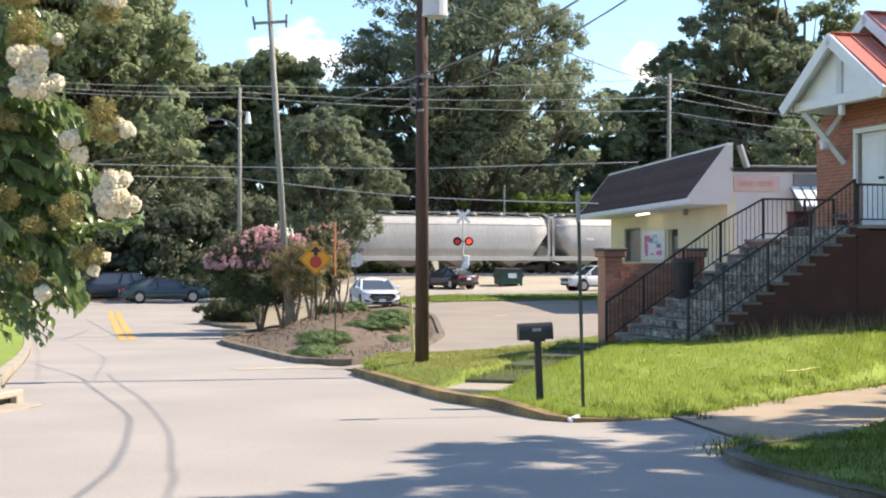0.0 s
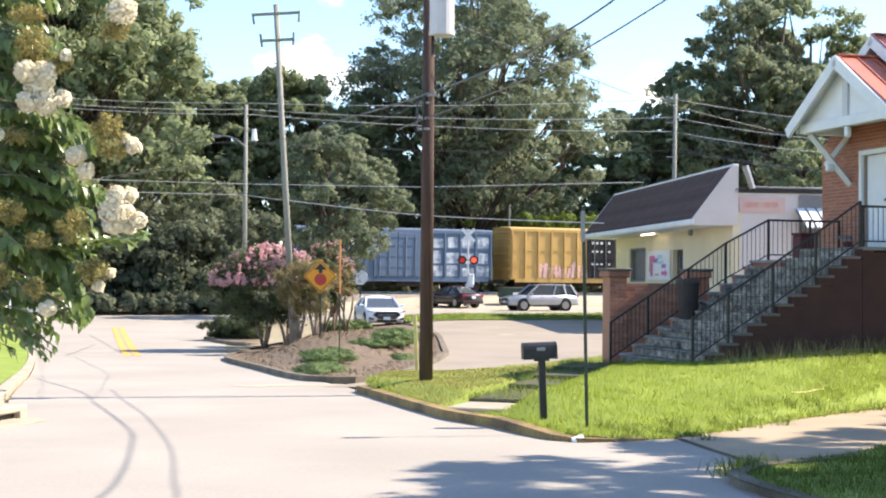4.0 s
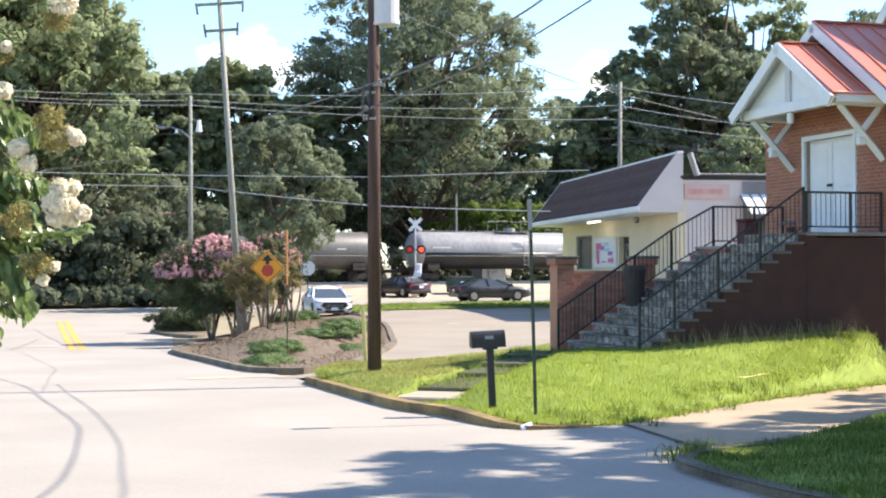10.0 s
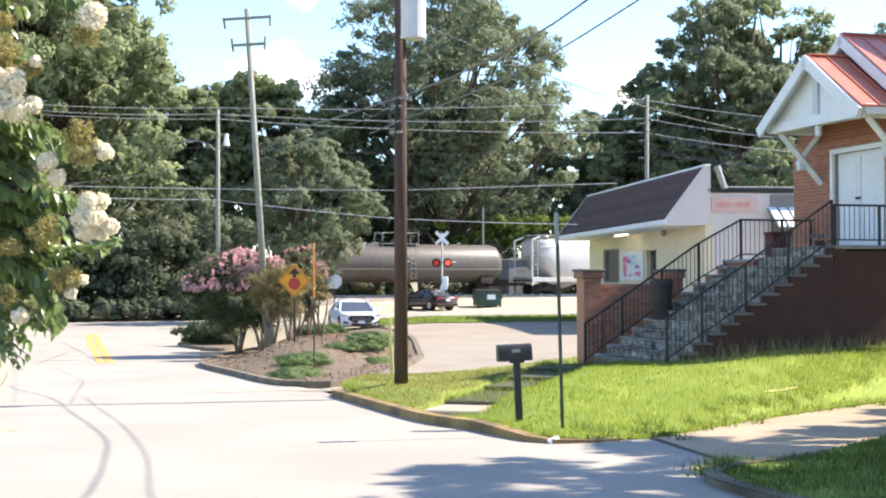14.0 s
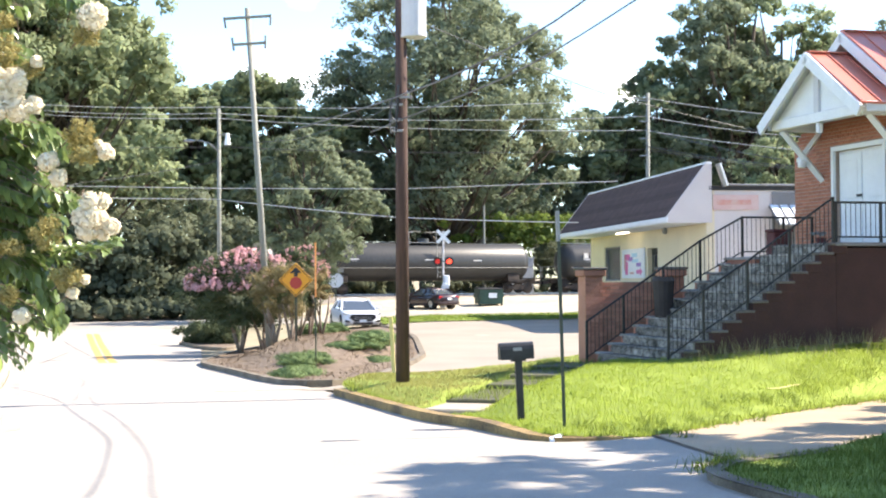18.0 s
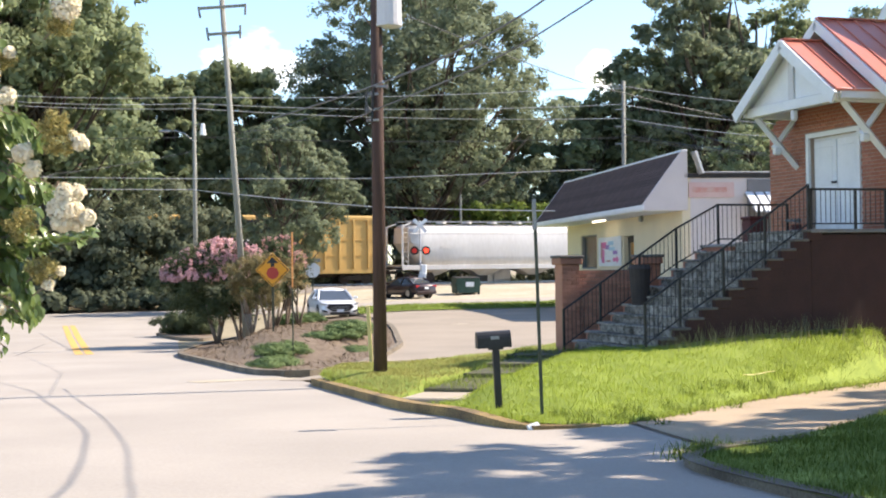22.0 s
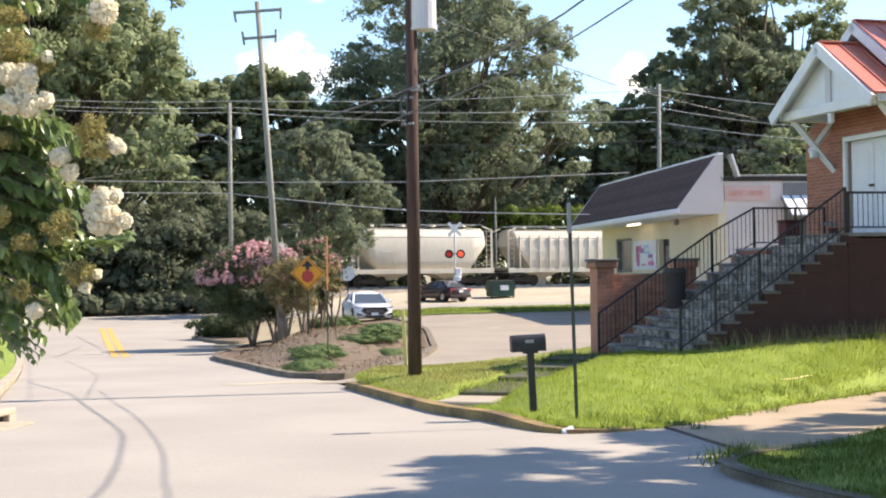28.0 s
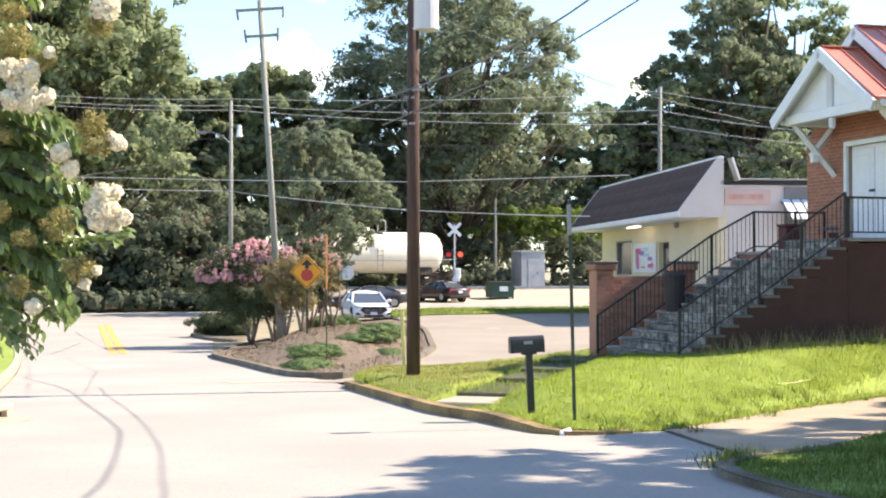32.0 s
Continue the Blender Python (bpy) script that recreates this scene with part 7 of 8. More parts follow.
# the white crape myrtle: flower heads (x, z, radius), seed heads (x, z, two radii), leafy sprays (x, z)
BLOOMS = [(-1.857, 2.503, 0.045), (-1.782, 2.499, 0.05), (-1.815, 2.437, 0.055), (-1.852, 2.371, 0.04), (-1.776, 2.371, 0.05), (-1.707, 2.388, 0.036), (-1.446, 1.955, 0.045), (-1.403, 1.966, 0.034), (-1.492, 1.9, 0.042), (-1.439, 1.892, 0.053), (-1.469, 1.839, 0.045), (-1.406, 1.839, 0.04), (-1.356, 1.855, 0.032), (-1.637, 2.143, 0.04), (-1.601, 2.074, 0.036), (-1.38, 2.18, 0.032), (-1.419, 2.211, 0.018), (-1.696, 2.582, 0.022), (-1.439, 2.774, 0.058), (-1.479, 1.625, 0.016), (-1.538, 1.564, 0.022), (-1.749, 1.467, 0.034), (-1.984, 2.232, 0.024)]
SEEDS = [(-1.842, 2.635, 0.082, 0.066), (-1.868, 2.556, 0.059, 0.053), (-1.736, 2.552, 0.059, 0.037), (-1.509, 2.272, 0.066, 0.059), (-1.485, 2.193, 0.087, 0.063), (-1.663, 1.823, 0.073, 0.077), (-1.558, 1.628, 0.079, 0.061), (-1.947, 1.889, 0.082, 0.058), (-1.921, 2.23, 0.053, 0.04), (-1.815, 1.553, 0.045, 0.04), (-1.479, 2.708, 0.066, 0.058), (-1.881, 2.767, 0.082, 0.04), (-1.802, 1.757, 0.053, 0.04), (-1.974, 1.605, 0.04, 0.053)]
SPRAYS = [[(-2.079, 2.364), (-1.842, 2.345), (-1.696, 2.292), (-1.604, 2.206)], [(-2.079, 2.18), (-1.842, 2.14), (-1.657, 2.021), (-1.545, 1.955)], [(-2.079, 2.008), (-1.868, 1.955), (-1.736, 1.889), (-1.657, 1.876)], [(-1.802, 1.744), (-1.604, 1.724), (-1.406, 1.764)], [(-2.079, 1.797), (-1.894, 1.744), (-1.736, 1.652), (-1.644, 1.427)], [(-2.053, 1.638), (-1.921, 1.533), (-1.802, 1.467), (-1.659, 1.385)], [(-2.053, 1.401), (-1.947, 1.361), (-1.776, 1.242)], [(-2.079, 2.536), (-1.96, 2.47), (-1.881, 2.364)], [(-1.921, 2.998), (-1.71, 2.932), (-1.472, 2.84)], [(-2.053, 2.721), (-1.947, 2.642), (-1.908, 2.549)], [(-2.079, 2.061), (-1.921, 2.061), (-1.749, 1.995)], [(-2.079, 2.272), (-1.921, 2.272), (-1.762, 2.219)]]

# ---------- planting ----------
def stems(t, base, tips, r, material, name="stem"):
    rg = random.Random(len(tips) * 7 + int(r * 1000))
    for e in tips:
        a, e = Vector(base), Vector(e)
        k = a.lerp(e, 0.5) + Vector((rg.uniform(-0.12, 0.12), rg.uniform(-0.12, 0.12), 0.05))
        bm = bm_new()
        rod(bm, a, k, r, r * 0.8, 8)
        rod(bm, k, e, r * 0.8, r * 0.45, 8)
        part(name, bm, material, t, smooth=True)


def shrub(name, m, size, leaf, seed, label, clumps=40, per=70, leafsize=0.06, flower=None, foot=None, blob=None, flat=0.75, rag=0.12, girth=0.05):
    """A shrub: several stems and clumped foliage over an ellipsoid; flower heads on its top."""
    rg = np.random.default_rng(seed)
    t = thing(name, m, label, "shrub")
    sx, sy, z0, z1 = size
    zc, hz = (z0 + z1) / 2, (z1 - z0) / 2
    cen, rad, tips = [], [], []
    for i in range(clumps):
        d = rg.normal(size=3)
        d /= np.linalg.norm(d)
        q = rg.uniform(0.3, 1) ** 0.5
        cen.append((d[0] * sx * q * (1 + rag * rg.normal()), d[1] * sy * q * (1 + (rag - 0.12) * rg.normal()), zc + d[2] * hz * q))
        rad.append((blob or max(0.1, min(sx, hz) * 0.42)) * rg.uniform(0.4, 1.05))
    V, Fq = leaf_cloud(cen, rad, per, leafsize, rg, flat)
    cloud_part("foliage", V, Fq, leaf, t)
    if foot:
        for bx in foot:
            tips = [(bx + rg.uniform(-0.5, 0.5), rg.uniform(-0.3, 0.3), z0 + 0.5 * hz) for _ in range(4)]
            stems(t, (bx, 0, -0.1), tips, girth, M_STEMS, "trunk")
    if flower:
        fm, n, fs = flower
        for i in range(n):
            a = rg.uniform(0, 2 * np.pi)
            q = rg.uniform(0, 1) ** 0.5
            x, y = math.cos(a) * q * sx * 1.02, math.sin(a) * q * sy
            z = zc + hz * (math.sqrt(max(0.05, 1 - q * q)) * rg.uniform(0.15, 1.08)) + 0.02
            pc = [(x + rg.normal() * 0.03, y + rg.normal() * 0.03, z + rg.uniform(-0.09, 0.11)) for _ in range(5)]
            V, Fq = leaf_cloud(pc, [fs * 0.5] * 5, 16, 0.035, rg)
            cloud_part("flower_head", V, Fq, fm, t)
    return t


def build_planting():
    b = bed_z
    shrub("crape_myrtle", pose(-6.55, 52.5, b(-6.55, 52.5)), (2.15, 1.4, 0.7, 3.65), M_SHRUB2, 51, "flowering crape myrtle with pink blossom over grey-brown trunks", 150, 210, 0.045, (M_PINKF, 420, 0.16), (-0.1, 0.75), girth=0.07)
    shrub("crape_myrtle", pose(-4.8, 55.5, b(-4.8, 55.5)), (1.2, 1.0, 1.0, 3.55), M_SHRUB2, 52, "smaller pink crape myrtle behind the leaning pole", 80, 190, 0.045, (M_CORALF, 100, 0.12), (0.0, 0.4))
    shrub("crape_myrtle", pose(-4.95, 49.6, b(-4.95, 49.6)), (1.05, 0.8, 0.8, 2.75), M_RUST, 53, "crape myrtle with faded reddish-green leaves beside the sign", 60, 170, 0.045, None, (-0.15, 0.4), girth=0.06)
    shrub("young_tree", pose(-3.95, 54.5, b(-3.95, 54.5)), (0.62, 0.6, 1.1, 2.6), M_RUST, 54, "thin young tree with pale trunks in the bed", 26, 110, 0.045, None, (0.1,))
    for i, (x, y, sx, sy, h) in enumerate(((-3.2, 36.4, 0.42, 1.2, 0.2), (-3.2, 39.2, 0.5, 1.6, 0.3), (-1.62, 45.6, 0.72, 2.6, 0.5), (-1.3, 42.0, 0.3, 0.6, 0.12), (-2.35, 43.5, 0.4, 0.8, 0.1), (-4.2, 58.5, 0.9, 1.0, 0.5))):
        shrub("juniper", pose(x, y, b(x, y) - 0.05), (sx, sy, 0.0, h), M_JUNIPER, 60 + i, "low spreading green juniper on the mulch", 80, 380, 0.026, blob=0.36, flat=0.38, rag=0.4)
    # corner bed with a dark hedge
    k = poly_line([(-10.3, 61.0), (-9.0, 57.5), (-7.6, 56.0), (-7.5, 60.0), (-8.6, 66.0), (-10.0, 65.0), (-10.3, 61.0)], 0.4)
    kerb("kerb_corner", [tuple(p)[:2] for p in k[::-2]], 0.16, 0.13, M_KERB, label="weathered kerb round the corner bed")
    vs = [(-8.9, 60.8, land(-8.9, 60.8) + 0.14)] + [(p.x, p.y, land(p.x, p.y) + 0.1) for p in k]
    tagged(raw("corner_bed", vs, [(0, i, i + 1) for i in range(1, len(vs) - 1)], M_DIRT, smooth=True), "dark mulch of the small corner bed", "planting bed", kind="structure")
    for i, (x, y) in enumerate(((-9.3, 60.2), (-8.3, 59.4), (-9.0, 62.6))):
        shrub("hedge_shrub", pose(x, y, land(x, y)), (0.8, 0.8, 0.1, 0.95), M_SHRUB2, 70 + i, "dark clipped shrub in the corner bed", 50, 260, 0.04, blob=0.36)
    rg = random.Random(31)
    sp = []
    while len(sp) < 9000:
        x, y = rg.uniform(-6.6, -0.3), rg.uniform(33.5, 58)
        if inside(ISLAND, x, y):
            sp.append((x, y, b(x, y) + 0.01))
    tagged(blades("mulch", sp, 0.045, 0.012, M_MULCH, None, 32, 1.6), "loose shreds of mulch and straw on the bed", "mulch", kind="stuff")
    # tall weeds along the shaded church wall
    rg = random.Random(12)
    sp = []
    while len(sp) < 650:
        u = rg.uniform(0.4, 7.5)
        p = CH @ Vector((u, -STAIR_W - 0.15 - abs(rg.gauss(0, 0.3)), 0))
        sp.append((p.x, p.y, lawn_z(p.x, p.y)))
    w = blades("weeds", sp, 0.34, 0.006, M_WEED, None, 13, 0.25, False)
    tagged(w, "tall seeding weeds along the church wall", "weeds", kind="stuff")
    sp = []
    for i in range(420):
        t = rg.random()
        p = Vector((2.75, 14.2, 0)).lerp(Vector((3.3, 14.95, 0)), t)
        sp.append((p.x + rg.gauss(0, 0.12), p.y + rg.gauss(0, 0.15), land(p.x, p.y) + 0.03))
    tagged(blades("weeds", sp, 0.15, 0.006, M_DARKBLADE, None, 14, 0.5), "tuft of weeds at the driveway joint", "weeds", kind="stuff")
    # weeds over the garden path and along its edges; dark blades deepen its shade
    sp = []
    while len(sp) < 4500:
        f = rg.random()
        q = Vector((0.52, 21.75, 0)).lerp(Vector((3.1, 29.3, 0)), 0.12 + 0.88 * f)
        k = rg.choice((-0.6, 0.62, rg.uniform(-0.6, 0.6))) + rg.gauss(0, 0.06)
        x, y = q.x + 0.946 * k, q.y - 0.324 * k
        z = (-0.25, -0.17, -0.09, -0.03)[min(3, int(max(0.0, f - 0.2) * 5))] if abs(k) < 0.55 else lawn_z(x, y)
        sp.append((x, y, z))
    tagged(blades("weeds", sp, 0.13, 0.006, M_DARKBLADE, None, 18, 0.5), "weeds over the garden path, dark blades deepening its shade", "weeds", kind="stuff")
    # ragged fringe of the lawn over kerb and driveway
    sp = []
    line = poly_line(KERB_R[:-1] + WALK_EDGE, 0.05)
    for p in line:
        for _ in range(7):
            q = p + Vector((rg.gauss(0.06, 0.07), rg.gauss(0.08, 0.06), 0))
            sp.append((q.x, q.y, lawn_z(q.x, q.y)))
    tagged(blades("grass_fringe", sp, 0.085, 0.006, M_BLADE, None, 15, 0.6), "ragged grass fringe over the lawn's edge", "grass", kind="stuff")
    sp = []
    for p in poly_line(WALK_EDGE, 0.5):
        for _ in range(3):
            c = p + Vector((-0.2, 0.25, 0)) * rg.uniform(0, 1.6) + Vector((rg.gauss(0, 0.25), rg.gauss(0, 0.25), 0))
            for _ in range(26):
                q = c + Vector((rg.gauss(0, 0.09), rg.gauss(0, 0.09), 0))
                sp.append((q.x, q.y, lawn_z(q.x, q.y)))
    tagged(blades("grass_tufts", sp, 0.15, 0.007, M_DARKBLADE, None, 16, 0.6), "coarse dark tufts along the lawn's edge", "grass", kind="stuff")


def leaf_verts(p, d, n, L, w):
    """An oval leaf, folded along its rib and drooping at the tip."""
    s = d.cross(n).normalized() * w
    m1, m2 = p + d * L * 0.32, p + d * L * 0.68 - n * 0.06 * L
    u1, u2 = n * 0.1 * L, n * 0.07 * L
    return [p, m1, m2, p + d * L - n * 0.2 * L, m1 - s + u1, m2 - s * 0.8 + u2, m1 + s + u1, m2 + s * 0.8 + u2]


def build_branch():
    """The white crape myrtle that hangs into view beside the camera."""
    t = thing("white_crape_myrtle", pose(-3.4, 6.9, 0), "white-flowering crape myrtle with glossy leaves and brown seed heads", "tree")
    rg = random.Random(21)
    O = Vector((-3.4, 6.9, 0))
    bm = bm_new()
    rod(bm, (0, 0, -0.4), (0.1, 0, 1.2), 0.09, 0.07, 10)
    rod(bm, (0.1, 0, 1.2), (0.35, -0.1, 2.6), 0.07, 0.045, 10)
    rod(bm, (0.35, -0.1, 2.6), (0.6, 0.0, 3.6), 0.045, 0.02, 8)
    part("trunk", bm, M_STEMS, t, smooth=True)
    # reach of the foliage to the right at each height (z, x)
    reach = [(1.176, -1.934), (1.282, -1.894), (1.374, -1.855), (1.48, -1.749), (1.612, -1.696), (1.744, -1.716), (1.876, -1.69), (2.008, -1.683), (2.14, -1.776), (2.272, -1.749), (2.404, -1.881), (2.642, -1.921), (2.8, -1.921), (2.998, -1.855)]
    def edge(z):
        for (a, xa), (b, xb) in zip(reach, reach[1:]):
            if z <= b:
                return xa + (xb - xa) * max(0, z - a) / (b - a)
        return reach[-1][1]
    vs, fs = [], []
    twigs = bm_new()
    def leaf(p, d, L):
        nn = (Vector((rg.gauss(0.2, 0.5), rg.gauss(-0.2, 0.5), 1)) - d * d.z).normalized()
        k = len(vs)
        vs.extend(q - O for q in leaf_verts(p, d, nn, L, L * 0.26))
        fs.extend([(k, k + 4, k + 1), (k, k + 1, k + 6), (k + 4, k + 5, k + 2, k + 1), (k + 1, k + 2, k + 7, k + 6), (k + 5, k + 3, k + 2), (k + 2, k + 3, k + 7)])
    def spray(pts, gap, size, droop):
        """A twig with pairs of leaves hanging along it."""
        for a, b in zip(pts, pts[1:]):
            rod(twigs, a - O, b - O, 0.003, 0.0025, 5)
            ax = (b - a).normalized()
            side = ax.cross(Vector((0, 0, 1))).normalized()
            m = max(2, int((b - a).length / gap))
            for j in range(m):
                p = a.lerp(b, (j + rg.uniform(0.1, 0.9)) / m)
                for e in (-1, 1):
                    d = ax * rg.uniform(0.1, 0.7) + side * e * rg.uniform(0.2, 0.8) + Vector((0, 0, rg.uniform(-1.3, -0.2) * droop + 0.15))
                    leaf(p, d.normalized(), size * rg.uniform(0.7, 1.15))
    for i in range(125):
        z1 = rg.uniform(1.2, 3.0)
        if z1 < 1.55 and i % 2:
            continue
        b = Vector((edge(z1) + 0.04 - abs(rg.gauss(0, 0.13)), 6.72 + rg.gauss(0, 0.16), z1))
        a = Vector((-2.6 + rg.uniform(-0.2, 0.1), 6.85 + rg.gauss(0, 0.15), z1 + rg.uniform(-0.1, 0.3)))
        m = a.lerp(b, 0.55) + Vector((0, rg.uniform(-0.1, 0.1), rg.uniform(-0.02, 0.14)))
        spray([a, m, b], 0.034, 0.075, 1.0)
    for k, line in enumerate(SPRAYS):
        for copy in range(3):
            y = 6.42 + 0.04 * (k % 3) + 0.06 * copy
            pts = [Vector((x, y + rg.gauss(0, 0.015), z + 0.02 * copy)) for x, z in line]
            spray(pts, 0.018 if k not in (5, 6) else 0.035, 0.085 if k not in (5, 6) else 0.05, 1.0 if k != 3 else 0.3)
    tw = part("twig", twigs, M_STEMS, t)
    tw["kind"] = "stuff"
    lv = raw("leaves", vs, fs, M_GLOSSLEAF, t, "glossy green leaves", True)
    lv["kind"] = "stuff"
    def cluster(c, r, n, material, name, size, label, squash=1.0):
        g = np.random.default_rng(int(abs(c[0] * 1000 + c[2] * 777)))
        tight = 1.0 if name == "seed_head" else 0.85
        dd = g.normal(size=(n, 3))
        dd /= np.linalg.norm(dd, axis=1)[:, None] + 1e-9
        dd *= (g.uniform(0.1, 1, n) ** 0.4)[:, None]
        cen = [(c[0] + q[0] * r[0] * tight - O.x, c[1] + q[1] * r[0] * tight - O.y, c[2] + q[2] * r[1] * tight) for q in dd]
        sub = 0.02 if name == "seed_head" else max(0.012, min(r) * 0.5)
        V, Fq = leaf_cloud(cen, [sub] * n, 22 if name == "seed_head" else 60, size, g, 1.0)
        cloud_part(name, V, Fq, material, t, label)
        bmx = bm_new()
        rod(bmx, Vector(c) - O - Vector((r[0] * 0.2, 0, -0.0)), Vector((c[0] - 0.1, c[1] + 0.12, c[2] - 0.05)) - O, 0.002, 0.003, 5)
        part("stalk", bmx, M_STEMS, t)
    D = 6.5
    for i, (x, z, r) in enumerate(BLOOMS):
        cluster((x, D - 0.2 + 0.02 * (i % 3), z), (r, r), 16 + int(1100 * r), M_WHITEF, "flower_head", 0.009, "creamy white flower head")
    for i, (x, z, rx, rz) in enumerate(SEEDS):
        cluster((x, D - 0.17 + 0.02 * (i % 3), z), (rx, rz), 12 + int(800 * rx), M_SEED, "seed_head", 0.006, "olive-brown seed head")


def build_shade_trees():
    lab = "tall oak out of view, added to cast shade over the street"
    # unseen trees, set so that their shadow edge crosses street and driveway
    a = make_tree("shade_tree", pose(13.2, 15.95, land(13.2, 15.95)), 13.0, 3.6, 3.6, M_LEAF, 91, lobes=32, tufts=13, per=40, size=0.14, label=lab)
    copy_thing(a, pose(11.2, 12.4, land(11.2, 12.4) + 0.8, 0, 0, 80))
    copy_thing(a, pose(12.9, 10.1, land(12.9, 10.1) + 0.2, 0, 0, 200))
    for x, y, up, turn in ((16.0, 15.9, 0, 130), (14.5, 13.4, 0, 250), (15.7, 19.0, 0, 10), (19.1, 22.7, 0, 160), (22.5, 26.2, 0, 100), (20.2, 19.6, 0, 30), (17.6, 17.2, 0, 310)):
        copy_thing(a, pose(x, y, land(x, y) + up, 0, 0, turn))


# ---------- marks on the street ----------
def strip(name, pts, w, material, lift, label, category="road marking"):
    line = poly_line(pts, 0.3)
    vs, fs = [], []
    for i, p in enumerate(line):
        d = (line[min(i + 1, len(line) - 1)] - line[max(i - 1, 0)]).normalized()
        s = Vector((d.y, -d.x, 0)) * w / 2
        for q in (p - s, p + s):
            vs.append((q.x, q.y, land(q.x, q.y) + lift))
    for i in range(len(line) - 1):
        fs.append((2 * i, 2 * i + 1, 2 * i + 3, 2 * i + 2))
    return tagged(raw(name, vs, fs, material), label, category, kind="structure")


def build_marks():
    a, b = Vector((-16.1, 70.4, 0)), Vector((-10.35, 47.5, 0))
    n = Vector((0.97, 0.24, 0))
    for s in (-0.17, 0.17):
        strip("centre_line", [tuple(a + n * s)[:2], tuple(a.lerp(b, 0.5) + n * s)[:2], tuple(b + n * s)[:2]], 0.25, M_YLINE, 0.009, "faded yellow double centre line")
    strip("tar_seam", [(-13.6, 55.5), (-13.0, 50.5), (-12.6, 47.6)], 0.08, M_TAR, 0.006, "thin tar seam along the street", "tar seam")
    strip("tar_patch", [(-13.9, 76.0), (-13.2, 76.2)], 0.5, M_TAR, 0.007, "dark manhole patch in the street", "tar patch")
    strip("driveway_joint", [(2.95, 18.45), (3.08, 17.2), (3.22, 16.0), (3.32, 15.0)], 0.055, M_DIRT, 0.018, "dark weedy joint across the driveway", "joint")
    strip("sand_drift", [(-4.4, 30.6), (-3.2, 31.3), (-2.3, 31.2)], 0.8, M_SAND, 0.006, "pale sand drift at the car park entrance", "sand")
    strip("lot_mark", [(2.2, 57.5), (2.55, 58.2)], 0.5, M_CONC, 0.014, "pale worn patch in the car park", "patch")
    # storm drain beside the street
    d = thing("storm_drain", pose(-6.3, 19.6, land(-6.3, 19.6), 0, 0, -12), "concrete kerb inlet with a dark opening", "storm drain")
    part("slab", box(bm_new(), (-0.35, 0, 0.16), (1.0, 1.9, 0.1), bevel=0.02), M_CONC, d)
    # solid black block stands in for the shaded hollow of the inlet
    part("throat", box(bm_new(), (-0.3, 0, 0.05), (0.7, 1.5, 0.12)), M_BLACK, d, "black block painting the shade inside the drain opening")
    for y in (-0.85, 0.85):
        part("cheek", box(bm_new(), (-0.3, y, 0.05), (0.9, 0.2, 0.14), bevel=0.01), M_CONC, d)
    part("apron", box(bm_new(), (0.25, 0, 0.012), (0.5, 1.6, 0.03)), M_CONC, d)


def build_lawn_things():
    h = thing("garden_hose", pose(0, 0, 0), "short end of pale yellow garden hose in the grass", "hose")
    bm = bm_new()
    P = [Vector((p.x, p.y, lawn_z(p.x, p.y) + 0.035)) for p in poly_line([(5.6, 23.5), (5.85, 23.68), (6.1, 23.95), (6.3, 24.15)], 0.25)]
    loft(bm, [[p + Vector((0.6 * 0.007 * math.cos(q), -0.8 * 0.007 * math.cos(q), 0.007 * math.sin(q))) for q in (0, 1.57, 3.14, 4.71)] for p in P])
    part("tube", bm, M_PALEY, h)
    d = thing("drain_pipe", pose(0, 0, 0), "black corrugated drain pipe end at the edge of the lawn", "pipe")
    a, b = Vector((8.25, 26.1, land(8.25, 26.1) + 0.09)), Vector((9.3, 27.3, land(9.3, 27.3) + 0.16))
    part("pipe", rod(bm_new(), a, b, 0.085, n=14), M_BLACK, d)
    for i in range(12):
        p = a.lerp(b, (i + 0.5) / 12)
        part("ridge", rod(bm_new(), p, p + (b - a).normalized() * 0.04, 0.096, n=14), M_BLACK, d)


def build_walkway():
    w = thing("garden_steps", pose(0, 0, 0), "shallow weathered concrete steps from the kerb to the church", "steps")
    a, b = Vector((0.52, 21.75, 0)), Vector((3.1, 29.3, 0))
    d = (b - a).normalized()
    ang = math.degrees(math.atan2(d.y, d.x))
    L = (b - a).length
    # slabs beyond the first are coloured darker in place of shade
    for f0, f1, z, mt in ((0.0, 0.14, -0.31, M_CONC), (0.14, 0.42, -0.25, M_PATHSHADE), (0.42, 0.6, -0.17, M_PATHSHADE), (0.6, 0.8, -0.09, M_PATHSHADE), (0.8, 1.0, -0.03, M_PATHSHADE)):
        p = a + d * L * (f0 + f1) / 2
        part("slab", box(bm_new(), (p.x, p.y, z - 0.25), (L * (f1 - f0) + 0.03, 1.12, 0.5), rz=ang, bevel=0.02), mt, w)


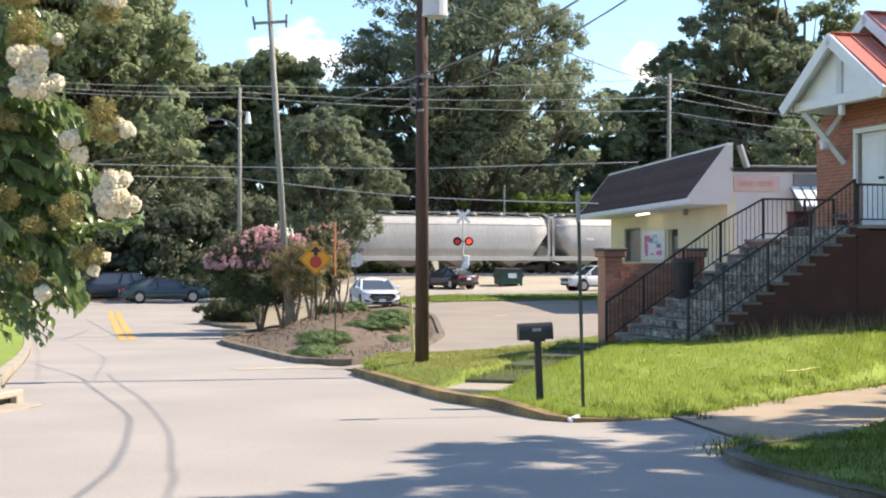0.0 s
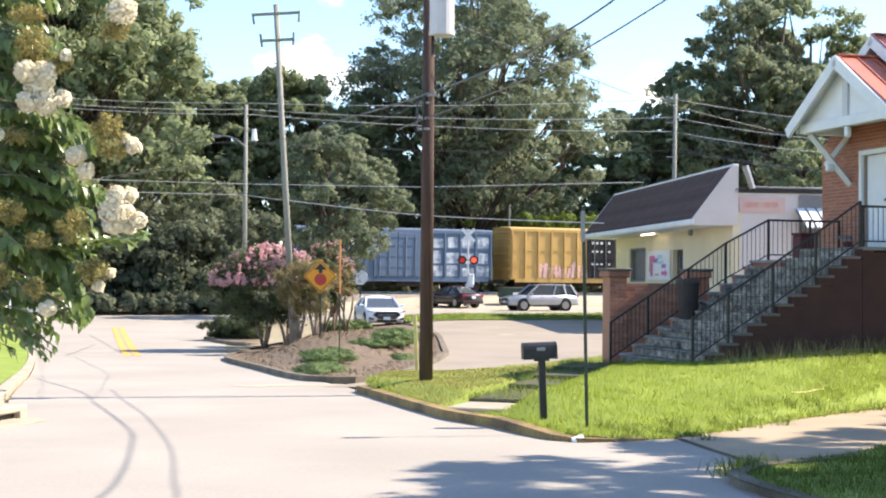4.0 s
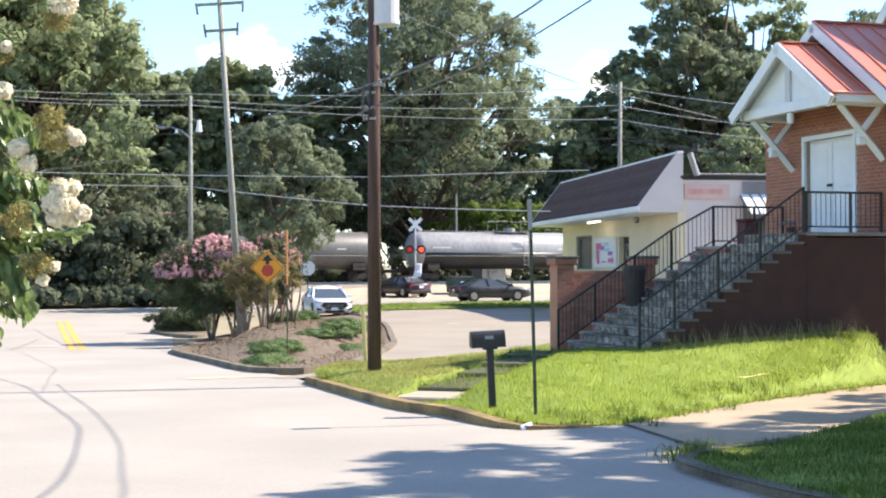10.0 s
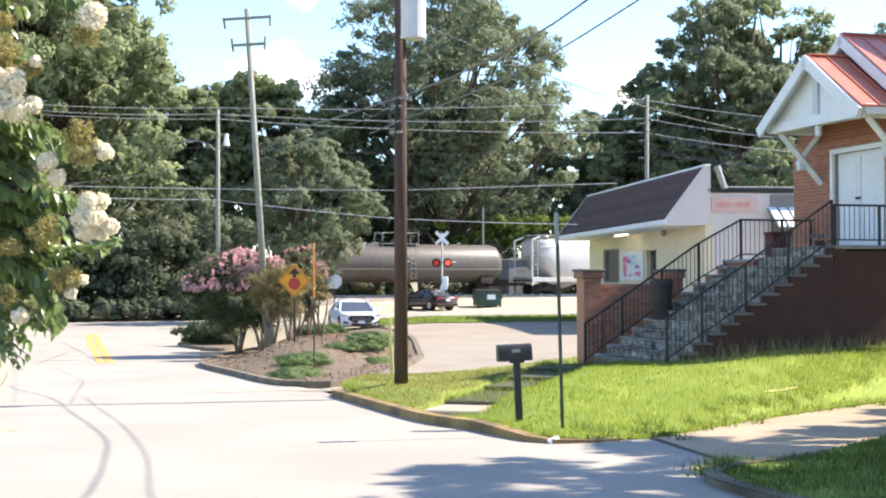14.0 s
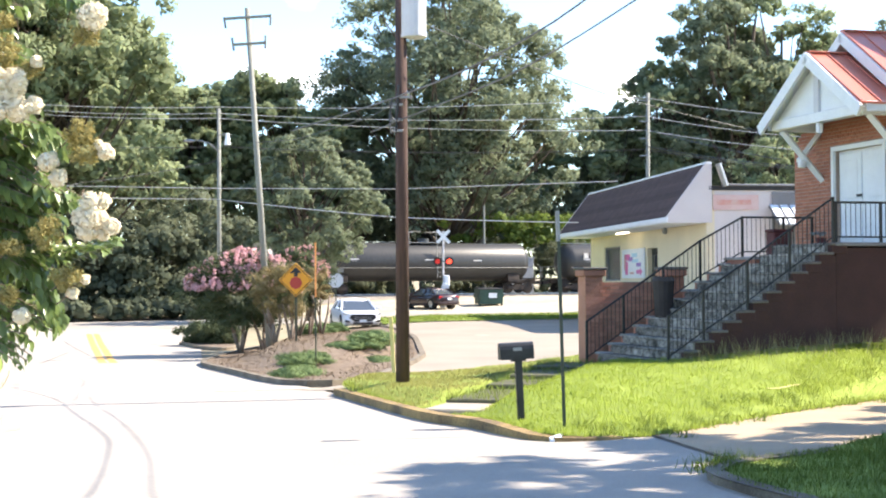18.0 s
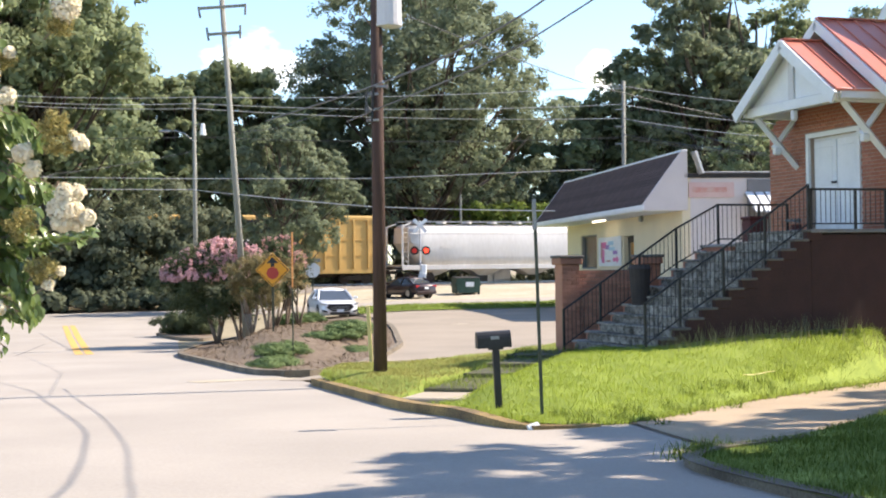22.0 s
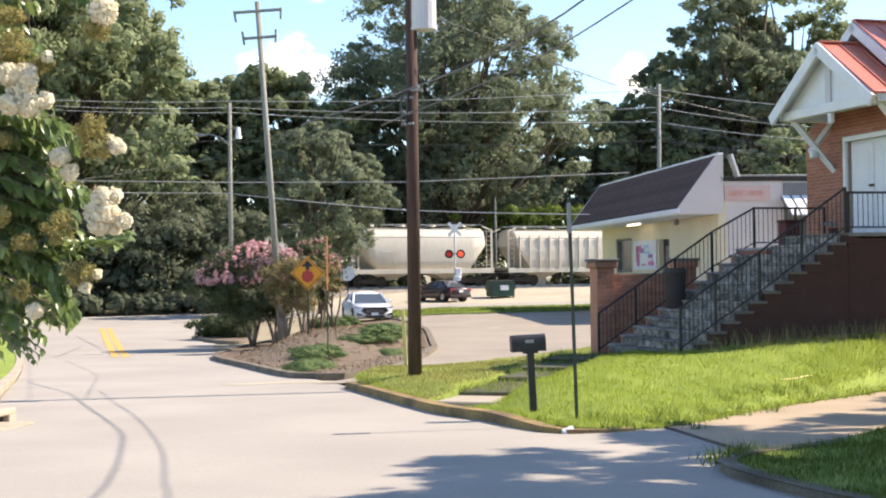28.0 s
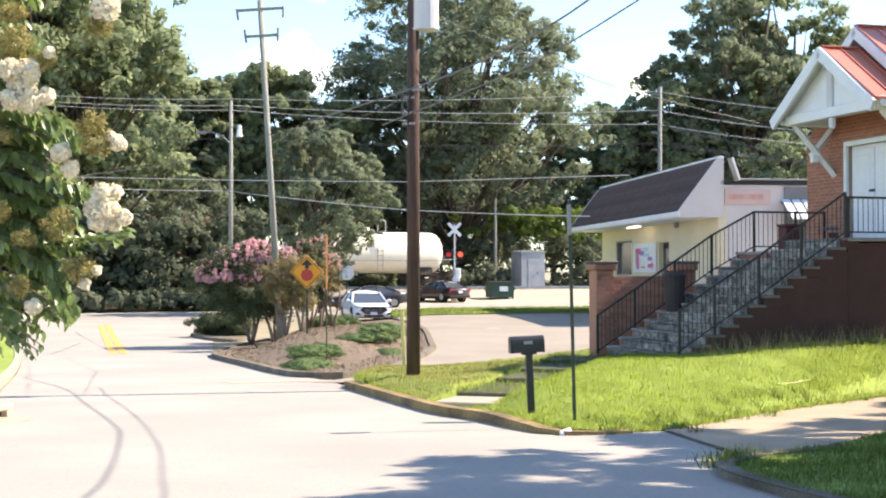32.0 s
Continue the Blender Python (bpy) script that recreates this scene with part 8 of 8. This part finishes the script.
# ---------- bricks: last of all, as they are many ----------
def lay(parent, cells, material, limit=300):
    """Bricks at the given (x, y, z, length): the first ones as parts, the rest as one."""
    data = {}
    def mesh(L):
        k = round(L, 2)
        if k not in data:
            bm = box(bm_new(), (0, 0, 0), (0.016, k - 0.012, 0.063), bevel=0.003)
            me = bpy.data.meshes.new("brick")
            bm.to_mesh(me)
            bm.free()
            me.materials.append(material)
            data[k] = me
        return data[k]
    for x, y, z, L in cells[:limit]:
        ob = new("brick", mesh(L))
        ob.parent = parent
        ob.location = (x, y, z)
    if len(cells) > limit:
        vs, fs = [], []
        for x, y, z, L in cells[limit:]:
            k = len(vs)
            h, w = 0.0315, L / 2 - 0.006
            vs += [(x + 0.008, y - w, z - h), (x + 0.008, y + w, z - h), (x + 0.008, y + w, z + h), (x + 0.008, y - w, z + h), (x - 0.008, y - w, z - h), (x - 0.008, y + w, z - h), (x - 0.008, y + w, z + h), (x - 0.008, y - w, z + h)]
            fs += [(k + 4, k + 7, k + 6, k + 5), (k, k + 1, k + 5, k + 4), (k + 3, k + 7, k + 6, k + 2), (k, k + 4, k + 7, k + 3), (k + 1, k + 2, k + 6, k + 5)]
        ob = raw("brickwork", vs, fs, M_BRICKI, parent, "red brickwork in running bond")
        ob["kind"] = "stuff"


def course_cells(x, y0, y1, z0, z1, skip=None, roofline=None):
    out = []
    n = int((z1 - z0) / 0.076)
    for i in range(n):
        z = z0 + (i + 0.5) * 0.076
        y = y0 - (0.105 if i % 2 else 0.0)
        while y < y1:
            a, b = max(y, y0), min(y + 0.21, y1)
            y += 0.21
            if b - a < 0.04:
                continue
            m = (a + b) / 2
            if skip and skip(m, z):
                continue
            out.append((x, m, z, round(b - a, 2)))
    return out


def build_bricks(church, pier):
    wall = next(o for o in church.children if o.name.startswith("front_wall"))
    yc = -1.55
    sk = lambda y, z: (abs(y - yc) < 1.0 and z < LAND_Z + 2.13) or z > 4.5 + 1.75 * (1 - abs(y + 1.6) / 2.65)
    cells = course_cells(5.442, -3.5, 0.98, LAND_Z + 0.02, 6.5, sk)
    cells.sort(key=lambda c: (c[2] > 4.6, abs(c[1] - 0.1)))
    lay(wall, cells, M_BRICK, 300)
    core = next(o for o in pier.children if o.name.startswith("core"))
    # the pier wall's faces look towards -y: lay in turned cells
    cs = []
    for x0, x1, y, z0, z1 in ((0.82, 2.32, 1.145, -0.4, 1.58), (0.42, 0.82, 1.042, -0.4, 1.69), (2.32, 2.72, 1.042, -0.4, 1.69)):
        for x, m, z, L in course_cells(0, x0, x1, z0, z1):
            cs.append((m, y, z, L))
    data = {}
    for i, (x, y, z, L) in enumerate(cs[:300]):
        if L not in data:
            bm = box(bm_new(), (0, 0, 0), (L - 0.012, 0.016, 0.063), bevel=0.003)
            me = bpy.data.meshes.new("brick")
            bm.to_mesh(me)
            bm.free()
            me.materials.append(M_BRICKL)
            data[L] = me
        ob = new("brick", data[L])
        ob.parent = core
        ob.location = (x, y, z)
    vs, fs = [], []
    for x, y, z, L in cs[300:]:
        k = len(vs)
        w, h = L / 2 - 0.006, 0.0315
        vs += [(x - w, y - 0.008, z - h), (x + w, y - 0.008, z - h), (x + w, y - 0.008, z + h), (x - w, y - 0.008, z + h), (x - w, y + 0.01, z - h), (x + w, y + 0.01, z - h), (x + w, y + 0.01, z + h), (x - w, y + 0.01, z + h)]
        fs += [(k, k + 1, k + 2, k + 3), (k + 3, k + 2, k + 6, k + 7), (k, k + 4, k + 5, k + 1), (k, k + 3, k + 7, k + 4), (k + 1, k + 5, k + 6, k + 2)]
    if vs:
        ob = raw("brickwork", vs, fs, M_BRICKLI, core, "red brickwork of the pier")
        ob["kind"] = "stuff"


def build_porch_things():
    b = thing("litter_bin", CH @ pose(1.5, -0.5, 0.86), "dark metal bin standing beside the steps", "bin")
    part("body", rod(bm_new(), (0, 0, 0.0), (0, 0, 0.74), 0.18, 0.23, 14), M_BINBROWN, b)
    part("lid", rod(bm_new(), (0, 0, 0.74), (0, 0, 0.83), 0.25, 0.2, 14), M_BINBROWN, b)
    c = thing("cool_box", CH @ pose(3.9, -1.06, LAND_Z - 0.21), "dark red storage box on the side landing of the porch", "box")
    part("body", box(bm_new(), (-0.05, 0, 0.25), (0.42, 0.34, 0.5), bevel=0.02), M_DKRED, c)
    part("lid", box(bm_new(), (-0.05, 0, 0.53), (0.46, 0.38, 0.06), bevel=0.015), M_DKRED, c)
    f = thing("flower_pot", CH @ pose(4.75, -1.2, LAND_Z + 0.015), "small pot with bluish flowers on the porch", "flower pot")
    part("pot", rod(bm_new(), (0, 0, 0), (0, 0, 0.16), 0.08, 0.11, 12), M_DKRED, f)
    g = np.random.default_rng(3)
    V, Fq = leaf_cloud([(g.normal() * 0.08, g.normal() * 0.08, 0.25) for _ in range(8)], [0.07] * 8, 30, 0.02, g)
    cloud_part("foliage", V, Fq, M_BLUEFL, f)


build_ground()
build_street()
build_kerbs()
build_lawns()
build_island()
build_woods()
build_steps()
church = build_church()
build_bar()
pier = brick_pier_wall()
build_poles()
build_wires()
build_signs()
build_track()
build_parked()
build_crossing()
build_walkway()
build_lawn_things()
build_planting()
build_branch()
build_shade_trees()
build_marks()
build_porch_things()
build_bricks(church, pier)

# cars on the cross road: side of the road, then seconds and metres along x
TRAIN = build_train()
TRAIN_OFF = 0.0
TRAFFIC = [
    (car("sedan", M_GREENCAR, "dark teal sedan driving along the cross road", "sedan", 4.9, 1.82, 1.42), -1, [(0, -15.68), (0.3, -12.06), (1.2, -0.54), (1.5, 2.06), (1.8, 5.42), (2.1, 8.11), (2.5, 12.17)]),
    (car("suv", M_DKBLUECAR, "dark blue estate car driving along the cross road", "suv", 4.7, 1.85, 1.65), 1, [(0, -19.45), (0.3, -23.6), (0.8, -30.66)]),
    (car("suv", M_WHITECAR, "white compact suv driving along the cross road", "suv", 4.45, 1.83, 1.68), 1, [(0, 10.0), (0.3, 5.29), (0.6, 0.53), (0.9, -4.05), (1.5, -15.09), (1.8, -19.68), (2.1, -24.6)]),
    (car("van", M_CREAMVAN, "old cream delivery van with patchy paint", "van", 4.9, 1.95, 2.0, "van"), -1, [(1.5, -18.76), (1.8, -15.68), (2.1, -12.66), (2.7, -4.15), (3.0, 0.45), (3.3, 4.71), (3.6, 8.65), (4.0, 14.24)]),
    (car("suv", M_SILVERCAR, "silver suv driving along the cross road", "suv", 4.8, 1.85, 1.72), 1, [(3.9, 7.34), (4.2, 3.02), (4.5, -1.1), (5.0, -7.71), (6.0, -20.35)]),
    (car("pickup_truck", M_WHITECAR, "white four-door pickup truck on the cross road", "pickup", 5.9, 2.0, 1.9, "pickup truck"), -1, [(4.2, -20.28), (4.5, -16.22), (5.5, -3.15), (6.5, 11.61)]),
    (car("sedan", M_BLACKCAR, "black sedan driving along the cross road", "sedan", 4.85, 1.85, 1.43), -1, [(8.5, -18.9), (8.8, -15.3), (9.5, -1.95), (9.8, 2.89), (10.1, 7.31), (10.6, 15.01)]),
    (car("sedan", M_WHITECAR, "white sedan driving along the cross road", "sedan", 4.85, 1.83, 1.45), -1, [(16.0, -13.89), (16.8, -4.01), (17.1, 0.24), (17.4, 4.43), (17.7, 8.47), (18.2, 15.78)]),
    (car("sedan", M_BLACKCAR, "glossy black sedan following the train along the road", "sedan", 4.9, 1.85, 1.43), 1, [(30.6, 18.52), (31.1, 11.16), (31.4, 6.7), (31.7, 1.39), (32, -4.15)]),
]


# ---------- what moves ----------
def motions():
    for ob, mid in TRAIN:
        rows = []
        for tt in (0.0, 8.0, 16.0, 24.0, 32.0):
            rows.append((tt, TR @ Matrix.Translation((TRAIN_OFF + TRAIN_V * (mid - tt), 0, 0))))
        walk(ob, rows)
    for ob, side, rows in TRAFFIC:
        (ta, xa), (tb, xb) = rows[0], rows[1]
        (tc, xc), (td, xd) = rows[-2], rows[-1]
        keys = list(rows)
        if ta > 0:
            keys.insert(0, (0.0, xa - (xb - xa) / (tb - ta) * ta))
        if td < 32:
            keys.append((32.0, xd + (xd - xc) / (td - tc) * (32.0 - td)))
        walk(ob, [(tt, lane_pose(x, side)) for tt, x in keys])


motions()
